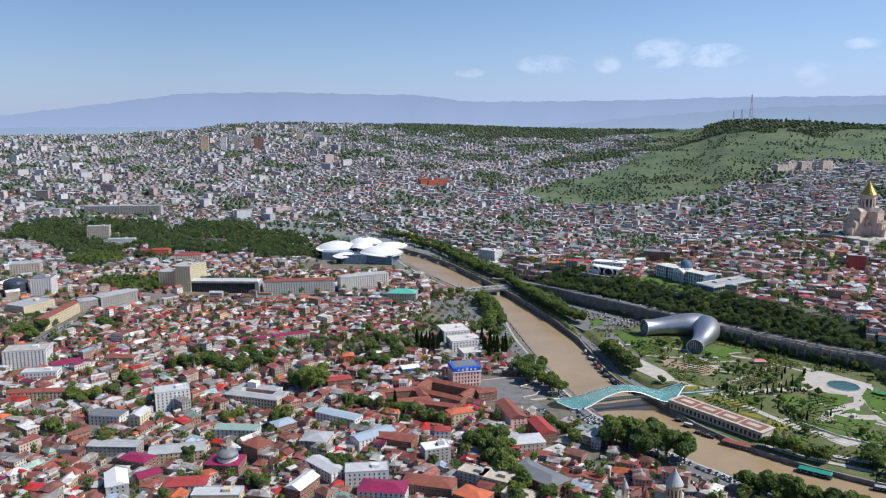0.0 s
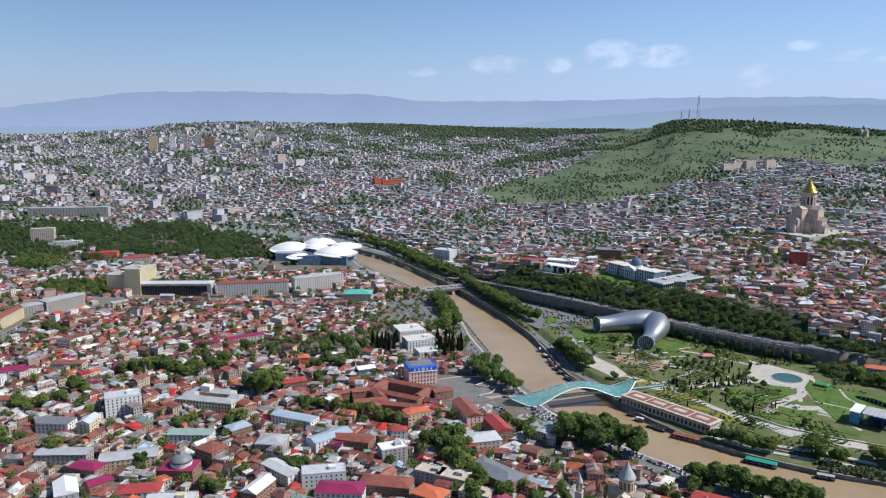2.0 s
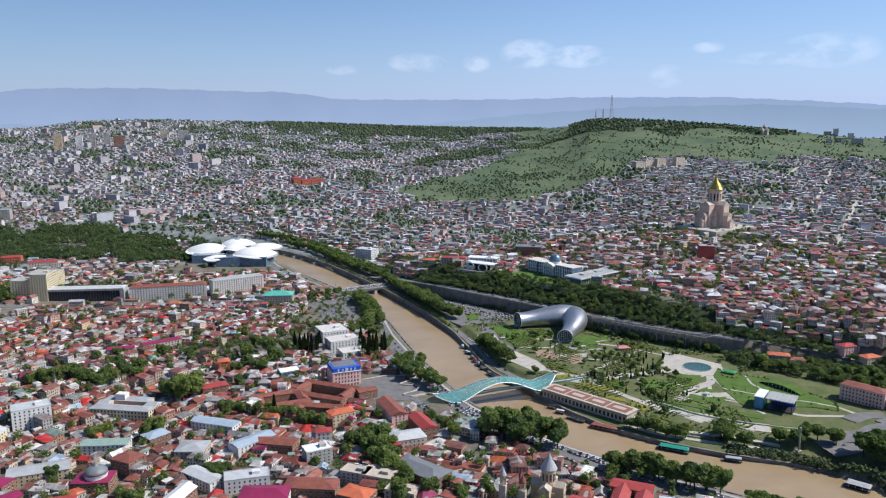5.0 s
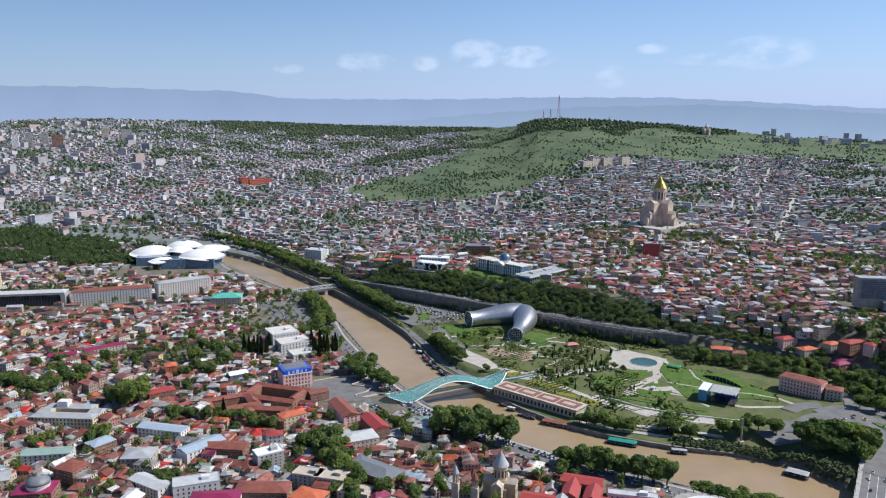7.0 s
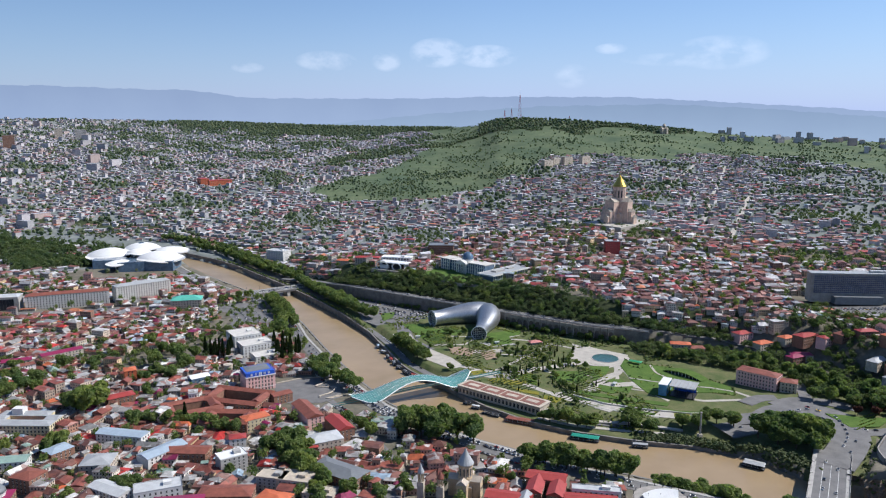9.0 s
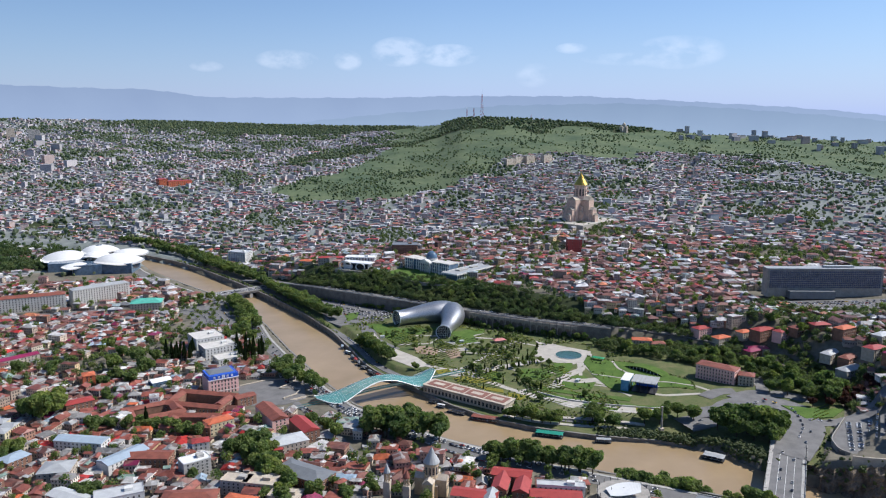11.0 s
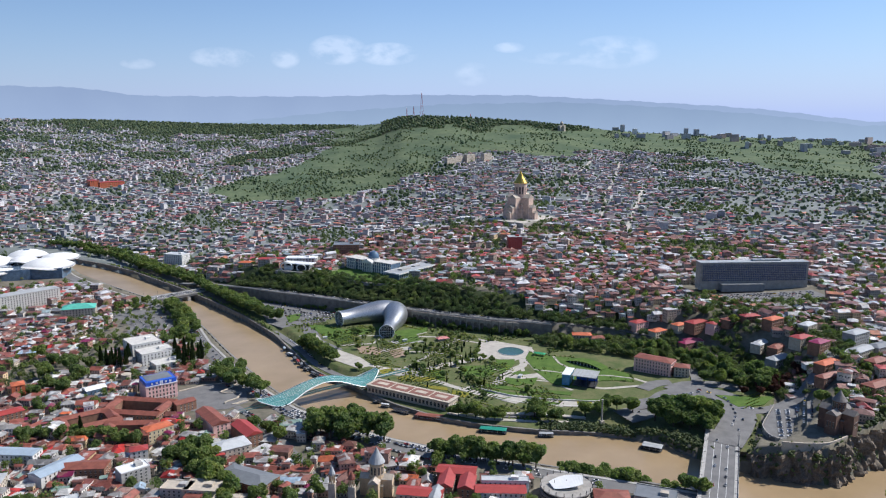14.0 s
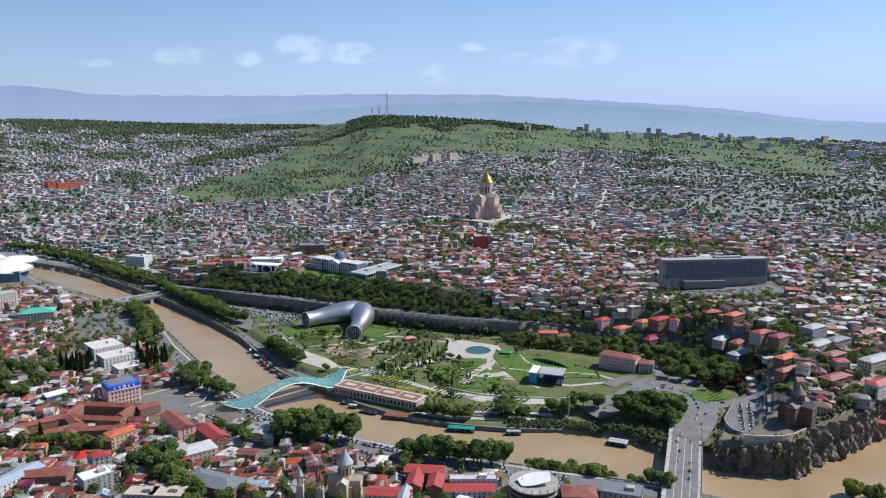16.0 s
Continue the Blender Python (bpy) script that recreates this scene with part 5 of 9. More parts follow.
pink_hotel()
block("white_office", 22, 930, 16, 34, 34, 5, m_whitewall, m_palestone, "stepped white office building with a flat roof", "office building", kind="flat", pitch=4)
block("white_office", 34, 896, 16, 38, 26, 4, m_whitewall, m_palestone, "white middle wing with a roof terrace", "office building", kind="flat", pitch=4)
block("white_office", 44, 868, 16, 30, 22, 2, m_whitewall, m_palestone, "low white front building with terrace", "office building", kind="flat", pitch=4)
t = thing("water_tower", 1, 838, 9, 0, "squat round stone tower", "tower")
part("wall", Build().lathe(0, 0, [(5, -2), (5, 8), (5.4, 8), (5.4, 9)], 18), m_stone, t)
keep(1, 838, 12, 12)


def caravanserai(x, y, ang, sx, sy, label):
    """Brown roofs round a courtyard."""
    t = thing("courtyard_house", x, y, 10, ang, label, "courtyard house")
    keep(x, y, sx, sy, ang, 2)
    for u, v, a, b, r in ((0, -sy / 2 + 5, sx, 10, 0), (0, sy / 2 - 5, sx, 10, 0), (-sx / 2 + 5, 0, sy - 20, 10, 90), (sx / 2 - 5, 0, sy - 20, 10, 90)):
        wing = part("wing", Build().box(u, v, -3, a, b, 12, r), m_brick, t)
        part("roof", Build().gable(u, v, 9, a, b, 2.4, r, 0), m_rust, wing, "rusty brown tin roof")
    windows_on(t, sx, sy, 2, 4, 4, (1.3, 2), (0, 1, 3), 1.0)


caravanserai(8, 733, -32, 62, 42, "brown-roofed old inn round a courtyard")
caravanserai(-35, 716, 12, 52, 40, "rust-roofed old inn beside the square")
caravanserai(-2, 680, -20, 46, 34, "low rust-roofed courtyard house")


# ---- streets, bridges, squares ----
EMBANK = [(400, 372), (330, 440), (262, 506), (228, 545), (198, 582), (172, 622), (141, 680), (124, 742), (106, 838), (92, 940), (88, 1020), (68, 1130), (30, 1205), (-20, 1300), (-75, 1440), (-105, 1560)]
ribbon("road", EMBANK, 15, m_asphalt, "grey embankment road along the old town", lift=0.2)
ribbon("pavement", [(x + 9.5, y + 4) for x, y in EMBANK], 3, m_concrete, "grey riverside pavement", "pavement", lift=0.34)
UPPER = [(100, 1300), (158, 1246), (209, 1151), (266, 1079), (343, 984), (400, 914), (453, 854), (518, 800), (586, 748), (640, 668)]
ribbon("road", UPPER, 9, m_asphalt, "upper road on top of the retaining wall", z=[14, 18, 25.5, 26.5, 26.5, 26.5, 26.5, 26.5, 23, 17])
wall_along("parapet", [(147, 1242), (200, 1147), (258, 1075), (335, 979), (392, 909), (445, 849), (511, 793)], 0.8, 18, [19, 26.9, 27.6, 27.6, 27.6, 27.6, 27.6], m_concrete, "pale parapet on the retaining wall", "wall")
ribbon("road", [(128, 1245), (170, 1180), (215, 1085), (238, 1010), (232, 960), (226, 900), (240, 850)], 18, m_asphalt, "road between the river trees and the scarp", lift=0.2)
tagged(part("road", Build().prism([(200, 1195), (246, 1101), (283, 1025), (262, 984), (231, 984), (200, 978), (187, 1007), (190, 1070)], 7, 9.22), m_asphalt), "broad grey road fork full of cars", "road", kind="structure")
ribbon("road", [(214, 1092), (240, 1050), (258, 1022)], 26, m_asphalt, "car park in front of the steel tubes", "car park", lift=0.26)
ribbon("road", [(432, 540), (455, 540), (482, 548), (510, 562), (545, 558), (556, 530), (532, 490), (502, 468), (470, 448)], 30, m_asphalt, "wide grey roundabout road by the bridge", lift=0.25, z=[9.7, 10.0, 10.8, 11.8, 12.5, 13.0, 13.2, 13.2, 13.1])
ribbon("road", [(292, 640), (316, 614), (345, 595), (391, 575), (425, 562), (470, 548)], 11, m_asphalt, "low riverside road below the park", z=[4.4, 4.4, 4.4, 4.6, 6.5, 11.5])
ribbon("pavement", [(288, 628), (312, 602), (345, 581), (385, 560)], 5, m_paving, "pale quayside walk", "pavement", z=[4.5, 4.5, 4.5, 4.5])
ribbon("pavement", [(496, 590), (520, 598), (536, 592)], 16, m_asphalt, "grey forecourt of the riverside hotel", "pavement", lift=0.3)
ribbon("road", [(520, 574), (545, 580), (572, 566), (588, 540)], 18, m_asphalt, "grey car park beside the roundabout", lift=0.3)
ribbon("road", [(540, 556), (570, 590), (600, 640), (640, 668)], 12, m_asphalt, "road climbing from the roundabout", lift=0.3)
ribbon("road", [(536, 498), (570, 490), (610, 486), (660, 500), (720, 540)], 14, m_asphalt, "road climbing towards the plateau", lift=0.3)
tagged(part("pavement", Build().prism([(571, 486), (612, 488), (607, 461), (572, 432), (548, 422), (516, 424), (510, 436), (522, 455)], 6, 17.5), m_asphalt), "grey car park terrace beside the cliff church", "car park", kind="structure")
tagged(part("pavement", Build().prism([(560, 440), (590, 466), (606, 470), (604, 446), (580, 418), (556, 384), (520, 386), (524, 406), (540, 424)], 8, 26.0), m_asphalt), "grey upper car park terrace beside the cliff church", "car park", kind="structure")
wall_along("terrace_wall", [(571, 487), (522, 456), (510, 436), (516, 423)], 0.8, 8, 18.4, m_greystone, "grey stone wall round the car park", "wall")
ribbon("road", [(468, 548), (495, 545), (540, 548)], 44, m_asphalt, "wide grey roundabout", lift=0.34)
ribbon("road", [(-700, 1065), (-600, 1080), (-500, 1150), (-440, 1160), (-300, 1160), (-150, 1170), (-60, 1190), (20, 1205)], 20, m_asphalt, "grey avenue through the town", lift=0.25)
keep(-550, 1110, 170, 22, 30)
keep(-250, 1163, 420, 20, 2)
ribbon("road", [(-486, 860), (-492, 940), (-488, 1000), (-472, 1052), (-438, 1098), (-415, 1140)], 16, m_asphalt, "street lined with parked cars", lift=0.25)
keep(-490, 945, 170, 18, 90)
keep(-443, 1095, 110, 18, 54)
ribbon("road", [(98, 715), (110, 670), (122, 620), (128, 570), (133, 530)], 7, m_asphalt, "narrow old-town street", lift=0.25)
for kx, ky in ((98, 706), (110, 670), (121, 625), (127, 585), (131, 550)):
    keep(kx, ky, 9, 44, 14, 1)
ribbon("road", [(-345, 830), (-332, 740), (-318, 680), (-300, 620), (-270, 560)], 7, m_asphalt, "narrow old-town street", lift=0.25)
for kx, ky, ka in ((-340, 790, 8), (-325, 710, 10), (-309, 650, 15), (-285, 590, 25)):
    keep(kx, ky, 9, 75, ka, 0)
ribbon("pavement", [(30, 1010), (40, 1060), (30, 1120), (-10, 1150)], 56, m_asphalt, "car park between the trees", "car park", lift=0.22)
keep(30, 1080, 80, 150, 0)
keep(460, 480, 150, 120, 0)
keep(560, 452, 110, 66, 35)
keep(535, 415, 70, 60, 20)
ribbon("road", [(738, 730), (800, 705), (866, 680)], 46, m_asphalt, "car park in front of the slab block", "car park", lift=0.3)
keep(802, 704, 140, 46, -21)


def road_bridge(name, a, b, width, z, label, piers):
    a, b = Vector((*a, z)), Vector((*b, z))
    length, ang = (b - a).length, math.degrees(math.atan2(b.y - a.y, b.x - a.x))
    mid = (a + b) / 2
    t = thing(name, mid.x, mid.y, 0, ang, label, "bridge")
    keep(mid.x, mid.y, length, width, ang)
    part("deck", Build().box(0, 0, z - 1.6, length, width, 1.6), m_asphalt, t, "asphalt roadway")
    for s in (-1, 1):
        part("footway", Build().box(0, s * (width / 2 - 1.6), z, length, 3.2, 0.25), m_concrete, t)
        part("parapet", Build().box(0, s * (width / 2 - 0.15), z + 0.25, length, 0.3, 1.0), m_concrete, t)
        part("girder", Build().box(0, s * (width / 2 - 1.2), z - 3.4, length, 1.0, 1.85), m_concrete, t)
        for i in range(int(length / 22)):
            lamp = part("lamp_post", Build().bar((-length / 2 + 11 + 22 * i, s * (width / 2 - 0.6), z), (-length / 2 + 11 + 22 * i, s * (width / 2 - 0.6), z + 9), 0.12, 5), m_dark, t)
            part("lamp_arm", Build().box(-length / 2 + 11 + 22 * i, s * (width / 2 - 1.6), z + 8.9, 0.2, 2.2, 0.15), m_dark, lamp)
    for u in piers:
        part("pier", Build().box(u, 0, -4, 5, width - 3, z + 1.2), m_concrete, t)
    for i in range(3):
        part("lane_line", Build().box(0, (i - 1) * width / 5, z + 0.004, length, 0.25, 0.012), m_white, t)


road_bridge("road_bridge", (352, 336), (490, 470), 29, 12.8, "wide concrete road bridge over the brown river", (-45, 0, 40))
road_bridge("road_bridge", (10, 1203), (150, 1252), 25, 11, "flat concrete road bridge with traffic", (-20, 22))

# the retaining wall's blind arches
ARCHES = thing("retaining_wall", 0, 0, 0, 0, "dark retaining wall with a row of tall arches", "wall", kind="structure")


m_arch = plain("worn_arch_stone", (0.3, 0.27, 0.235), 0.9, 0, 0.25, 6, 1.0)


def arches():
    p, n = strip([(376, 928), (394, 905), (447, 845), (475, 820)], 9.0)
    arch = Build()
    arch.box(-4.0, 0, 0, 1.1, 1.4, 17.5)
    prof = []
    for i in range(9):
        a = math.pi * i / 8
        prof.append((-3.4 * math.cos(a), 10 + 3.6 * math.sin(a)))
    for (u0, v0), (u1, v1) in zip(prof, prof[1:]):
        arch.add([(u0, -0.7, v0), (u1, -0.7, v1), (u1, -0.7, 17.5), (u0, -0.7, 17.5), (u0, 0.7, v0), (u1, 0.7, v1), (u1, 0.7, 17.5), (u0, 0.7, 17.5)], [(0, 1, 2, 3), (1, 0, 4, 5), (7, 6, 5, 4), (3, 2, 6, 7)])
    me = arch.mesh("arch", m_arch)
    for q, m in zip(p, n):
        ang = math.degrees(math.atan2(m[1], m[0])) - 90
        part("arch", me, None, ARCHES, at=pose(q[0] - m[0] * 3.4, q[1] - m[1] * 3.4, 8.6, 0, 0, ang))


arches()
wall_along("scarp_wall", [(147, 1240), (200, 1145), (258, 1073), (335, 977), (392, 907), (445, 847), (511, 791)], 1.2, 5, [18, 26, 26.4, 26.4, 26.4, 26.4, 26.4], m_cliff_wall, "dark stone face of the scarp", "wall")

# the sunk square by the footbridge
sq = thing("square", 80, 752, 10, 0, "grey paved square with a curving terrace wall", "square", kind="structure")
keep(80, 752, 76, 96, 0, 0)
keep(112, 690, 56, 60, 20, 0)
part("paving", Build().prism([(-32, 30), (-5, 38), (18, 36), (30, 24), (34, 0), (30, -30), (8, -40), (-24, -32), (-34, -4)], -1, 0.25), m_asphalt, sq)
curve = [(20 + 9 * math.sin(a * 1.9) + 3 * math.sin(a * 4), 34 - a * 10, 0.9) for a in np.linspace(0, 6, 26)]
part("terrace_wall", Build().path(curve, 0.8, 6).path([(-30, 28, 0.8), (-5, 36, 0.8), (18, 34, 0.8)], 0.7, 6), m_stone, sq)
for i in range(5):
    part("step", Build().box(26 - i * 1.2, -28, 0.2 + 0.17 * i, 14, 1.2, 0.17, 20), m_stone, sq)

# ---- the park ----
PARK = thing("park_paths", 0, 0, 0, 0, "pale paved paths winding through the park", "path", kind="structure")
for pts, w in (([(250, 800), (260, 780), (281, 757), (297, 732), (314, 689), (334, 648), (371, 625), (406, 590), (468, 572)], 7),
               ([(264, 765), (279, 738), (310, 745), (393, 753), (416, 758)], 10), ([(400, 764), (418, 792), (440, 798)], 22), ([(366, 672), (385, 690), (420, 708), (436, 730)], 9),
               ([(385, 690), (398, 676), (425, 673)], 12), ([(272, 836), (300, 826), (326, 824)], 12), ([(299, 736), (328, 744), (358, 749), (392, 755)], 7), ([(425, 691), (449, 667)], 2.5), ([(432, 733), (431, 709), (421, 667), (428, 619)], 4), ([(361, 672), (388, 683), (402, 704), (423, 712)], 5), ([(262, 752), (300, 760), (350, 800), (395, 830)], 4),
               ([(328, 672), (372, 668), (410, 690), (432, 735)], 4), ([(300, 712), (345, 640), (395, 585)], 4), ([(284, 900), (330, 880), (380, 850), (420, 800)], 4),
               ([(380, 720), (420, 660), (460, 610), (500, 600)], 5), ([(432, 735), (470, 690), (505, 640), (515, 600)], 4),
               ([(246, 870), (290, 860), (310, 880)], 4), ([(310, 882), (345, 870), (372, 880)], 3), ([(335, 760), (355, 720), (362, 690)], 3), ([(300, 820), (340, 800), (372, 770)], 3),
               ([(404, 560), (330, 606), (296, 640)], 5), ([(388, 690), (400, 668), (425, 648)], 3)):
    ribbon("path", pts, w, m_paving, "", parent=PARK, lift=0.12 + 0.01 * w, step=5)


def lawn(pts, label="bright mown lawn in the park", mat=None, lift=0.18):
    b = Build().prism(pts, 8.0, 9 + lift)
    tagged(part("lawn", b, mat or m_lawn), label, "lawn", kind="structure")


lawn([(452, 749), (472, 722), (490, 709), (502, 667), (515, 634), (502, 611), (486, 626), (468, 631), (429, 625), (419, 646), (423, 684), (436, 730)], lift=0.5)
for pts, w in (([(470, 722), (462, 697), (466, 668), (470, 632)], 2.5), ([(424, 691), (449, 668), (466, 668)], 2.2), ([(470, 650), (490, 640), (508, 622)], 2.5)):
    ribbon("path", pts, w, m_paving, "", parent=PARK, z=[9.72, 9.72], step=4)
lawn([(392, 700), (376, 672), (400, 650), (416, 668), (414, 690)])
lawn([(355, 735), (340, 712), (362, 690), (384, 704), (380, 728)])
lawn([(378, 725), (410, 736), (419, 722), (392, 700)])
lawn([(318, 905), (345, 900), (385, 905), (372, 880), (340, 872)])
lawn([(262, 935), (300, 940), (306, 915), (270, 905)])
lawn([(290, 742), (330, 732), (318, 700), (300, 716)], "terrace lawn with yellow-green hedges")
lawn([(335, 668), (372, 636), (420, 596), (452, 580), (440, 572), (390, 590), (345, 640)])
lawn([(548, 540), (575, 522), (600, 512), (572, 500), (545, 506)], "grass triangle with hedges between the roads", None, 4.2)
lawn([(225, 860), (236, 815), (242, 812), (238, 862)])
m_bloom = grass_mat("flower_bed", (0.25, 0.2, 0.03), (0.14, 0.17, 0.03), 5)
lawn([(276, 728), (312, 716), (308, 706), (282, 718)], "yellow flower bed in clipped stripes", m_bloom, 0.34)
lawn([(398, 600), (428, 584), (424, 578), (396, 592)], "yellow flower bed in clipped stripes", m_bloom, 0.34)
for pts in ([(234, 980), (248, 874), (270, 877), (278, 932), (260, 965)], [(283, 917), (325, 930), (322, 918), (286, 902)], [(324, 882), (358, 885), (349, 847), (321, 843)], [(402, 740), (423, 732), (407, 710), (382, 693)],
            [(373, 668), (393, 669), (398, 656), (382, 654)], [(350, 676), (383, 647), (425, 614), (418, 607), (378, 639), (347, 666)], [(214, 996), (218, 1037), (242, 1041), (232, 1013)]):
    lawn(pts, lift=0.42)
for pts in ([(263, 761), (279, 762), (280, 746), (262, 745)], [(272, 730), (289, 732), (304, 705), (283, 711)], [(287, 702), (311, 680), (308, 671), (295, 684)], [(313, 670), (328, 655), (315, 647), (306, 657)]):
    lawn(pts, "yellow-green clipped flower bed", m_bloom, 0.4)
m_earth = plain("bare_earth", (0.3, 0.22, 0.15), 0.9, 0, 0.25, 5, 0.8)
lawn([(266, 855), (282, 853), (293, 835), (282, 812), (263, 828)], "bare earth bed in the park", m_earth, 0.3)
lawn([(297, 824), (315, 827), (313, 800), (294, 794)], "bare earth bed in the park", m_earth, 0.3)
lawn([(310, 862), (345, 858), (352, 842), (320, 838)], "grey sanded play yard in the park", m_concrete, 0.3)

# the pale promenade over the riverside road, the terraces below the lawn
for pts, z0, label in (([(212, 930), (235, 927), (234, 876), (258, 813), (262, 779), (244, 777), (227, 816), (223, 862), (211, 905)], 9.3, "pale paved promenade above the river road"),
                       ([(346, 625), (370, 629), (374, 618), (355, 610)], 9.3, "pale paved terrace above the river"), ([(390, 588), (406, 601), (417, 595), (407, 578)], 9.4, "pale paved terrace above the river"),
                       ([(422, 826), (428, 811), (440, 800), (466, 764), (446, 735), (416, 727), (394, 755)], 9.24, "pale paved plaza round the pool")):
    tagged(part("pavement", Build().prism(pts, 2.5, z0), m_paving), label, "pavement", kind="structure")
wall_along("terrace_wall", [(331, 655), (350, 623), (377, 598), (431, 568)], 1.0, 3, [9.6, 9.6, 9.4, 9.6], m_palestone, "pale stone terrace wall below the lawns", "wall")
wall_along("terrace_wall", [(341, 660), (362, 628), (390, 606), (436, 578)], 0.8, 8, 10.6, m_palestone, "low pale stone wall between the terraces", "wall")
ribbon("road", [(180, 1020), (196, 945), (204, 884), (207, 829), (213, 800), (226, 762), (244, 722)], 9, m_asphalt, "narrow grey road on the low quay", z=[8.2, 5.0, 4.3, 4.3, 4.3, 4.3, 4.3])


def grass_roof_pavilion():
    t = thing("grass_roof_pavilion", 489, 681, 9.5, -66, "low glazed pavilion under a curving grass roof", "pavilion")
    us = np.linspace(-1, 1, 17)
    zs = 4.0 * np.cos(us * math.pi / 2) ** 0.8
    roof = Build()
    for (a, za), (b, zb) in zip(zip(us, zs), zip(us[1:], zs[1:])):
        roof.add([(a * 24, -7, za), (b * 24, -7, zb), (b * 24, 7, zb), (a * 24, 7, za), (a * 24, -7, za + 0.6), (b * 24, -7, zb + 0.6), (b * 24, 7, zb + 0.6), (a * 24, 7, za + 0.6)],
                 [(3, 2, 1, 0), (4, 5, 6, 7), (0, 1, 5, 4), (2, 3, 7, 6)])
    part("grass_roof", roof, m_lawn, t, "mown grass roof")
    g = Build()
    for (a, za), (b, zb) in zip(zip(us, zs), zip(us[1:], zs[1:])):
        g.add([(a * 24, -6, -1), (b * 24, -6, -1), (b * 24, -6, zb), (a * 24, -6, za)], [(0, 1, 2, 3)])
    part("glazing", g, m_glass_dark, t)
    for i in range(-4, 5):
        part("mullion", Build().box(i * 4.4, -6.2, -1, 0.4, 0.3, 1 + 4.0 * math.cos(i * 4.4 / 24 * math.pi / 2) ** 0.8), m_steel, t)


grass_roof_pavilion()

# pool and its round terrace
plaza = thing("fountain_pool", 433, 760, 9, 0, "round pool of dark water on a pale terrace", "pool")
part("terrace", Build().lathe(0, 0, [(29, -2), (29, 0.3), (16.5, 0.3), (16.5, -2)], 40), m_paving, plaza)
part("rim", Build().lathe(0, 0, [(16.6, 0.25), (16.6, 0.7), (15.6, 0.7), (15.6, 0.0)], 40), m_concrete, plaza)
part("pool_water", Build().lathe(0, 0, [(15.7, -0.2), (15.7, 0.42)], 40), plain("pool_water", (0.06, 0.13, 0.14), 0.12, 0, 0.2, 3), plaza)


def restaurant():
    t = thing("riverside_terrace", 270, 678, 5, -55, "long stone terrace building with a brown-red patterned roof", "building")
    keep(268, 675, 104, 26, -55, 0)
    part("wall", Build().box(0, 0, -5, 100, 20, 13), m_stone, t)
    part("roof_slab", Build().box(0, 0, 8, 102, 22, 0.5), m_stone, t)
    me = Build().box(0, 0, 0, 22, 15, 0.25).mesh("roof_panel", plain("brown_paving", (0.22, 0.1, 0.075), 0.8, 0, 0.2, 3, 0.6))
    for i in range(4):
        part("roof_panel", me, None, t, at=pose(-36 + 24 * i, 0, 8.5))
    inner = Build().box(0, 0, 0, 13, 6, 0.12).mesh("roof_inset", m_stone)
    for i in range(4):
        part("roof_inset", inner, None, t, at=pose(-36 + 24 * i, 0, 8.77))
    for i in range(22):
        part("arch_opening", win(2.4, 4.2), None, t, at=pose(-47 + 4.5 * i, -10, 1, 0, 0, 0))


restaurant()


def stage():
    t = thing("stage_house", 447, 633, 9, -45, "boxy event stage with blue sides and a lattice roof", "stage")
    keep(447, 633, 36, 30, -45)
    part("wall", Build().box(-13, 0, -1, 8, 24, 13), plain("blue_glazing", (0.12, 0.3, 0.5), 0.25, 0, 0.2, 3), t, "blue glazed side")
    for u in (-6, 2, 10, 17):
        for v in (-10, 10):
            part("mast", Build().box(u, v, -1, 0.6, 0.6, 12.5), m_dark, t)
    part("roof", Build().box(6, 0, 11.5, 26, 24, 0.8), m_greyroof, t, "grey lattice roof")
    for i in range(7):
        part("rafter", Build().box(-6 + 4 * i, 0, 12.3, 0.5, 24, 0.5), m_concrete, t)
    part("stage_floor", Build().box(6, 0, -1, 24, 20, 2.4), m_dark, t)
    part("backdrop_panel", Build().box(6, 9, 1.4, 22, 0.5, 9), m_blue, t)
    part("white_roof", Build().box(-13, 0, 12, 9, 25, 0.5), m_white, t)


stage()

block("riverside_hotel", 545, 630, -59, 42, 18, 4, m_pink, m_rust, "long pale pink building with brown tin roof", "hotel", pitch=3.2, fh=3.8, sides=(0, 1, 3))
block("riverside_annexe", 563, 606, -45, 16, 15, 3, m_stone, m_rust, "small pavilion with stacked balconies", "building")
t = thing("monument_column", 412, 545, 5, 0, "tall thin stone column beside the river", "column")
part("plinth", Build().box(0, 0, -1, 4, 4, 3), m_stone, t)
part("shaft", Build().lathe(0, 0, [(0.9, 2), (0.7, 22), (1.1, 23)], 12), m_greystone, t)
for sa, sb in (((1657, 2171), (953, 1305)), ((1574, 2219), (1149, 1778)), ((1306, 1602), (856, 1098))):
    mx, my = (sa[0] + sb[0]) / 2, (sa[1] + sb[1]) / 2
    keep(mx, my, math.hypot(sa[0] - sb[0], sa[1] - sb[1]), 7, math.degrees(math.atan2(sa[1] - sb[1], sa[0] - sb[0])), 2)
    ribbon("road", [sb, (mx, my), sa], 9, m_paving, "straight pale street up the hillside", lift=0.6)
ribbon("pavement", [(560, 1376), (637, 1362), (700, 1330), (742, 1318)], 12, m_paving, "pale approach to the cathedral terrace", "pavement", lift=0.5)
tagged(part("pavement", Build().box(752, 1288, land_at(752, 1288) - 8, 120, 92, 9.4, 24).box(740, 1262, land_at(752, 1288) - 8, 60, 24, 6, 24), m_paving), "pale stone terrace below the cathedral", "pavement", kind="structure")
keep(752, 1300, 150, 130, 24, 0)
keep(640, 1360, 170, 24, -15, 0)
t = thing("park_hut", 376, 838, 9, 0, "park hut with a wide pink-red roof", "kiosk")
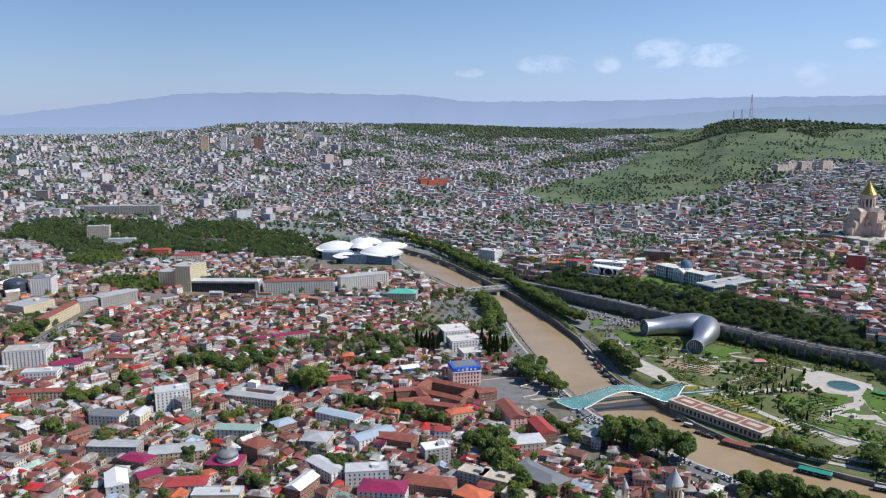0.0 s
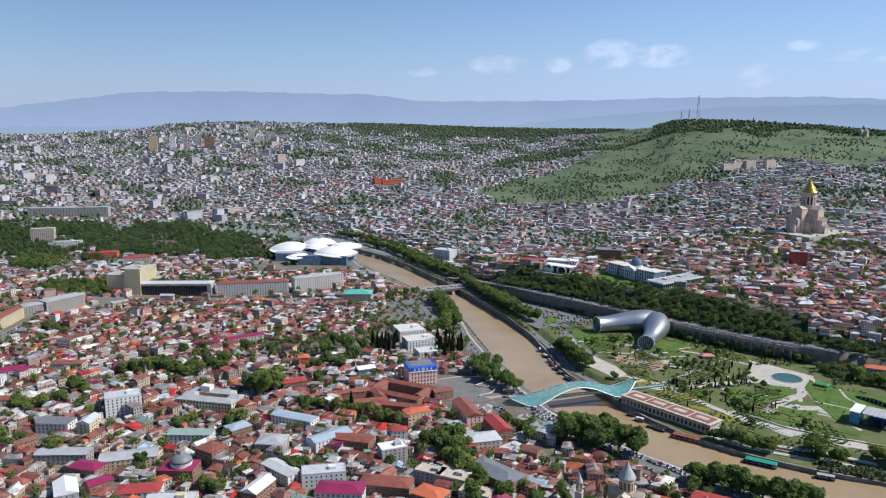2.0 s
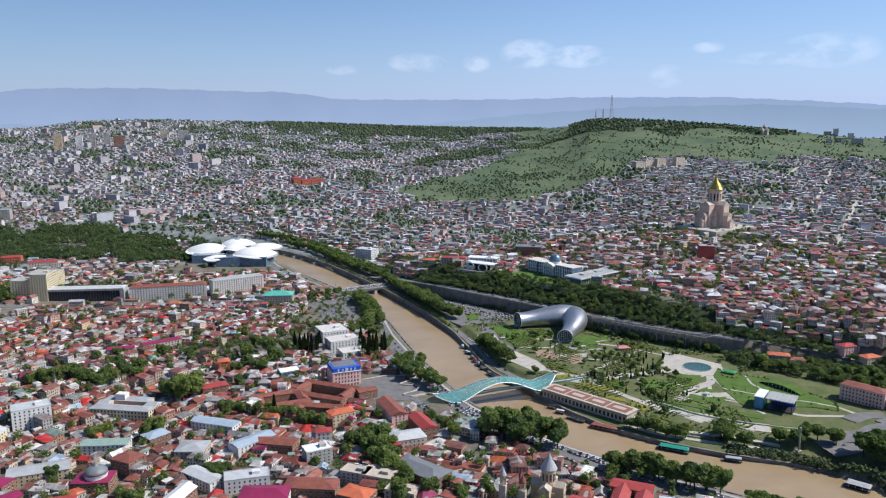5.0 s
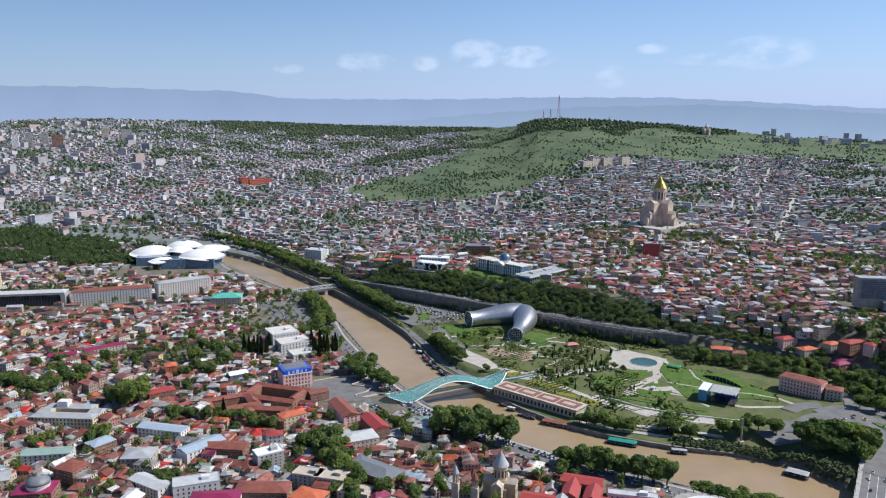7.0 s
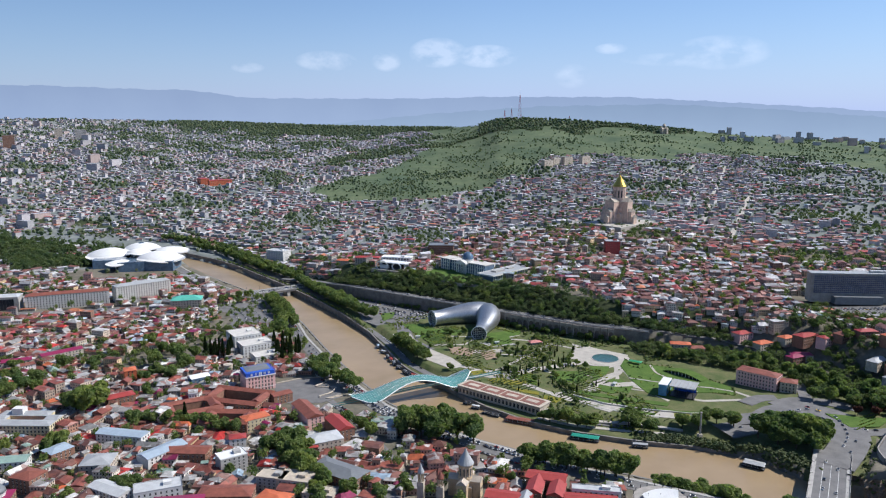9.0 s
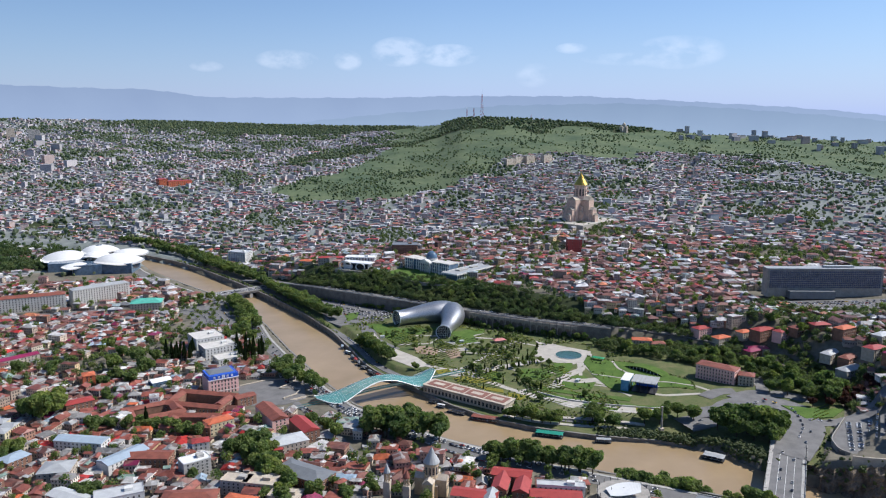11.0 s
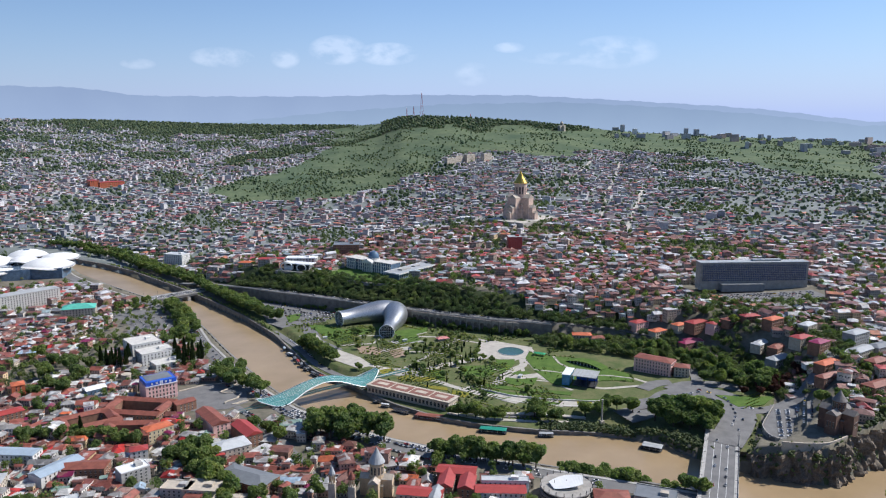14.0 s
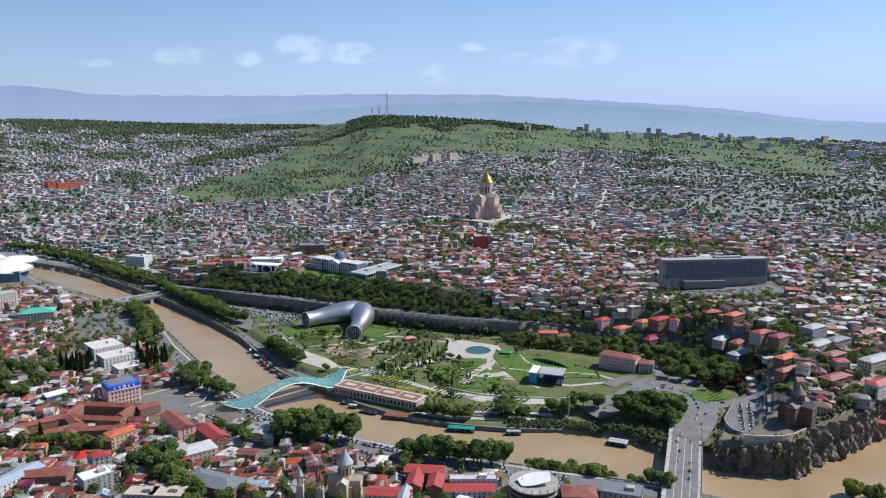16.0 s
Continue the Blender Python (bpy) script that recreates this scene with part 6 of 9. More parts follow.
part("wall", Build().box(0, 0, -1, 12, 7, 4), m_stone, t)
part("roof", Build().gable(0, 0, 3, 14, 9, 2, 0, 0.4, 1.0), plain("pink_tile", (0.5, 0.2, 0.18), 0.7), t)
for px, py, a in ((352, 742, 10), (398, 676, 40), (330, 852, 0), (240, 905, 0)):
    t = thing("kiosk", px, py, 9, a, "small white kiosk with a flat roof", "kiosk", "park kiosks")
    part("wall", Build().box(0, 0, -1, 5, 3, 3.6), m_whitewall, t)
    part("roof", Build().box(0, 0, 2.6, 6.2, 4.2, 0.25), m_silver, t)
t = thing("play_shelter", 457, 732, 9.6, -50, "green-roofed play shelter on the lawn", "shelter")
for i in range(4):
    part("post", Build().box(-6 + 12 * (i % 2), -2 + 4 * (i // 2), -1, 0.25, 0.25, 3.6), m_white, t)
part("roof", Build().gable(0, 0, 2.6, 14, 6, 1.2, 0, 0.5), plain("green_tin", (0.05, 0.3, 0.13), 0.5), t)

# ---- boats ----
def barge(x, y, ang, l, w, label, roofmat, deckmat):
    t = thing("barge", x, y, 0, ang, label, "boat")
    part("hull", Build().add([(-l / 2, -w / 2 * 0.8, -0.6), (l / 2 - 2, -w / 2 * 0.8, -0.6), (l / 2 - 2, w / 2 * 0.8, -0.6), (-l / 2, w / 2 * 0.8, -0.6), (-l / 2 - 0.6, -w / 2, 1.3), (l / 2, -w / 2, 1.3), (l / 2, w / 2, 1.3), (-l / 2 - 0.6, w / 2, 1.3)],
                              [(3, 2, 1, 0), (4, 5, 6, 7), (0, 1, 5, 4), (1, 2, 6, 5), (2, 3, 7, 6), (3, 0, 4, 7)]), deckmat, t)
    for i in range(int(l / 5)):
        for s in (-1, 1):
            part("post", Build().box(-l / 2 + 2.5 + 5 * i, s * (w / 2 - 0.4), 1.3, 0.2, 0.2, 2.6), m_white, t)
    part("roof", Build().gable(0, 0, 3.9, l - 1, w - 0.6, 0.6, 0, 0.1, 0.2), roofmat, t)
    part("railing", Build().box(0, -w / 2 + 0.1, 2.1, l - 1, 0.1, 0.1).box(0, w / 2 - 0.1, 2.1, l - 1, 0.1, 0.1), m_white, t)


barge(312, 577, -36, 26, 8, "moored barge with a flat green roof", plain("green_roof", (0.03, 0.25, 0.18), 0.5), m_dark)
barge(270, 631, -40, 28, 9, "dark wooden restaurant ship with open deck", m_rust, m_brick)
barge(352, 548, -28, 14, 5, "small moored pontoon with grey roof", m_greyroof, m_dark)
barge(425, 487, -50, 18, 10, "pale moored restaurant pontoon", m_greyroof, m_dark)
for k, (px, py) in enumerate(((197, 800), (203, 785), (192, 835), (210, 768), (246, 660), (252, 652), (189, 880), (190, 860), (191, 848), (194, 818), (187, 905), (200, 792), (236, 690), (240, 676))):
    barge(px, py, -45 if k in (4, 5, 12, 13) else -80 + 25 * math.sin(k * 2.3), 8 + k % 3, 3.2, "small tour boat moored at the quay", (m_darkroof, m_redroof, m_darkroof, m_blueroof, m_dark, m_dark, m_white)[k % 7], m_dark)


def motorboat(x, y, ang, hullmat, label):
    t = thing("motorboat", x, y, 0, ang, label, "boat")
    part("hull", Build().add([(-3, -1.2, 0.9), (2, -1.2, 0.9), (4, 0, 1.0), (2, 1.2, 0.9), (-3, 1.2, 0.9), (-3, -0.8, -0.3), (2, -0.7, -0.3), (2, 0.7, -0.3), (-3, 0.8, -0.3)],
                             [(0, 1, 2, 3, 4), (0, 5, 6, 1), (1, 6, 2), (6, 7, 2), (7, 3, 2), (4, 3, 7, 8), (0, 4, 8, 5), (5, 8, 7, 6)]), hullmat, t)
    part("canopy", Build().box(-0.6, 0, 2.1, 3.4, 2.2, 0.12), m_white, t)
    for u, v in ((-2, -0.9), (-2, 0.9), (0.9, -0.9), (0.9, 0.9)):
        part("post", Build().box(u, v, 0.9, 0.08, 0.08, 1.2), m_white, t)


motorboat(274, 561, 150, m_white, "white motorboat with a canopy on the river")
motorboat(298, 549, 150, m_teal, "green motorboat on the brown river")
tagged(part("wake", Build().add([(277, 560, 0.03), (292, 549, 0.03), (293.5, 552, 0.03)], [(0, 1, 2)]), plain("foam", (0.45, 0.4, 0.33), 0.6)), "pale wake behind the motorboat", "wake", kind="stuff")


# ---- the cliff below the church ----
def cliff():
    line, n = strip([(462, 432), (466, 414), (486, 391), (517, 371), (551, 378), (598, 381), (665, 390), (780, 409), (900, 427)], 1.8)
    rows = 22
    v = []
    for j in range(rows + 1):
        q = j / rows
        for i, (p, m) in enumerate(zip(line, n)):
            top = float(np.interp(i / len(line), [0, 0.05, 0.12, 0.25, 0.4, 0.6, 1], [14, 17, 26, 30.5, 31, 36, 40]))
            w = noise.fractal(Vector((p[0] * 0.1, p[1] * 0.1, q * 2.6)), 0.7, 2.3, 6) * 5.0
            crack = (1 - abs(noise.noise(Vector((p[0] * 0.16, p[1] * 0.16, q * 0.9))))) ** 4 * 5.0 - 3.0
            back = q ** 0.8 * 7.0 - 3.0 + w - crack + 1.0
            zz = -2 + q * (top + 2)
            v.append((p[0] + m[0] * back, p[1] + m[1] * back, zz))
    c = len(line)
    f = [(j * c + i, j * c + i + 1, (j + 1) * c + i + 1, (j + 1) * c + i) for j in range(rows) for i in range(c - 1)]
    m, nt, b = nodes_of("cliff_rock")
    n1, n2 = noise_at(nt, 9, 6, 0.65), noise_at(nt, 1.6, 5, 0.7)
    col = ramp(nt, n1, [(0.3, (0.09, 0.078, 0.06)), (0.5, (0.17, 0.14, 0.105)), (0.68, (0.26, 0.21, 0.155))])
    col = mix_rgb(nt, 1.0, col, ramp(nt, n2, [(0.3, (0.5, 0.5, 0.5)), (0.7, (1.25, 1.22, 1.2))]), "MULTIPLY")
    nt.links.new(col, b.inputs["Base Color"])
    b.inputs["Roughness"].default_value = 0.95
    bump(nt, b, n2, 0.6, 0.8)
    tagged(part("cliff", Build().add(v, f), m), "rugged brown rock cliff above the river", "cliff", kind="structure")


cliff()
wall_along("terrace_wall", [(486, 402), (500, 392), (518, 384), (545, 388)], 1.2, 20, 31.5, m_stone, "stone terrace wall on the cliff", "wall")
block("cliff_house", 650, 438, 4, 34, 14, 2, m_brick, m_rust, "brick houses with long brown roofs above the cliff", "house", z=37)
block("cliff_house", 672, 408, 8, 32, 13, 3, m_whitewall, m_redroof, "white house row with a ribbed red roof on the cliff edge", "house", z=34)
block("cliff_house", 715, 440, 4, 44, 15, 3, m_yellowwall, m_greyroof, "pale houses on the cliff edge", "house", z=42)


# ---- masts on the hill ----
def mast(x, y, h, w, label):
    z = land_at(x, y) - 1
    t = thing("radio_mast", x, y, z, 0, label, "radio mast")
    for sx in (-1, 1):
        for sy in (-1, 1):
            part("leg", Build().bar((sx * w, sy * w, 0), (sx * w * 0.12, sy * w * 0.12, h * 0.86), 0.45, 4), m_redwall, t)
    for i in range(8):
        q = i / 8
        ww = w * (1 - q * 0.88)
        zz = h * 0.86 * q
        part("brace", Build().path([(-ww, -ww, zz), (ww, -ww, zz), (ww, ww, zz), (-ww, ww, zz), (-ww, -ww, zz)], 0.3, 4), m_white if i % 2 else m_redwall, t)
    part("antenna", Build().bar((0, 0, h * 0.8), (0, 0, h), 0.3, 5), m_white, t)


mast(1420, 3420, 150, 8, "tall red and white lattice mast on the hilltop")
mast(1350, 3440, 62, 4, "smaller lattice mast on the hilltop")
mast(1380, 3425, 72, 4, "smaller lattice mast on the hilltop")
mast(1640, 3330, 58, 4, "thin lattice mast on the ridge")
mast(1690, 3300, 46, 4, "thin lattice mast on the ridge")

m_greenroof = plain("grey_green_tin", (0.26, 0.36, 0.31), 0.5, 0, 0.14, 5, 1.0)
block("house", -270, 598, -3, 42, 14, 3, m_greystone, m_greyroof, "long house with a pale grey tin roof", "house", fh=2.70, pitch=3.8, size=(1.2, 1.7), sides=(0, 1), kind="gable", rise=2.0)
block("house", -242, 573, -20, 26, 15, 3, m_brick, m_magenta, "brick house with a crimson tin roof", "house", fh=2.70, pitch=3.8, size=(1.2, 1.7), sides=(0, 1), kind="hip", rise=2.1)
block("house", -224, 548, 40, 18, 12, 2, m_brick, m_magenta, "low wing with a crimson tin roof", "house", fh=3.70, pitch=3.8, size=(1.2, 1.7), sides=(0, 1), kind="gable", rise=1.7)
block("house", -216, 592, 12, 44, 19, 3, m_sandstone, m_greyroof, "broad house with a grey tin roof", "house", fh=2.70, pitch=3.8, size=(1.2, 1.7), sides=(0, 1), kind="gable", rise=2.7)
block("house", -190, 535, 5, 32, 16, 3, m_whitewall, m_redroof, "house with a bright red tin roof", "house", fh=2.70, pitch=3.8, size=(1.2, 1.7), sides=(0, 1), kind="hip", rise=2.2)
block("house", -163, 522, 0, 36, 14, 2, m_yellowwall, m_silver, "cream row house with a pale flat roof", "house", fh=3.70, pitch=3.8, size=(1.2, 1.7), sides=(0, 1), kind="flat", rise=2.0)
block("house", -243, 535, 25, 16, 26, 3, m_concrete, m_white, "house with a new white tin roof", "house", fh=3.03, pitch=3.8, size=(1.2, 1.7), sides=(0, 1), kind="gable", rise=3.2)
block("house", -258, 703, 22, 32, 20, 6, m_whitewall, m_silver, "white five-storey apartment house", "house", fh=3.03, pitch=3.8, size=(1.2, 1.7), sides=(0, 1), kind="flat", rise=2.8)
block("house", -302, 660, -8, 30, 16, 3, m_whitewall, m_darkroof, "white house with a dark grey gable roof", "house", fh=3.03, pitch=3.8, size=(1.2, 1.7), sides=(0, 1), kind="gable", rise=2.2)
block("house", -272, 656, -8, 12, 20, 4, m_yellowwall, m_silver, "cream gabled house with a steep front", "house", fh=2.95, pitch=3.8, size=(1.2, 1.7), sides=(0, 1), kind="gable", rise=2.8)
block("house", -393, 714, 4, 58, 12, 3, m_yellowwall, m_rust, "long cream house with a brown roof", "house", fh=2.70, pitch=3.8, size=(1.2, 1.7), sides=(0, 1), kind="gable", rise=1.7)
block("house", -418, 767, 8, 36, 16, 3, m_whitewall, m_silver, "white house with three rows of windows", "house", fh=3.37, pitch=3.8, size=(1.2, 1.7), sides=(0, 1), kind="flat", rise=2.2)
block("house", -455, 811, 12, 44, 26, 7, m_whitewall, m_concrete, "large white apartment block", "house", fh=2.84, pitch=3.8, size=(1.2, 1.7), sides=(0, 1), kind="flat", rise=3.2)
block("house", -409, 802, 30, 30, 18, 3, m_stone, m_magenta, "house with a crimson tin roof", "house", fh=2.70, pitch=3.8, size=(1.2, 1.7), sides=(0, 1), kind="hip", rise=2.5)
block("house", -359, 828, 0, 34, 14, 2, m_stone, m_rust, "row house with a brown tin roof", "house", fh=3.70, pitch=3.8, size=(1.2, 1.7), sides=(0, 1), kind="hip", rise=2.0)
block("house", -294, 817, 10, 22, 20, 3, m_brick, m_magenta, "corner house with a dark crimson roof", "house", fh=3.37, pitch=3.8, size=(1.2, 1.7), sides=(0, 1), kind="hip", rise=2.8)
block("house", -91, 667, -28, 44, 14, 3, m_whitewall, m_blueroof, "long white house with a blue-grey roof", "house", fh=3.03, pitch=3.8, size=(1.2, 1.7), sides=(0, 1), kind="gable", rise=2.0)
block("house", -56, 624, 38, 38, 16, 3, m_whitewall, m_blueroof, "white house with a blue-grey roof", "house", fh=2.70, pitch=3.8, size=(1.2, 1.7), sides=(0, 1), kind="gable", rise=2.2)
block("house", -1, 586, 18, 22, 14, 5, m_concrete, m_white, "concrete flats with open balconies", "house", fh=2.70, pitch=3.8, size=(1.2, 1.7), sides=(0, 1), kind="flat", rise=2.0)
block("house", 79, 542, -50, 46, 22, 3, m_brick, m_darkroof, "brick hall with a wide dark grey roof", "house", fh=3.37, pitch=3.8, size=(1.2, 1.7), sides=(0, 1), kind="hip", rise=3.1)
block("house", -40, 527, -8, 36, 20, 3, m_whitewall, m_magenta, "white house with a pinkish crimson roof", "house", fh=2.70, pitch=3.8, size=(1.2, 1.7), sides=(0, 1), kind="hip", rise=2.8)
block("house", 27, 515, -35, 24, 18, 3, m_brick, m_orange, "house with an orange-red roof", "house", fh=2.70, pitch=3.8, size=(1.2, 1.7), sides=(0, 1), kind="hip", rise=2.5)
block("house", 5, 630, 0, 14, 11, 3, m_whitewall, m_redroof, "small house with a bright red roof", "house", fh=3.03, pitch=3.8, size=(1.2, 1.7), sides=(0, 1), kind="hip", rise=1.5)
block("house", 70, 670, 14, 16, 44, 4, m_pink, m_rust, "row of pink houses along the street", "house", fh=2.70, pitch=3.8, size=(1.2, 1.7), sides=(0, 1), kind="gable", rise=3.2)
block("house", 94, 632, 14, 15, 34, 3, m_brick, m_redroof, "row house with a red tin roof", "house", fh=3.37, pitch=3.8, size=(1.2, 1.7), sides=(0, 1), kind="gable", rise=3.2)
block("house", 76, 605, 10, 30, 20, 3, m_stone, m_silver, "stone house with a grey and white roof", "house", fh=3.37, pitch=3.8, size=(1.2, 1.7), sides=(0, 1), kind="hip", rise=2.8)
block("house", 50, 727, 20, 20, 12, 3, m_brick, m_rust, "brick house with a rusty roof", "house", fh=2.70, pitch=3.8, size=(1.2, 1.7), sides=(0, 1), kind="gable", rise=1.7)
block("house", 22, 669, 20, 24, 14, 3, m_yellowwall, m_orange, "cream house with a tiled roof", "house", fh=3.37, pitch=3.8, size=(1.2, 1.7), sides=(0, 1), kind="hip", rise=2.0)
block("house", -30, 806, 20, 20, 14, 2, m_glass_blue, m_white, "glazed market hall with a white roof", "house", fh=3.70, pitch=3.8, size=(1.2, 1.7), sides=(0, 1), kind="gable", rise=2.0)
block("house", -101, 832, 10, 12, 14, 5, m_orange, m_orange, "orange painted house of three storeys", "house", fh=2.70, pitch=3.8, size=(1.2, 1.7), sides=(0, 1), kind="hip", rise=2.0)
block("house", -104, 767, 20, 26, 14, 3, m_brick, m_redroof, "house with a bright red tin roof", "house", fh=2.70, pitch=3.8, size=(1.2, 1.7), sides=(0, 1), kind="hip", rise=2.0)
block("house", -186, 933, 28, 46, 13, 3, m_stone, m_magenta, "long house with a crimson tin roof", "house", fh=3.03, pitch=3.8, size=(1.2, 1.7), sides=(0, 1), kind="gable", rise=1.8)
block("house", -227, 908, 10, 30, 13, 3, m_stone, m_magenta, "house with a crimson tin roof", "house", fh=3.03, pitch=3.8, size=(1.2, 1.7), sides=(0, 1), kind="gable", rise=1.8)
block("house", 46, 538, -30, 26, 18, 4, m_stone, m_stone, "unfinished stone house with roof terraces", "house", fh=2.70, pitch=3.8, size=(1.2, 1.7), sides=(0, 1), kind="flat", rise=2.5)
block("house", 29, 546, -30, 22, 14, 4, m_concrete, m_stone, "concrete house shell with roof terraces", "house", fh=2.70, pitch=3.8, size=(1.2, 1.7), sides=(0, 1), kind="flat", rise=2.0)
block("house", 61, 513, -30, 24, 14, 3, m_stone, m_stone, "house with pale roof terraces", "house", fh=3.03, pitch=3.8, size=(1.2, 1.7), sides=(0, 1), kind="flat", rise=2.0)
block("house", -89, 564, -45, 34, 14, 3, m_whitewall, m_silver, "white house with a bright silver roof", "house", fh=2.70, pitch=3.8, size=(1.2, 1.7), sides=(0, 1), kind="gable", rise=2.0)
block("house", -102, 533, -25, 14, 26, 3, m_brick, m_white, "house with a gleaming white tin roof", "house", fh=3.03, pitch=3.8, size=(1.2, 1.7), sides=(0, 1), kind="gable", rise=3.2)
block("house", -55, 554, 6, 34, 16, 3, m_whitewall, m_silver, "white house with rows of balconies", "house", fh=3.37, pitch=3.8, size=(1.2, 1.7), sides=(0, 1), kind="flat", rise=2.2)
block("house", -104, 616, -10, 24, 22, 3, m_stone, m_greyroof, "house with a patched grey roof", "house", fh=3.03, pitch=3.8, size=(1.2, 1.7), sides=(0, 1), kind="hip", rise=3.1)
block("house", -6, 536, -15, 40, 18, 2, m_brick, m_rust, "brick house with a brown tin roof", "house", fh=3.70, pitch=3.8, size=(1.2, 1.7), sides=(0, 1), kind="hip", rise=2.5)
block("house", -36, 619, -20, 36, 16, 2, m_brick, m_rust, "low house with a rusty roof", "house", fh=3.70, pitch=3.8, size=(1.2, 1.7), sides=(0, 1), kind="gable", rise=2.2)
block("house", 63, 598, -5, 14, 14, 3, m_brick, m_redroof, "small house with a red roof", "house", fh=2.70, pitch=3.8, size=(1.2, 1.7), sides=(0, 1), kind="hip", rise=2.0)
block("house", -178, 638, -5, 38, 14, 3, m_whitewall, m_greenroof, "white house with a grey-green roof", "house", fh=2.70, pitch=3.8, size=(1.2, 1.7), sides=(0, 1), kind="gable", rise=2.0)
block("house", -140, 650, 40, 20, 16, 3, m_brick, m_blueroof, "brick house with a blue-grey roof", "house", fh=2.70, pitch=3.8, size=(1.2, 1.7), sides=(0, 1), kind="hip", rise=2.2)
block("house", -151, 598, -35, 20, 18, 4, m_brick, m_rust, "tall brick house with a brown roof", "house", fh=2.95, pitch=3.8, size=(1.2, 1.7), sides=(0, 1), kind="hip", rise=2.5)
block("house", 231, 485, -33, 30, 14, 3, m_brick, m_redroof, "brick house under a bright red roof", "house", fh=3.37, pitch=3.8, size=(1.2, 1.7), sides=(0, 1), kind="gable", rise=2.0)
block("house", 218, 476, -33, 12, 26, 3, m_brick, m_redroof, "cross wing with a bright red roof", "house", fh=3.03, pitch=3.8, size=(1.2, 1.7), sides=(0, 1), kind="gable", rise=3.2)
block("house", 230, 465, -33, 12, 22, 3, m_brick, m_redroof, "side wing with a red roof", "house", fh=3.03, pitch=3.8, size=(1.2, 1.7), sides=(0, 1), kind="gable", rise=3.1)
block("house", 193, 468, -33, 34, 14, 3, m_stone, m_redroof, "wide house with a bright red roof", "house", fh=2.70, pitch=3.8, size=(1.2, 1.7), sides=(0, 1), kind="gable", rise=2.0)
block("house", 201, 458, -33, 8, 20, 3, m_stone, m_greyroof, "glazed roof lantern house", "house", fh=3.03, pitch=3.8, size=(1.2, 1.7), sides=(0, 1), kind="gable", rise=2.8)
block("house", 258, 456, -26, 36, 8, 3, m_whitewall, m_silver, "white hall with a silver flat roof", "house", fh=3.37, pitch=3.8, size=(1.2, 1.7), sides=(0, 1), kind="flat", rise=1.1)
block("house", 249, 447, -26, 38, 13, 3, m_whitewall, m_redroof, "white hall with a red roof", "house", fh=2.70, pitch=3.8, size=(1.2, 1.7), sides=(0, 1), kind="gable", rise=1.8)
block("house", 351, 394, -45, 30, 20, 3, m_stone, m_darkroof, "stone house with a grey roof terrace", "house", fh=2.70, pitch=3.8, size=(1.2, 1.7), sides=(0, 1), kind="flat", rise=2.8)
block("house", 320, 406, -30, 26, 18, 2, m_brick, m_rust, "brick house with brown roof", "house", fh=3.70, pitch=3.8, size=(1.2, 1.7), sides=(0, 1), kind="hip", rise=2.5)


def domed_house():
    x, y = -171, 573
    t = thing("domed_house", x, y, 10, -5, "brick house with a grey dome on a crimson roof", "house")
    keep(x, y, 30, 24, -5)
    part("wall", Build().box(0, 0, -3, 28, 20, 12), m_brick, t)
    part("roof", Build().gable(0, 0, 9, 28, 20, 2, 0, 0.6), m_magenta, t)
    part("drum", Build().lathe(2, 0, [(8.2, 9), (8.2, 12.5), (8.8, 12.5), (8.8, 13)], 24), m_whitewall, t)
    part("dome", Build().lathe(2, 0, [(8.8, 13), (8.2, 15), (6, 17.2), (3, 18.6), (1.4, 19), (1.4, 21), (0.1, 22)], 24), m_darkroof, t, "grey metal dome with a lantern", True)
    windows_on(t, 28, 20, 2, 4, 3.4, (1.2, 1.9), (0, 1, 3))


domed_house()


def school():
    x, y, ang = -178, 722, -18
    t = thing("school", x, y, land_at(x, y), ang, "cream school building with grey roofs round a court", "school")
    keep(x, y, 64, 36, ang)
    for u, v, a, b, r in ((0, -11, 60, 13, 0), (-6, 11, 46, 12, 0), (-24, 0, 12, 10, 0), (24, 1, 12, 13, 0)):
        wing = part("wing", Build().box(u, v, -3, a, b, 14, r), m_yellowwall, t)
        part("roof", Build().gable(u, v, 11, a, b, 2.0, r, 0.2), m_greyroof, wing)
    part("stair_tower", Build().box(-12, 10, 11, 10, 8, 6), m_whitewall, t)
    part("court_roof", Build().box(0, 0, 6, 36, 9, 0.4), m_rust, t)
    windows_on(t, 60, 35, 3, 3.5, 3.4, (1.5, 2.1), (0, 1, 3))


school()


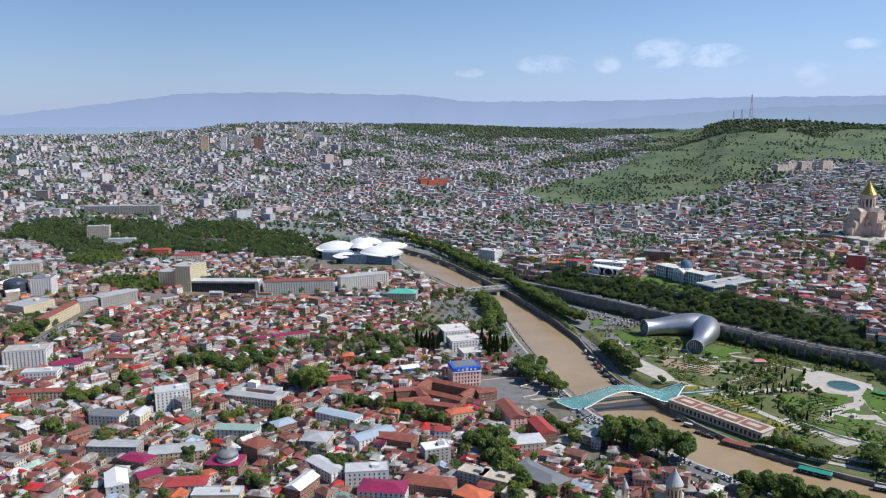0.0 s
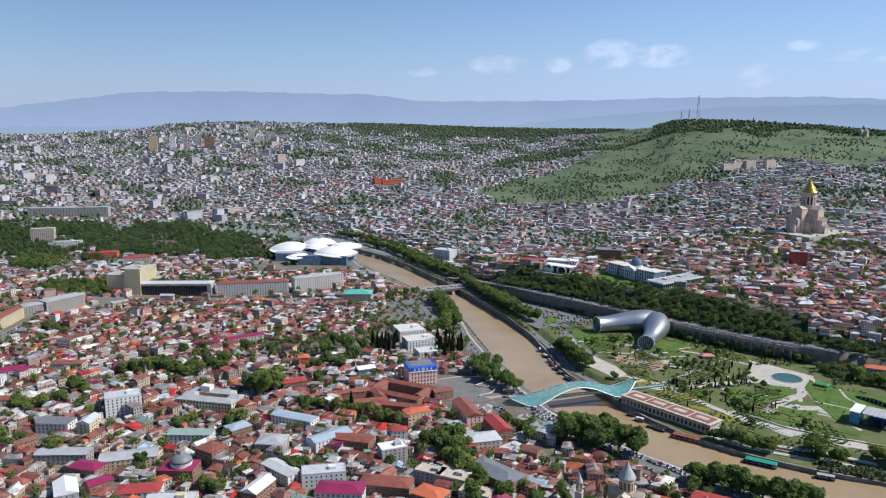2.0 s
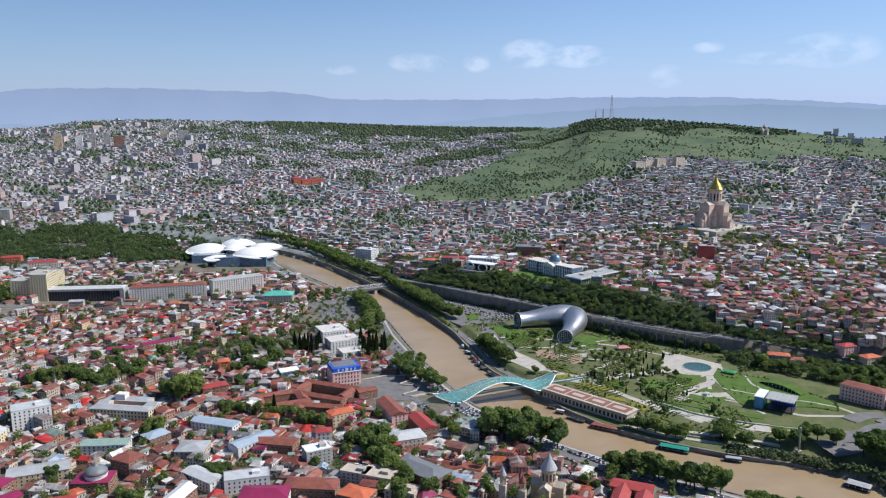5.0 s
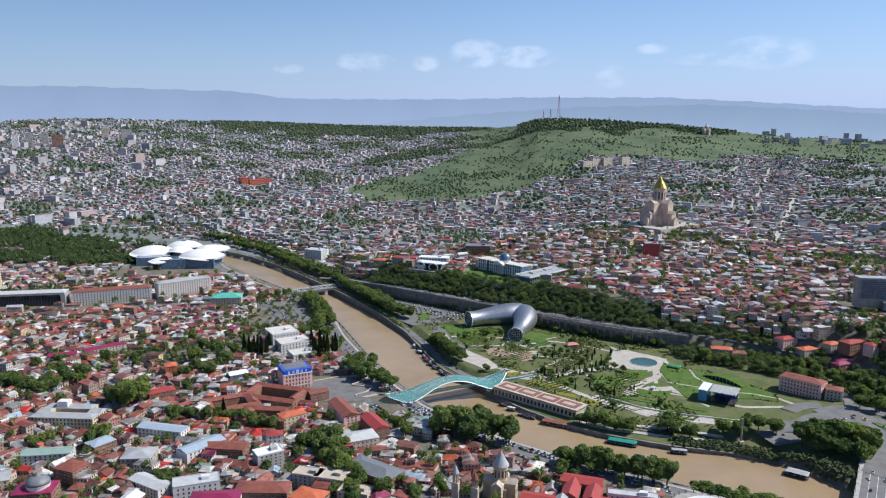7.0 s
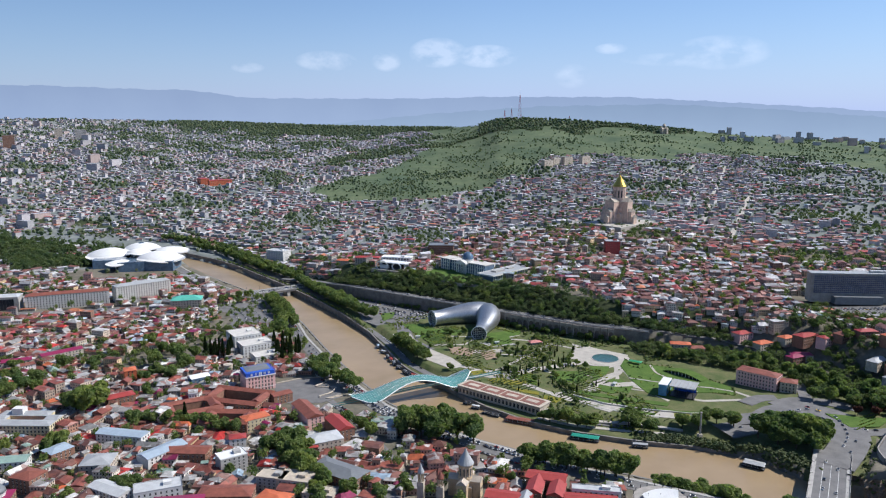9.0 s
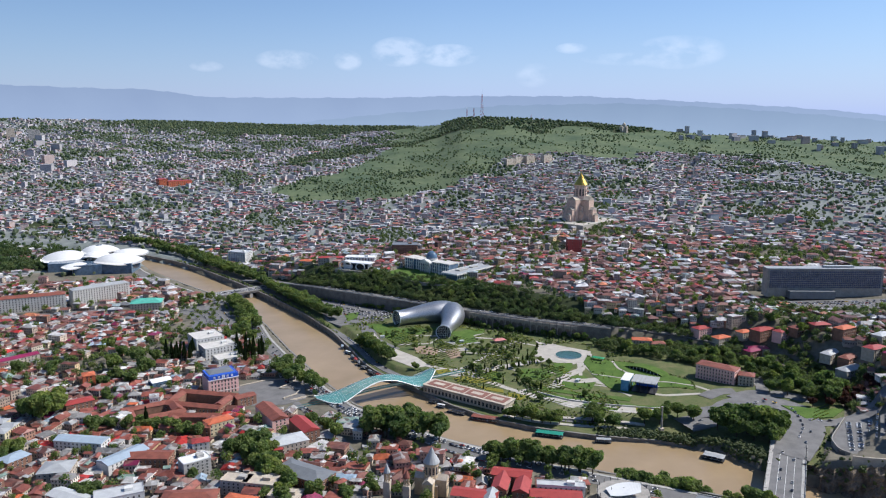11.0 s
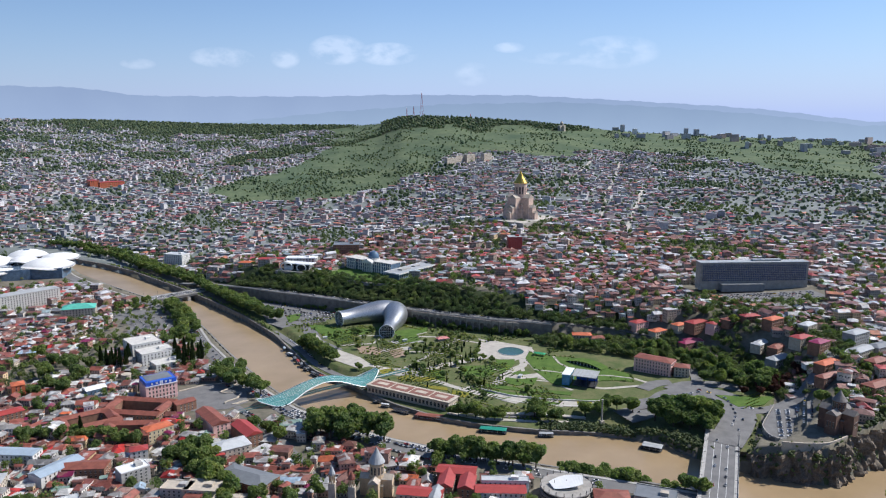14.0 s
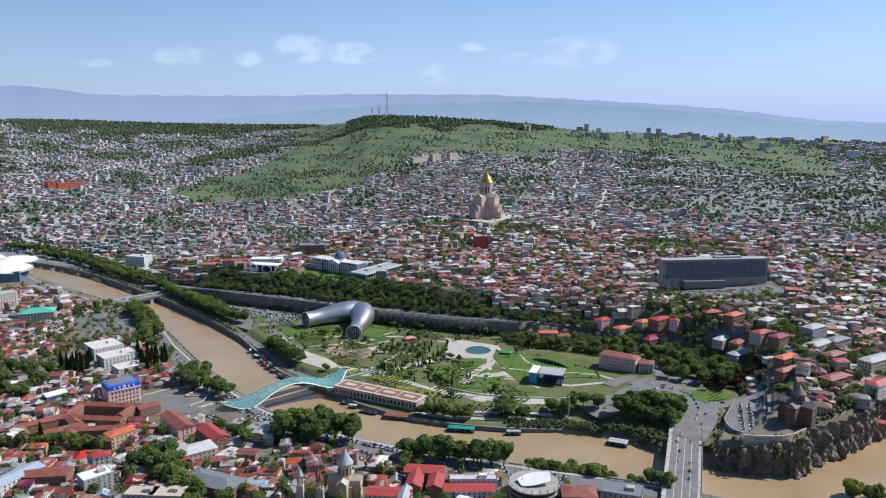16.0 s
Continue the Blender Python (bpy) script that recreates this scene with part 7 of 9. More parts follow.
def round_restaurant():
    x, y = 296, 430
    t = thing("round_building", x, y, 10, -20, "round glass building with a white sail roof", "restaurant")
    keep(x, y, 42, 36, 0)
    part("wall", Build().lathe(0, 0, [(18, -3), (18, 9)], 32), m_glass_dark, t)
    for k in range(3):
        part("gallery", Build().lathe(0, 0, [(18.2, 1.5 + 4 * k), (19.6, 1.5 + 4 * k), (19.6, 2.3 + 4 * k), (18.2, 2.3 + 4 * k)], 32), m_greystone, t)
    part("roof_terrace", Build().lathe(0, 0, [(17.9, 8.9), (17.9, 9.12)], 32), m_darkroof, t)
    for k in range(20):
        a = radians(18 * k)
        part("post", Build().box(19.2 * math.cos(a), 19.2 * math.sin(a), -3, 0.4, 0.4, 16), m_dark, t)
    part("terrace", Build().lathe(0, 0, [(18.4, 9), (18.4, 9.7), (17.6, 9.7), (17.6, 9.3)], 32), m_dark, t)
    sail = Build()
    n = 12
    v = []
    for i in range(n + 1):
        u = i / n * 2 - 1
        v += [(u * 13, 2 + 5 * (1 - u * u), 14.5 + 2 * u), (u * 11, -7 - 2 * (1 - u * u), 12.8 + 1.5 * u)]
    v += [(a, b, c - 0.3) for a, b, c in v]
    m = 2 * (n + 1)
    f = [(2 * i, 2 * i + 1, 2 * i + 3, 2 * i + 2) for i in range(n)]
    sail.add(v, f + [tuple(j + m for j in q[::-1]) for q in f] + [(2 * i, 2 * i + 2, 2 * i + 2 + m, 2 * i + m) for i in range(n)] + [(2 * i + 3, 2 * i + 1, 2 * i + 1 + m, 2 * i + 3 + m) for i in range(n)])
    part("sail_roof", sail, m_white, t, "cream-white sail-shaped roof")
    for u in (-9, 0, 9):
        part("sail_post", Build().box(u, 0, 9.3, 0.3, 0.3, 5.2), m_dark, t)


round_restaurant()
block("theatre", -703, 1275, 20, 46, 34, 6, m_stone, m_greyroof, "stone civic building with a glass drum", "building", pitch=4, kind="flat")
t = thing("glass_drum", -640, 1126, land_at(-640, 1126), 0, "dark round glass hall on a stone base", "building")
part("wall", Build().lathe(0, 0, [(17, -4), (17, 20), (15, 24), (6, 27), (0.5, 27.5)], 28), plain("smoked_glass", (0.05, 0.062, 0.08), 0.2, 0, 0.3, 4, 2.0, 0.5), t)
part("band", Build().lathe(0, 0, [(17.2, 6), (17.6, 6), (17.6, 7), (17.2, 7)], 28), m_greystone, t)
keep(-640, 1126, 36, 36)
block("white_office", -604, 1140, 12, 30, 30, 8, m_whitewall, m_darkroof, "white modern office block beside the glass drum", "office building", pitch=3.4, kind="flat")
block("city_block", -475, 1090, 54, 58, 24, 5, m_greystone, m_greyroof, "ornate pale stone corner building", "building", pitch=3.8, cornice=m_stone)
block("city_block", -513, 993, 90, 98, 16, 4, m_yellowwall, m_rust, "long cream building with a brown roof", "building", pitch=3.8, kind="gable", sides=(0, 1, 2, 3))
block("city_block", -571, 1036, 67, 50, 36, 4, m_yellowwall, m_greyroof, "broad cream building with a flat roof", "building", pitch=3.8, kind="flat", sides=(0, 1, 2, 3))
block("city_block", -502, 1062, 40, 28, 22, 4, m_greystone, m_greyroof, "pale grey house row by the avenue", "building", pitch=3.8, cornice=m_stone)
block("city_block", -640, 1010, 30, 40, 30, 5, m_yellowwall, m_greyroof, "cream stone building with flat roof", "building", pitch=3.8, kind="flat")
block("city_block", -720, 1600, 12, 44, 20, 9, m_stone, m_concrete, "pale ribbed tower block among trees", "apartment block", pitch=3.8, kind="flat")
block("city_block", -660, 1560, 10, 60, 20, 4, m_whitewall, m_greyroof, "low white building among trees", "building", pitch=4, kind="flat")
block("long_block", -800, 1930, 4, 190, 24, 6, m_greystone, m_greyroof, "long grey stone block beyond the garden", "building", pitch=7, sides=(0,), kind="flat")
block("red_house", -560, 1480, 8, 60, 22, 3, m_orange, m_redroof, "orange house with red tin roofs by the garden", "house", pitch=4.5)
block("red_house", -480, 1440, 12, 50, 20, 3, m_stone, m_redroof, "house with bright red tin roofs", "house", pitch=4.5)
block("brick_hotel", 372, 1240, -20, 44, 30, 5, m_brick, m_darkroof, "brick hotel with dark banded storeys", "hotel", pitch=4, kind="flat")
block("red_block", 640, 1120, -20, 24, 22, 6, m_redwall, m_greyroof, "dark red apartment house", "apartment block", pitch=4, kind="flat")
block("white_villa", 285, 1208, -25, 50, 22, 3, m_white, m_white, "white villa with rounded frames on the slope", "villa", pitch=5, kind="flat", size=(3.0, 2.2))


# ---- old houses of the nearer town ----
def old_house(i):
    """One of several house types: body, wing, roofs, chimney, balcony, windows."""
    rnd = random.Random(100 + i)
    w, d = rnd.uniform(10, 18), rnd.uniform(8.5, 12.5)
    floors = rnd.choice([1, 2, 2, 2, 3])
    h = floors * 3.1 + 0.6
    kind = rnd.choice(["gable", "gable", "hip", "hip", "lean", "flat"])
    t = thing("house", 0, 0, 0, 0, "old town house with patched tin roof and wooden balcony", "house", "old town houses")
    wall = part("wall", Build().box(0, 0, -3, w, d, h + 3), m_wall, t)
    rise = d * rnd.uniform(0.14, 0.26)
    if kind in ("gable", "hip"):
        roof = Build().gable(0, 0, h, w, d, rise, 0, 0 if kind == "gable" else min(0.85, d / w))
        if rnd.random() < 0.6:
            cw = rnd.uniform(3.5, 6)
            roof.gable(rnd.uniform(-0.28, 0.28) * w, -d / 4, h - 0.02, d / 2 + 1.2, cw, rise * rnd.uniform(0.7, 1.05), 90, 0, 0.3)
        for k in range(rnd.randrange(3)):
            roof.box(rnd.uniform(-0.35, 0.35) * w, rnd.choice((-1, 1)) * d * 0.22, h + rise * 0.35, 1.6, 1.6, rise * 0.4 + 0.5)
        part("roof", roof, m_roof, t)
        if rnd.random() < 0.4:
            uw, ud, uh = w * rnd.uniform(0.3, 0.5), d * 0.7, rnd.uniform(2.2, 3.2)
            ux = rnd.choice((-1, 1)) * (w - uw) * 0.42
            part("upper_storey", Build().box(ux, 0, h, uw, ud, uh + rise * 0.4), m_wall, t)
            part("upper_roof", Build().gable(ux, 0, h + uh + rise * 0.4, uw, ud, 0.9, 0, 0.4, 0.3), m_roof, t)
    elif kind == "lean":
        a, b = w / 2 + 0.4, d / 2 + 0.4
        part("roof", Build().add([(-a, -b, h), (a, -b, h), (a, b, h + rise), (-a, b, h + rise), (-a, -b, h + 0.25), (a, -b, h + 0.25), (a, b, h + rise + 0.25), (-a, b, h + rise + 0.25)],
                                 [(3, 2, 1, 0), (4, 5, 6, 7), (0, 1, 5, 4), (1, 2, 6, 5), (2, 3, 7, 6), (3, 0, 4, 7)]), m_roof, t)
    else:
        part("roof", Build().box(0, 0, h, w, d, 0.3).box(0, -d / 2 + 0.15, h + 0.3, w, 0.3, 0.7).box(0, d / 2 - 0.15, h + 0.3, w, 0.3, 0.7).box(w * 0.2, 0, h + 0.3, 4, 4, 2.2), m_roof, t)
    if rnd.random() < 0.75:
        ww, wd, wh = rnd.uniform(5, 9), rnd.uniform(5, 8), h * rnd.uniform(0.5, 0.9)
        sx = rnd.choice((-1, 1)) * (w / 2 - ww * 0.2)
        part("annexe", Build().box(sx, -d / 2 - wd / 2 + 0.5, -3, ww, wd, wh + 3), m_wall, t)
        part("annexe_roof", Build().gable(sx, -d / 2 - wd / 2 + 0.5, wh, wd, ww, ww * 0.14, 90, rnd.choice((0, 0.5)), 0.3), m_roof, t)
    if kind != "flat":
        part("chimney", Build().box(w * rnd.uniform(-0.3, 0.3), d * 0.15, h, 0.8, 0.8, rise + 1.6), m_brick, t)
    if rnd.random() < 0.6 and floors > 1:
        bal = part("balcony", Build().box(0, -d / 2 - 0.75, 3.0, w * 0.6, 1.5, 0.18), m_bark, t, "wooden balcony")
        part("railing", Build().box(0, -d / 2 - 1.45, 3.18, w * 0.6, 0.08, 0.95), m_bark, bal)
        for k in (-1, 1):
            part("post", Build().box(k * w * 0.29, -d / 2 - 1.4, 3.0, 0.14, 0.14, 3.0), m_bark, bal)
    windows_on(t, w, d, min(floors, 2), 3.1, 4.4, (1.2, 1.6), (0,))
    return t, w, d


def near_houses():
    x, y = [], []
    rnd = np.random.default_rng(21)
    g = np.arange(-700, 700, 13.2)
    gx, gy = np.meshgrid(g, g)
    gx, gy = gx.ravel() * math.cos(0.45) - gy.ravel() * math.sin(0.45), gx.ravel() * math.sin(0.45) + gy.ravel() * math.cos(0.45)
    gx, gy = gx + rnd.uniform(-3, 3, gx.shape), gy + rnd.uniform(-3, 3, gy.shape)
    dn, _ = near_line(gx, gy, BANK_NEAR)
    r, az = np.hypot(gx, gy), np.degrees(np.arctan2(gx, gy))
    k = (dn > 40) & (r > 430) & (az > -35) & (az < 62) & free(gx, gy, 3.0) & (rnd.random(gx.shape) < 0.86)
    gx, gy, r = gx[k], gy[k], r[k]
    order = np.argsort(r)[:190]
    protos = [old_house(i) for i in range(26)]
    for j, i in enumerate(order):
        p = protos[j % len(protos)][0]
        ang = -28 + 30 * float(bump_noise(gx[i], gy[i], 260, 4.0)) + rnd.choice([0, 90, 180, 270]) + rnd.uniform(-6, 6)
        m = pose(gx[i], gy[i], land_at(gx[i], gy[i]), 0, 0, ang)
        if j < len(protos):
            p.matrix_basis = m
        else:
            copy_thing(p, m)
    return float(r[order[-1]])


NEAR_R = near_houses()


# ---- trees ----
def tree_kinds():
    kinds = []
    for i in range(6):
        rnd = np.random.default_rng(300 + i)
        t = thing("tree", 0, 0, -200, 0, "broad green leafy tree in full spring leaf", "tree", "broadleaf trees")
        h = 13.0
        trunk = Build().bar((0, 0, -1), (0.2, 0.1, h * 0.32), 0.42, 7, 0, 0.3)
        for k in range(5):
            a = k * 1.26 + i
            trunk.bar((0.2, 0.1, h * 0.3), (math.cos(a) * 2.6, math.sin(a) * 2.6, h * (0.5 + 0.05 * k)), 0.2, 5, 0, 0.07)
        part("trunk", trunk, m_bark, t)
        v, q = leaf_crowns(np.zeros(1), np.zeros(1), np.full(1, h * 0.03), np.full(1, 6.6), np.full(1, h * 0.98), 2200, 0.62)
        part("crown", big_mesh("crown", v, q, None, [m_leaf]), None, t)
        kinds.append(t)
    cyp = []
    for i in range(2):
        rnd = np.random.default_rng(400 + i)
        t = thing("cypress", 0, 0, -200, 0, "tall narrow dark green cypress", "tree", "cypresses")
        part("trunk", Build().bar((0, 0, -1), (0, 0, 6), 0.25, 6), m_bark, t)
        n = 420
        zz = rnd.uniform(0.6, 17, n)
        rr = 2.0 * np.clip(np.sin(np.clip(zz / 17, 0.02, 1) ** 0.6 * math.pi), 0.08, 1) * rnd.uniform(0.75, 1.1, n)
        a = rnd.uniform(0, 6.28, n)
        c = np.stack([rr * np.cos(a), rr * np.sin(a), zz], -1)
        s = rnd.uniform(0.4, 0.8, (n, 1))
        tang = np.stack([-np.sin(a), np.cos(a), 0 * a], -1)
        up = np.stack([0.3 * np.cos(a), 0.3 * np.sin(a), np.ones(n)], -1)
        quad = np.stack([c - tang * s, c - up * s * 1.3, c + tang * s, c + up * s * 1.3], 1)
        part("crown", big_mesh("crown", quad.reshape(-1, 3), np.arange(n * 4).reshape(-1, 4), None, [m_leaf_dark]), None, t)
        cyp.append(t)
    cop = []
    for i in range(2):
        t = thing("copper_tree", 0, 0, -200, 0, "broad dark copper-red leafy tree on the slope", "tree", "copper-leaved trees")
        part("trunk", Build().bar((0, 0, -1), (0.1, 0, 5), 0.35, 7, 0, 0.25), m_bark, t)
        v, q = leaf_crowns(np.zeros(1), np.zeros(1), np.full(1, 0.5), np.full(1, 5.6), np.full(1, 11.5), 1400, 0.62)
        part("crown", big_mesh("crown", v, q, None, [m_leaf_copper]), None, t)
        cop.append(t)
    return kinds, cyp, cop


TREES, CYPRESSES, COPPERS = tree_kinds()
FIRST = {}


def plant(kinds, x, y, s, z=None, k=None):
    rnd = random.Random(int(x * 7 + y * 13))
    p = kinds[rnd.randrange(len(kinds)) if k is None else k]
    s = s * (1.4 if kinds is TREES else 1.15)
    z = land_at(x, y) if z is None else z
    m = pose(x, y, z, 0, 0, rnd.uniform(0, 360)) @ Matrix.Diagonal((s * rnd.uniform(0.9, 1.15), s * rnd.uniform(0.9, 1.15), s * rnd.uniform(0.9, 1.1), 1))
    if p.name not in FIRST:
        FIRST[p.name] = True
        p.matrix_basis = m
    else:
        copy_thing(p, m).matrix_basis = m


FAR_ROWS = []


def row_of_trees(pts, step, s, jitter=1.5, kinds=None):
    p, n = strip(pts, step)
    rnd = random.Random(len(p) * 17 + int(p[0][0]))
    for q in p:
        if q[1] > 960:
            FAR_ROWS.append((q[0] + rnd.uniform(-jitter, jitter), q[1] + rnd.uniform(-jitter, jitter), s * rnd.uniform(0.85, 1.25)))
            continue
        plant(kinds or TREES, q[0] + rnd.uniform(-jitter, jitter), q[1] + rnd.uniform(-jitter, jitter), s * rnd.uniform(0.8, 1.2))


# big groups beside the river and in the town
for x, y, s in ((150, 612, 1.55), (163, 604, 1.6), (178, 600, 1.6), (192, 590, 1.5), (204, 578, 1.4), (158, 622, 1.35), (186, 610, 1.4), (172, 588, 1.3),
                (-132, 742, 1.7), (-124, 752, 1.6), (-142, 752, 1.5), (-128, 760, 1.4), (-214, 802, 1.2), (-222, 795, 1.1), (-258, 823, 1.15), (-268, 815, 1.2), (-280, 810, 1.1), (-292, 806, 1.0), (-248, 815, 1.0),
                (-236, 806, 1.0), (-318, 752, 0.9), (-326, 760, 0.9), (-310, 745, 0.8), (-91, 961, 1.0),
                (-68, 701, 0.95), (-57, 697, 0.9), (-46, 694, 1.0), (-36, 688, 0.85), (-27, 680, 0.9), (-18, 673, 0.95), (-8, 664, 0.9), (2, 657, 0.8), (-78, 705, 0.9), (-88, 708, 0.85),
                (29, 604, 1.0), (38, 607, 1.1), (46, 612, 1.2), (55, 609, 1.15), (42, 595, 1.1), (50, 588, 1.1), (60, 598, 1.0), (47, 572, 1.1), (54, 555, 1.15), (58, 570, 1.0), (62, 545, 1.0), (66, 532, 1.0), (60, 520, 0.9),
                (96, 794, 1.2), (104, 800, 1.15), (118, 808, 1.0), (122, 752, 1.15), (126, 738, 1.0), (100, 772, 1.0), (108, 782, 1.1), (113, 768, 0.9), (104, 812, 1.0),
                (455, 520, 1.3), (464, 512, 1.4), (474, 503, 1.45), (484, 494, 1.4), (492, 486, 1.3), (470, 520, 1.35), (480, 512, 1.4), (490, 503, 1.35), (498, 494, 1.2), (461, 502, 1.2), (470, 490, 1.2), (478, 480, 1.1),
                (438, 556, 0.9), (448, 545, 1.0), (428, 560, 0.9), (405, 562, 0.9), (361, 584, 1.05), (374, 567, 0.85), (364, 578, 0.9), (418, 556, 0.8),
                (295, 617, 0.85), (301, 612, 0.8), (308, 606, 0.9), (315, 598, 0.9), (322, 594, 0.85), (329, 590, 0.8), (290, 622, 0.7)):
    plant(TREES, x, y, s)
row_of_trees([(236, 532), (256, 516), (276, 500), (292, 486)], 8, 1.0)
row_of_trees([(246, 524), (270, 508), (300, 480)], 10, 1.05)
row_of_trees([(322, 474), (330, 466), (338, 458)], 6, 1.05)
row_of_trees([(346, 452), (356, 442), (362, 434)], 5, 1.0)
row_of_trees([(368, 426), (380, 414), (388, 404), (396, 392)], 7, 0.85)
row_of_trees([(74, 1150), (82, 1100), (88, 1050), (92, 1000)], 9, 1.05)
row_of_trees([(66, 1140), (74, 1090), (80, 1040)], 11, 1.05)
row_of_trees([(136, 1236), (150, 1170), (166, 1112), (178, 1070), (196, 1020)], 8, 1.0)
row_of_trees([(144, 1226), (160, 1160), (176, 1108), (188, 1062), (204, 1012)], 9, 1.0)
row_of_trees([(152, 1210), (170, 1150), (186, 1100)], 11, 0.95)
row_of_trees([(208, 900), (214, 880), (218, 855), (220, 830), (224, 812)], 7, 0.85)
row_of_trees([(212, 878), (216, 850), (219, 826)], 9, 0.8)
row_of_trees([(140, 1232), (124, 1292), (98, 1350), (62, 1430), (32, 1520), (0, 1610), (-50, 1680)], 10, 1.05)
row_of_trees([(132, 1300), (110, 1350), (78, 1430), (46, 1530), (14, 1620), (-40, 1700), (-120, 1770)], 12, 1.1)
row_of_trees([(36, 1180), (20, 1170), (0, 1165)], 10, 0.9)
for x, y in ((-18, 898), (-12, 893), (-8, 899), (-4, 886), (2, 880), (4, 896), (6, 905), (-14, 884), (56, 890), (60, 880), (64, 872), (70, 880), (75, 886), (66, 866), (80, 872), (67, 900), (72, 862), (84, 880), (58, 868), (62, 856), (-40, 690), (-24, 905)):
    plant(CYPRESSES, x, y, random.Random(x * y).uniform(0.95, 1.35))
row_of_trees([(63, 975), (68, 960), (74, 1000), (80, 1020)], 7, 1.2)


rows = np.array(FAR_ROWS)
leafy_trees("riverside_rows", rows[:, 0], rows[:, 1], rows[:, 2] * 7.6, rows[:, 2] * 16, m_leaf_stuff, "dense rows of green trees along the river", 420, leaf=0.8)


for x, y, s in (
              (-340, 631, 1), (-326, 617, 0.8), (-282, 604, 0.75), (-285, 622, 0.7), (-205, 587, 0.7), (-203, 595, 0.6), (-144, 669, 1), (-150, 659, 0.8),
              (-187, 671, 0.8), (-196, 665, 0.7), (-203, 821, 1.1), (-196, 845, 1), (-443, 971, 0.9), (-428, 961, 0.8), (-518, 917, 1.1), (-508, 944, 1.1),
              (-517, 883, 1), (-497, 897, 1), (-357, 708, 0.9), (-344, 703, 0.8), (-337, 707, 1), (-326, 726, 0.9), (-286, 696, 0.6), (115, 633, 0.8),
              (119, 617, 0.8), (-85, 581, 0.7), (-73, 574, 0.75), (-138, 591, 0.6), (-133, 537, 0.9), (-145, 543, 0.8), (-57, 900, 1.1),
              (-80, 880, 1), (-85, 818, 0.9), (-45, 855, 1.1), (-74, 931, 0.9), (-60, 828, 0.9), (-36, 893, 0.9), (-73, 836, 1), (-27, 951, 0.6),
              (54, 888, 0.6), (-450, 767, 0.5), (-240, 641, 0.5), (-321, 631, 0.7), (-383, 655, 0.6), (-185, 949, 0.7), (-231, 869, 0.8), (-250, 887, 0.9),
              (51, 954, 0.9), (67, 979, 1), (78, 1023, 1), (79, 940, 0.9), (-4, 576, 0.7), (-28, 664, 0.6), (-79, 568, 0.7), (91, 632, 0.6),
              (104, 653, 0.7), (-120, 570, 0.6), (59, 508, 0.9), (81, 511, 0.9), (105, 506, 0.8), (123, 506, 0.8), (-218, 860, 0.9), (-222, 805, 1),
              (-191, 821, 0.8), (-143, 885, 0.9), (-179, 894, 0.9), (-227, 901, 0.9), (-29, 770, 0.5), (-80, 782, 0.6), (-70, 796, 0.6), (526, 329, 1),
              (535, 318, 1), (208, 502, 0.5), (231, 522, 0.6), (572, 670, 0.8), (606, 689, 0.8), (627, 642, 0.8), (678, 650, 0.8), (664, 664, 0.9),
              (704, 658, 0.8), (669, 690, 0.8), (674, 468, 0.7), (652, 464, 0.7), (706, 513, 0.6),
              ):
    plant(TREES, x, y, s)


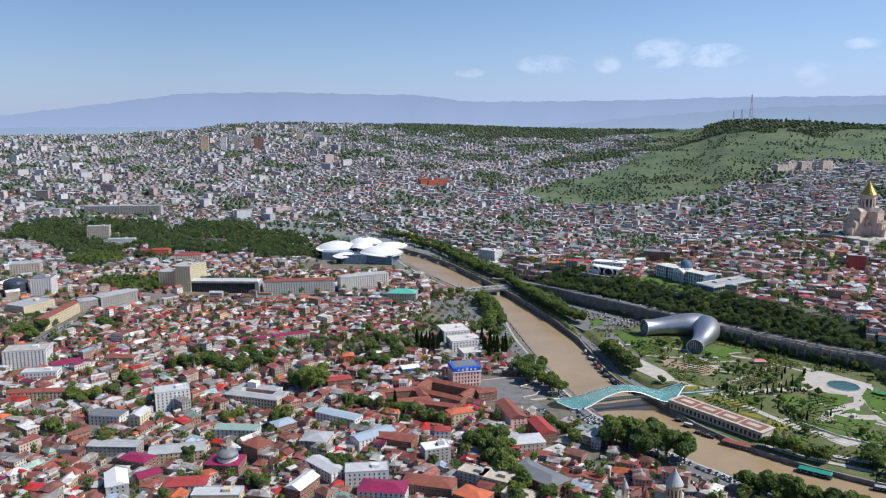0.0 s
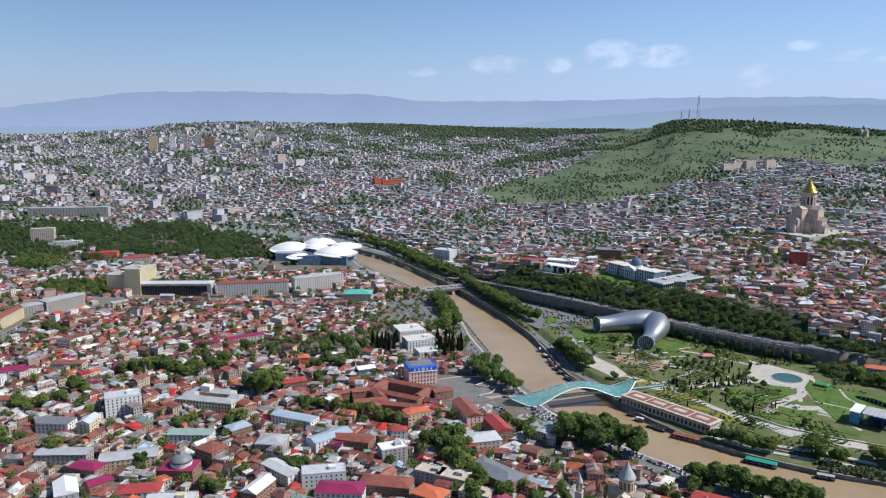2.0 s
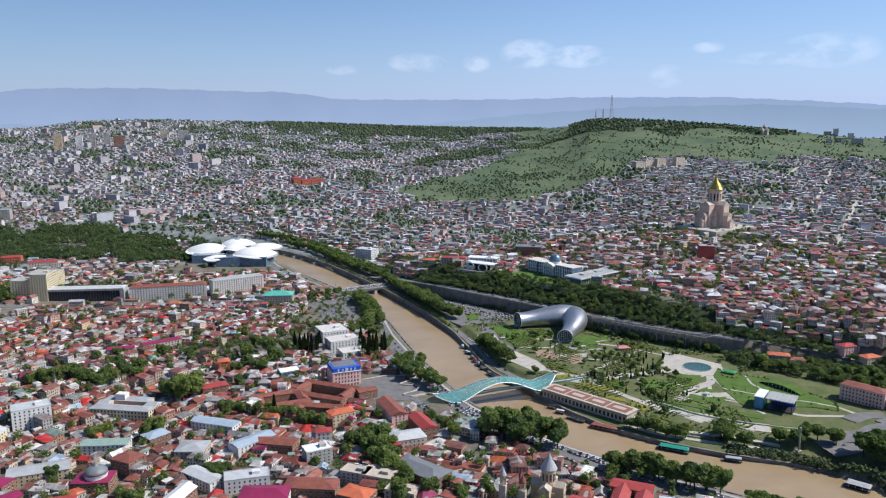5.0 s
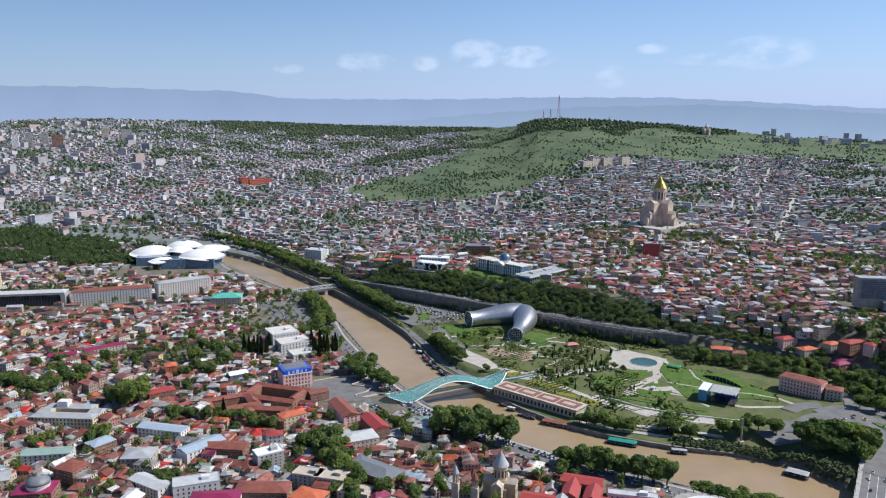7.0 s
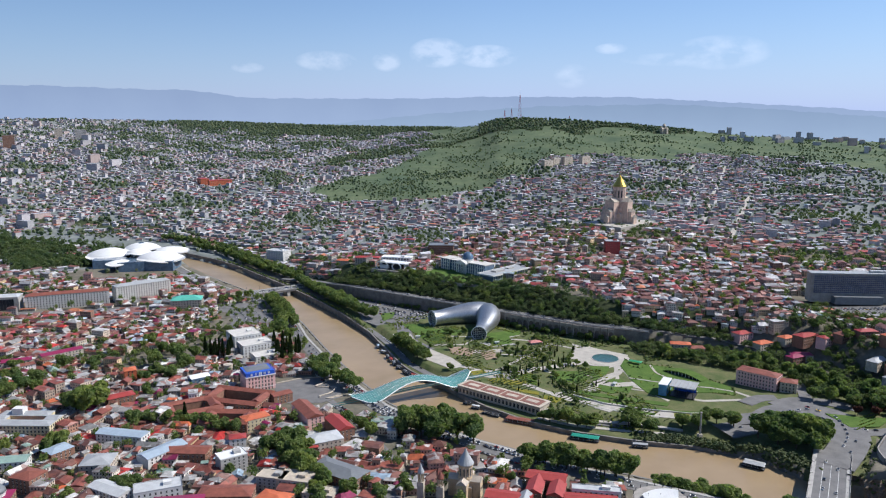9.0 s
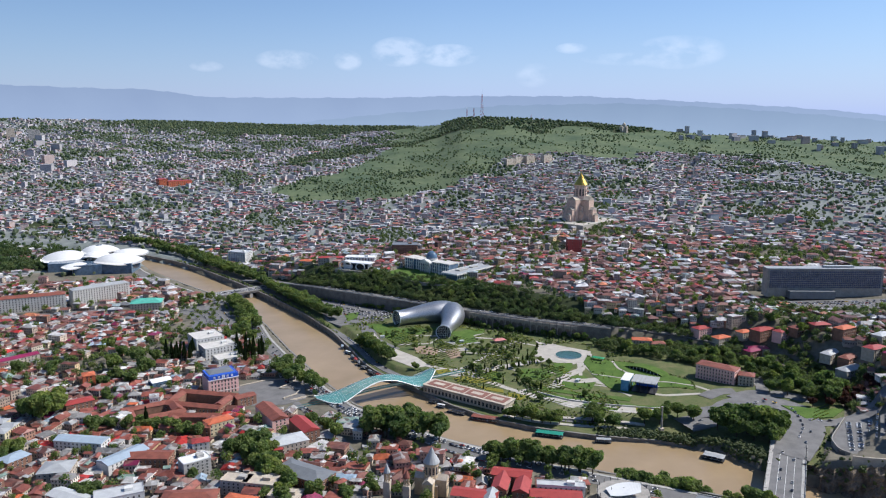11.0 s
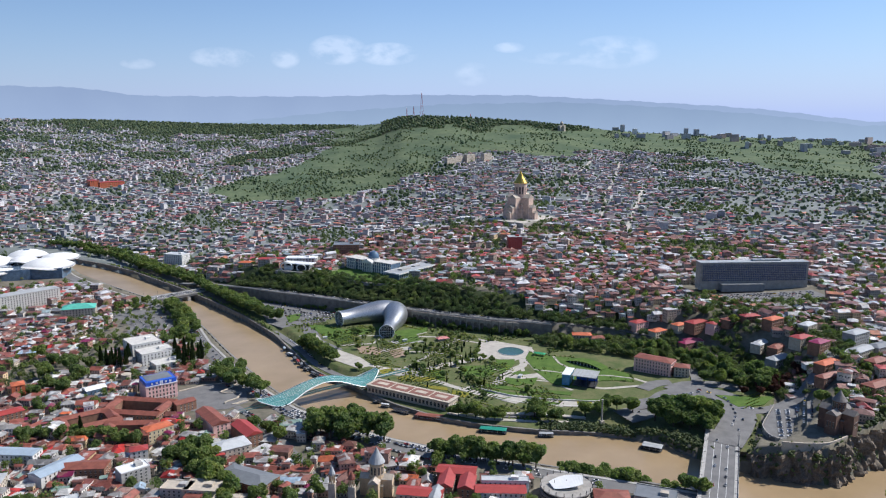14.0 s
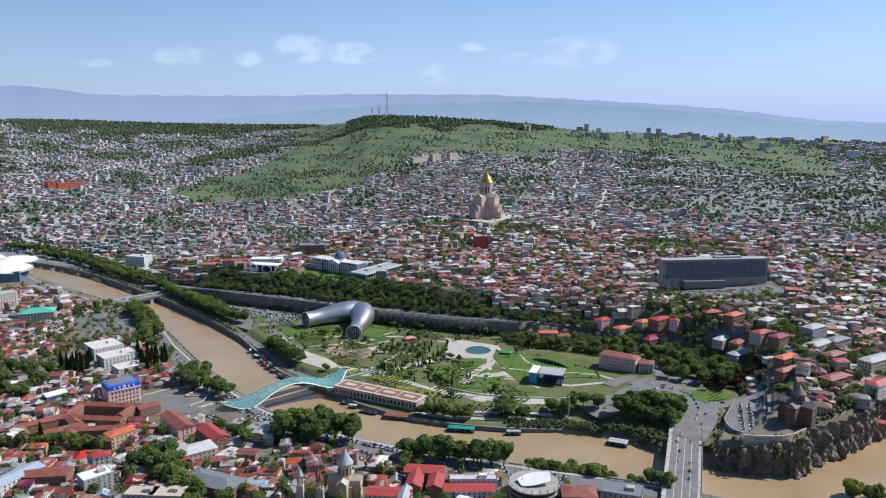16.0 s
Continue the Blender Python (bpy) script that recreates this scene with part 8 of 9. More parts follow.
# ---- planting of the park ----
def park_plants():
    rnd = random.Random(5)
    n = 0
    while n < 60:
        x, y = rnd.uniform(240, 470), rnd.uniform(590, 930)
        dn, df, ds = (float(near_line(np.array([x]), np.array([y]), l)[0][0]) for l in (BANK_NEAR, BANK_FAR, SCARP))
        if df > -26 or ds > -8 or not free(np.array([x]), np.array([y]), -3)[0] or math.hypot(x - 430, y - 756) < 40 or (x > 410 and y < 730):
            continue
        plant(TREES if rnd.random() < 0.8 else CYPRESSES, x, y, rnd.uniform(0.22, 0.5))
        n += 1
    # cypresses and young trees along the alley and round the plaza
    for a, b in (((302, 742), (386, 762)), ((304, 729), (388, 747)), ((318, 806), (372, 786)), ((330, 822), (388, 800)), ((392, 770), (412, 800)), ((338, 690), (350, 668))):
        m = int(math.hypot(b[0] - a[0], b[1] - a[1]) / 7.5)
        for i in range(m + 1):
            plant(CYPRESSES if rnd.random() < 0.55 else TREES, a[0] + (b[0] - a[0]) * i / m + rnd.uniform(-1, 1), a[1] + (b[1] - a[1]) * i / m + rnd.uniform(-1, 1), rnd.uniform(0.28, 0.5))
    # low bushes and clipped hedges, set in rows that follow the beds
    g = np.random.default_rng(31)

    def open_bed(x, y):
        df, ds = near_line(x, y, BANK_FAR)[0], near_line(x, y, SCARP)[0]
        return (df < -20 - 8 * smooth(740, 780, y)) & (ds < -3) & free(x, y, -2) & (np.hypot(x - 433, y - 760) > 46) & ~((x > 405) & (y < 735)) & ~((np.abs(x - 240) < 24) & (y > 770) & (y < 935) & (x < 264 - (y - 780) * 0.17))
    x, y = g.uniform(205, 520, 14000), g.uniform(560, 1010, 14000)
    k = open_bed(x, y) & (g.random(len(x)) < 0.16 + 0.5 * bump_noise(x, y, 30, 2.0))
    x, y = x[k], y[k]
    half = g.random(len(x)) < 0.6
    clump_trees("park_bushes", x[half], y[half], g.uniform(0.6, 2.2, half.sum()), m_leaf_stuff, "low clipped bushes in the park", 2)
    clump_trees("park_bushes", x[~half], y[~half], g.uniform(0.5, 1.5, (~half).sum()), m_leaf_lime, "lime green low shrubs in the park", 2)
    for ang, seed, mat, label in ((25, 3.0, m_leaf_slope, "long dark clipped hedges between the park paths"), (-55, 8.0, m_leaf_lime, "yellow-green clipped hedge rows of the park"), (70, 12.0, m_leaf_stuff, "green clipped hedge rows of the park")):
        u, v = np.meshgrid(np.arange(-600, 1200, 1.3), np.arange(-600, 1200, 5.5))
        ca, sa = math.cos(radians(ang)), math.sin(radians(ang))
        x, y = (u * ca - v * sa).ravel(), (u * sa + v * ca).ravel()
        k = (x > 205) & (x < 520) & (y > 560) & (y < 1010)
        x, y = x[k], y[k]
        x, y = x + 1.6 * np.sin(y / 13), y + 1.6 * np.sin(x / 11)
        k = open_bed(x, y) & (bump_noise(x, y, 30, seed) > 0.28)
        x, y = x[k] + g.uniform(-0.3, 0.3, k.sum()), y[k] + g.uniform(-0.3, 0.3, k.sum())
        clump_trees("hedges", x, y, g.uniform(0.75, 1.15, len(x)), mat, label, 1)
    q, nn = strip(SCARP[7:14], 5.0)
    for i, (p0, m0) in enumerate(zip(q, nn)):
        if rnd.random() < 0.55:
            plant(TREES, p0[0] - m0[0] * rnd.uniform(4, 10), p0[1] - m0[1] * rnd.uniform(4, 10), rnd.uniform(0.3, 0.6))
    for x, y, s in ((566, 575, 0.8), (575, 560, 0.9), (586, 545, 0.9), (596, 560, 1.0), (604, 585, 1.0), (590, 600, 0.8), (608, 610, 1.0), (612, 635, 1.0), (600, 650, 0.9), (618, 600, 1.0), (622, 560, 1.1), (612, 540, 1.1), (600, 528, 1.0),
                    (628, 545, 1.0), (575, 640, 0.7), (588, 630, 0.8), (560, 650, 0.6), (596, 670, 0.9), (560, 690, 0.9), (575, 700, 0.9), (545, 700, 0.8), (590, 690, 0.9), (520, 730, 0.8), (505, 745, 0.9), (530, 725, 0.8),
                    (600, 440, 0.7), (590, 428, 0.6), (575, 415, 0.6), (565, 430, 0.5), (584, 446, 0.8)):
        plant(TREES, x, y, s)
    q, nn = strip(BANK_FAR[20:26], 3.0)
    q = q - nn * g.uniform(1.5, 6.0, (len(q), 1))
    clump_trees("quay_bushes", q[:, 0], q[:, 1], g.uniform(0.9, 2.4, len(q)), m_leaf_stuff, "bushes along the top of the quay", 2)
    q, nn = strip([(470, 412), (486, 391), (517, 371), (551, 378)], 2.5)
    q = np.concatenate([q + nn * k for k in (1.0, 3.0, 5.0)])
    clump_trees("cliff_growth", q[:, 0], q[:, 1], g.uniform(0.8, 2.6, len(q)), m_leaf_slope, "dark bushes growing on the rock face", 2, base=g.uniform(4, 24, len(q)))
    # hedge and shrubs at the foot of the retaining wall, round the lawn and on the grass triangle
    q, nn = strip(SCARP[5:12], 2.0)
    q = q - nn * g.uniform(3.5, 8.0, (len(q), 1))
    q = q[(g.random(len(q)) < 0.75) & ((q[:, 0] < 262) | (q[:, 0] > 384))]
    clump_trees("wall_foot_shrubs", q[:, 0], q[:, 1], g.uniform(1.2, 2.8, len(q)), m_leaf_slope, "dark shrubs at the foot of the retaining wall", 2)
    rim = [(452, 749), (472, 722), (490, 709), (502, 667), (515, 634), (502, 611), (486, 626)]
    q, _ = strip(rim, 2.6)
    q = q + g.uniform(-1.2, 1.2, q.shape)
    spots = g.uniform((425, 625), (505, 735), (90, 2))
    spots = spots[(spots[:, 0] < 512 - 0.35 * (spots[:, 1] - 620)) & (spots[:, 0] > 424) & free(spots[:, 0], spots[:, 1], 2) & (np.hypot(spots[:, 0] - 489, spots[:, 1] - 681) > 26)]
    rows = np.array([(552 + 9 * i + u * 1.5, 502 + 7 * i + u * 0.4) for i in range(4) for u in range(-4, 16)])
    q = np.concatenate([q, spots])
    clump_trees("lawn_shrubs", q[:, 0], q[:, 1], g.uniform(0.6, 1.5, len(q)), m_leaf_stuff, "small round shrubs on the lawn", 2, base=np.full(len(q), 9.3))
    clump_trees("triangle_hedges", rows[:, 0], rows[:, 1], g.uniform(0.6, 1.0, len(rows)), m_leaf_lime, "low hedge rows on the grass triangle", 1, base=np.full(len(rows), 13.1))
    q, nn = strip(BANK_FAR[8:11], 0.8)
    q = q - nn * g.uniform(-1.2, 1.6, (len(q), 1))
    clump_trees("bank_growth", q[:, 0], q[:, 1], g.uniform(1.0, 2.2, len(q)), m_leaf_slope, "dark growth on the steep river bank", 2, base=g.uniform(1.0, 7.5, len(q)))
    q, nn = strip(BANK_FAR[7:12], 1.1)
    q = np.concatenate([q - nn * k for k in (3.0, 7.0, 11.0, 15.0)]) + g.uniform(-2, 2, (len(q) * 4, 2))
    q = q[~((q[:, 0] > 462) & (q[:, 1] < 470))]
    clump_trees("bank_shrubs", q[:, 0], q[:, 1], g.uniform(0.9, 2.4, len(q)), m_leaf_slope, "dark shrubs on the bank beside the bridge", 2)
    q, nn = strip(SCARP[19:24], 2.4)
    q = np.concatenate([q + nn * k for k in (7.0, 11.0, 15.0, 19.0)]) + g.uniform(-2.5, 2.5, (len(q) * 4, 2))
    q = q[free(q[:, 0], q[:, 1], -1) & (q[:, 0] > 566)]
    clump_trees("cliff_edge_growth", q[:, 0], q[:, 1], g.uniform(1.2, 3.4, len(q)), m_leaf_slope, "dark trees and shrubs along the cliff's edge", 2)
    # bank shrubs below the bridge end and on the cliff
    q, _ = strip(SCARP[16:23], 2.2)
    q = q + g.uniform(-4, 9, q.shape)
    clump_trees("cliff_shrubs", q[:, 0], q[:, 1], g.uniform(0.8, 2.2, len(q)), m_leaf_slope, "dark shrubs on the cliff edge", 2)


park_plants()
for x, y, s in ((588, 520, 0.9), (597, 529, 1.0), (606, 518, 1.0), (615, 530, 1.1), (622, 519, 1.0), (632, 526, 1.0), (640, 517, 0.9), (618, 545, 1.0), (608, 540, 0.9), (628, 540, 1.1), (575, 528, 0.8), (648, 530, 0.9), (636, 552, 0.9), (690, 560, 0.9)):
    plant(COPPERS, x, y, s)
for x, y, a, sx, sy, f, w, r, lab in ((534, 757, -30, 24, 13, 3, m_stone, m_orange, "slope house with an orange tile roof"), (550, 747, -20, 18, 12, 2, m_stone, m_rust, "terraced stone house on the slope"),
                                      (607, 737, 8, 22, 14, 3, m_pink, m_redroof, "pink house with a red roof on the slope"), (617, 713, 10, 22, 14, 2, m_stone, m_orange, "pale house with an orange roof on the slope"),
                                      (653, 684, 12, 28, 15, 3, m_brick, m_redroof, "red terraced house with red tin roofs"), (637, 672, -20, 24, 13, 2, m_stone, m_magenta, "red house stepping down the slope"),
                                      (661, 563, 10, 34, 13, 3, m_concrete, m_greyroof, "grey houses with wooden balconies above the road"), (684, 556, 8, 24, 14, 3, m_stone, m_redroof, "white house with a bright red roof"),
                                      (646, 491, 8, 30, 12, 2, m_brick, m_orange, "brick house above the cliff road"), (704, 498, 10, 36, 14, 3, m_stone, m_greyroof, "long low stone house near the church"),
                                      (672, 600, 20, 28, 12, 2, m_stone, m_silver, "house with a long pale tin roof"), (664, 664, 14, 22, 12, 3, m_pink, m_redroof, "pink house with stepped red roofs on the slope"), (626, 668, 8, 20, 11, 2, m_brick, m_magenta, "low brick house with a crimson roof"),
                                      (676, 654, 12, 18, 12, 2, m_brick, m_rust, "brick house with a rusty roof on the slope"), (640, 700, 10, 18, 12, 2, m_stone, m_orange, "stone house with an orange roof"), (675, 526, 12, 22, 13, 3, m_brick, m_magenta, "brick house with a crimson roof above the road"),
                                      (676, 580, 18, 26, 12, 2, m_brick, m_rust, "long brick house with brown roof on the slope"), (723, 520, 8, 28, 14, 4, m_concrete, m_greyroof, "grey stepped house with roof terraces"), (690, 470, 6, 26, 13, 3, m_brick, m_rust, "brick house with brown tin roof"),
                                      (622, 470, 6, 30, 10, 2, m_brick, m_rust, "long low brick row by the car park"), (700, 610, 10, 24, 13, 3, m_brick, m_orange, "brick house with an orange tile roof"), (715, 575, 14, 22, 12, 3, m_stone, m_silver, "stone house with a pale tin roof"),
                                      (695, 640, -10, 22, 12, 2, m_brick, m_redroof, "brick house with a red tin roof"), (732, 497, 5, 30, 14, 3, m_stone, m_darkroof, "stone house with a dark grey roof")):
    block("slope_house", x, y, a, sx, sy, f, w, r, lab, "house", pitch=3.8, sides=(0, 1))


# ---- cars ----
m_carpaint = palette("car_paint", [(36, (0.7, 0.7, 0.7)), (26, (0.04, 0.04, 0.045)), (24, (0.3, 0.31, 0.33)), (4, (0.35, 0.03, 0.03)), (3, (0.05, 0.09, 0.25)), (2, (0.75, 0.5, 0.05))], "object", 0.3, 0.05, 3.0, 0.6)


def car_kind():
    t = thing("car", 0, 0, -200, 0, "small car on the town road", "car", "cars")
    part("body", Build().add([(-2.1, -0.85, 0.35), (2.1, -0.85, 0.35), (2.1, 0.85, 0.35), (-2.1, 0.85, 0.35), (-2.05, -0.85, 0.95), (2.0, -0.85, 0.85), (2.0, 0.85, 0.85), (-2.05, 0.85, 0.95)],
                             [(3, 2, 1, 0), (4, 5, 6, 7), (0, 1, 5, 4), (1, 2, 6, 5), (2, 3, 7, 6), (3, 0, 4, 7)]), m_carpaint, t)
    part("cabin", Build().add([(-1.6, -0.78, 0.9), (1.0, -0.78, 0.9), (1.0, 0.78, 0.9), (-1.6, 0.78, 0.9), (-1.1, -0.62, 1.42), (0.35, -0.62, 1.42), (0.35, 0.62, 1.42), (-1.1, 0.62, 1.42)],
                              [(0, 1, 5, 4), (1, 2, 6, 5), (2, 3, 7, 6), (3, 0, 4, 7), (4, 5, 6, 7)]), m_glass_dark, t)
    wheel = Build()
    n = 10
    wheel.add([(0.33 * math.cos(2 * math.pi * i / n), s * 0.11, 0.33 + 0.33 * math.sin(2 * math.pi * i / n)) for s in (-1, 1) for i in range(n)],
              [(i, (i + 1) % n, n + (i + 1) % n, n + i) for i in range(n)] + [tuple(range(n)), tuple(range(n, 2 * n))[::-1]])
    me = wheel.mesh("wheel", m_dark)
    for u in (-1.3, 1.3):
        for v in (-0.8, 0.8):
            part("wheel", me, None, t, at=pose(u, v, 0))
    return t


CAR = car_kind()
CARS = []


def park_car(x, y, ang, z=None):
    z = land_at(x, y) + 0.28 if z is None else z
    CARS.append((math.hypot(x, y), x, y, z, ang))


def traffic(pts, gap, lane, z=None, chance=0.7):
    p, n = strip(pts, gap)
    rnd = random.Random(int(p[0][0] * 3 + lane * 11 + gap))
    for q, m in zip(p, n):
        if rnd.random() < chance:
            park_car(q[0] + m[0] * lane, q[1] + m[1] * lane, math.degrees(math.atan2(m[1], m[0])) - 90 + rnd.uniform(-4, 4), z)


traffic(EMBANK[1:13], 9, 3.0, None, 0.5)
traffic(EMBANK[1:13], 8, -3.2, None, 0.6)
traffic(EMBANK[4:8], 7, 6.2, None, 0.8)
traffic(EMBANK[2:8], 6, -6.4, None, 0.75)
traffic(EMBANK[5:9], 6, 0.2, None, 0.7)
for row_a, row_b, heading in (((520, 432), (566, 478), 135), ((526, 428), (574, 474), 135), ((540, 428), (588, 474), 135), ((546, 426), (560, 440), 135)):
    for i in range(20):
        if (i * 7) % 9 < 7:
            park_car(row_a[0] + (row_b[0] - row_a[0]) * i / 19, row_a[1] + (row_b[1] - row_a[1]) * i / 19, heading, 17.52)
for lane in (-3, 3, 10):
    traffic([(552, 424), (578, 446), (600, 464)], 5.6, lane, 26.02, 0.75)
traffic([(10, 1203), (150, 1252)], 8, 4, 11.02, 0.75)
traffic([(10, 1203), (150, 1252)], 8, -4, 11.02, 0.75)
traffic([(360, 344), (485, 465)], 16, 4, 12.82, 0.4)
traffic([(360, 344), (485, 465)], 14, -5, 12.82, 0.4)
traffic([(500, 468), (530, 490), (555, 530), (545, 558)], 10, 2, 12.9, 0.7)
traffic([(500, 468), (530, 490), (552, 528)], 12, -5, 12.9, 0.5)
traffic([(196, 945), (204, 884), (207, 829), (213, 800)], 6, 3, 4.32, 0.7)
for lane in (-14, -7, 0, 7, 14):
    traffic([(745, 735), (800, 712), (860, 690)], 4.5, lane - 8, None, 0.7)
for lane in (-30, -20, -11, -3, 5, 12):
    traffic([(214, 1094), (250, 1042), (286, 1008)], 5, lane, None, 0.65)
traffic(UPPER[2:8], 12, 1.5, 26.6, 0.6)
traffic(UPPER[2:8], 14, -2.5, 26.6, 0.5)
for lane in (-20, -10, 0, 10, 20):
    traffic([(30, 1012), (40, 1060), (30, 1115)], 7, lane, None, 0.6)
traffic([(128, 1245), (170, 1180), (215, 1085)], 11, 3, None, 0.6)
for lane in (-4.5, 0, 4.5):
    traffic([(-486, 870), (-492, 940), (-488, 1000), (-472, 1052), (-438, 1098)], 8, lane, None, 0.7)
for lane in (0, 7, 14):
    traffic([(196, 556), (214, 532), (232, 514)], 5, lane - 18, None, 0.8)


def set_out_cars():
    """The nearer cars are things; the far ones are joined."""
    CARS.sort()
    CAR.matrix_basis = pose(*CARS[0][1:4], 0, 0, CARS[0][4])
    for _, x, y, z, ang in CARS[1:140]:
        copy_thing(CAR, pose(x, y, z, 0, 0, ang))
    b = Build()
    for _, x, y, z, ang in CARS[140:]:
        b.box(x, y, z + 0.3, 4.2, 1.7, 0.62, ang, 0)
        b.box(x - 0.3 * math.cos(radians(ang)), y - 0.3 * math.sin(radians(ang)), z + 0.92, 2.1, 1.4, 0.5, ang, 1)
    tagged(part("parked_cars", b, [palette("car_paint_far", [(36, (0.7, 0.7, 0.7)), (26, (0.04, 0.04, 0.045)), (24, (0.3, 0.31, 0.33)), (4, (0.35, 0.03, 0.03)), (3, (0.05, 0.09, 0.25)), (2, (0.75, 0.5, 0.05))], "island", 0.3, 0.05), m_glass_dark]),
           "rows of parked and moving cars farther off", "cars", kind="stuff")


traffic([(116, 700), (128, 668), (142, 640), (160, 612)], 5, -12, None, 0.8)
traffic([(116, 700), (128, 668), (142, 640), (160, 612)], 5, -16.5, None, 0.8)
traffic([(108, 742), (98, 790), (92, 838)], 6, 3, None, 0.7)
for lane in (-26, -32, 8, 20):
    traffic([(196, 556), (214, 532), (236, 508)], 4.6, lane, None, 0.75)
traffic([(545, 500), (570, 490), (610, 486), (660, 500)], 9, 2, None, 0.6)
traffic([(438, 540), (482, 548), (510, 562), (540, 560)], 9, -6, 12.2, 0.5)
set_out_cars()


# ---- the town round the landmarks ----
def field_angle(x, y):
    """How the streets lie: the heading of the houses changes slowly over the town."""
    return np.radians(-28 + 34 * bump_noise(x, y, 210, 4.0) + RNG.normal(0, 11, x.shape)) + np.where(RNG.random(x.shape) < 0.5, 0, math.pi / 2)


def scatter(cell, r0, r1, a0=-36.0, a1=66.0, jitter=0.32):
    """A jittered grid of places between two radii and two headings."""
    g = np.arange(-r1, r1, cell)
    x, y = np.meshgrid(g, g)
    x, y = x.ravel(), y.ravel()
    ca, sa = math.cos(0.5), math.sin(0.5)
    x, y = x * ca - y * sa, x * sa + y * ca
    x = x + RNG.uniform(-jitter, jitter, x.shape) * cell
    y = y + RNG.uniform(-jitter, jitter, y.shape) * cell
    r, az = np.hypot(x, y), np.degrees(np.arctan2(x, y))
    k = (r > r0) & (r < r1) & (az > a0) & (az < a1)
    return x[k], y[k]


def masks(x, y):
    dn, _ = near_line(x, y, BANK_NEAR)
    df, _ = near_line(x, y, BANK_FAR)
    ds, _ = near_line(x, y, SCARP)
    return dn, df, ds


def buildable(x, y):
    dn, df, ds = masks(x, y)
    old = dn > 38
    east = (ds > 64 - 38 * smooth(420, 520, x)) | ((ds > -4) & (x > 620) & (y < 760)) | ((ds > 14) & (y > 1225)) | ((df < -45) & (y > 1400)) | ((ds > 16) & (x > 585) & (y < 660))
    east &= ((x - 625) / 45) ** 2 + ((y - 585) / 62) ** 2 > 1
    old &= (((x + 500) / 66) ** 2 + ((y - 1205) / 42) ** 2 > 1) & (((x + 640) / 50) ** 2 + ((y - 1400) / 50) ** 2 > 1)
    return (old | east) & ~garden(x, y) & ~hill(x, y) & ~ridge_wood(x, y) & ~green_patch(x, y) & free(x, y)


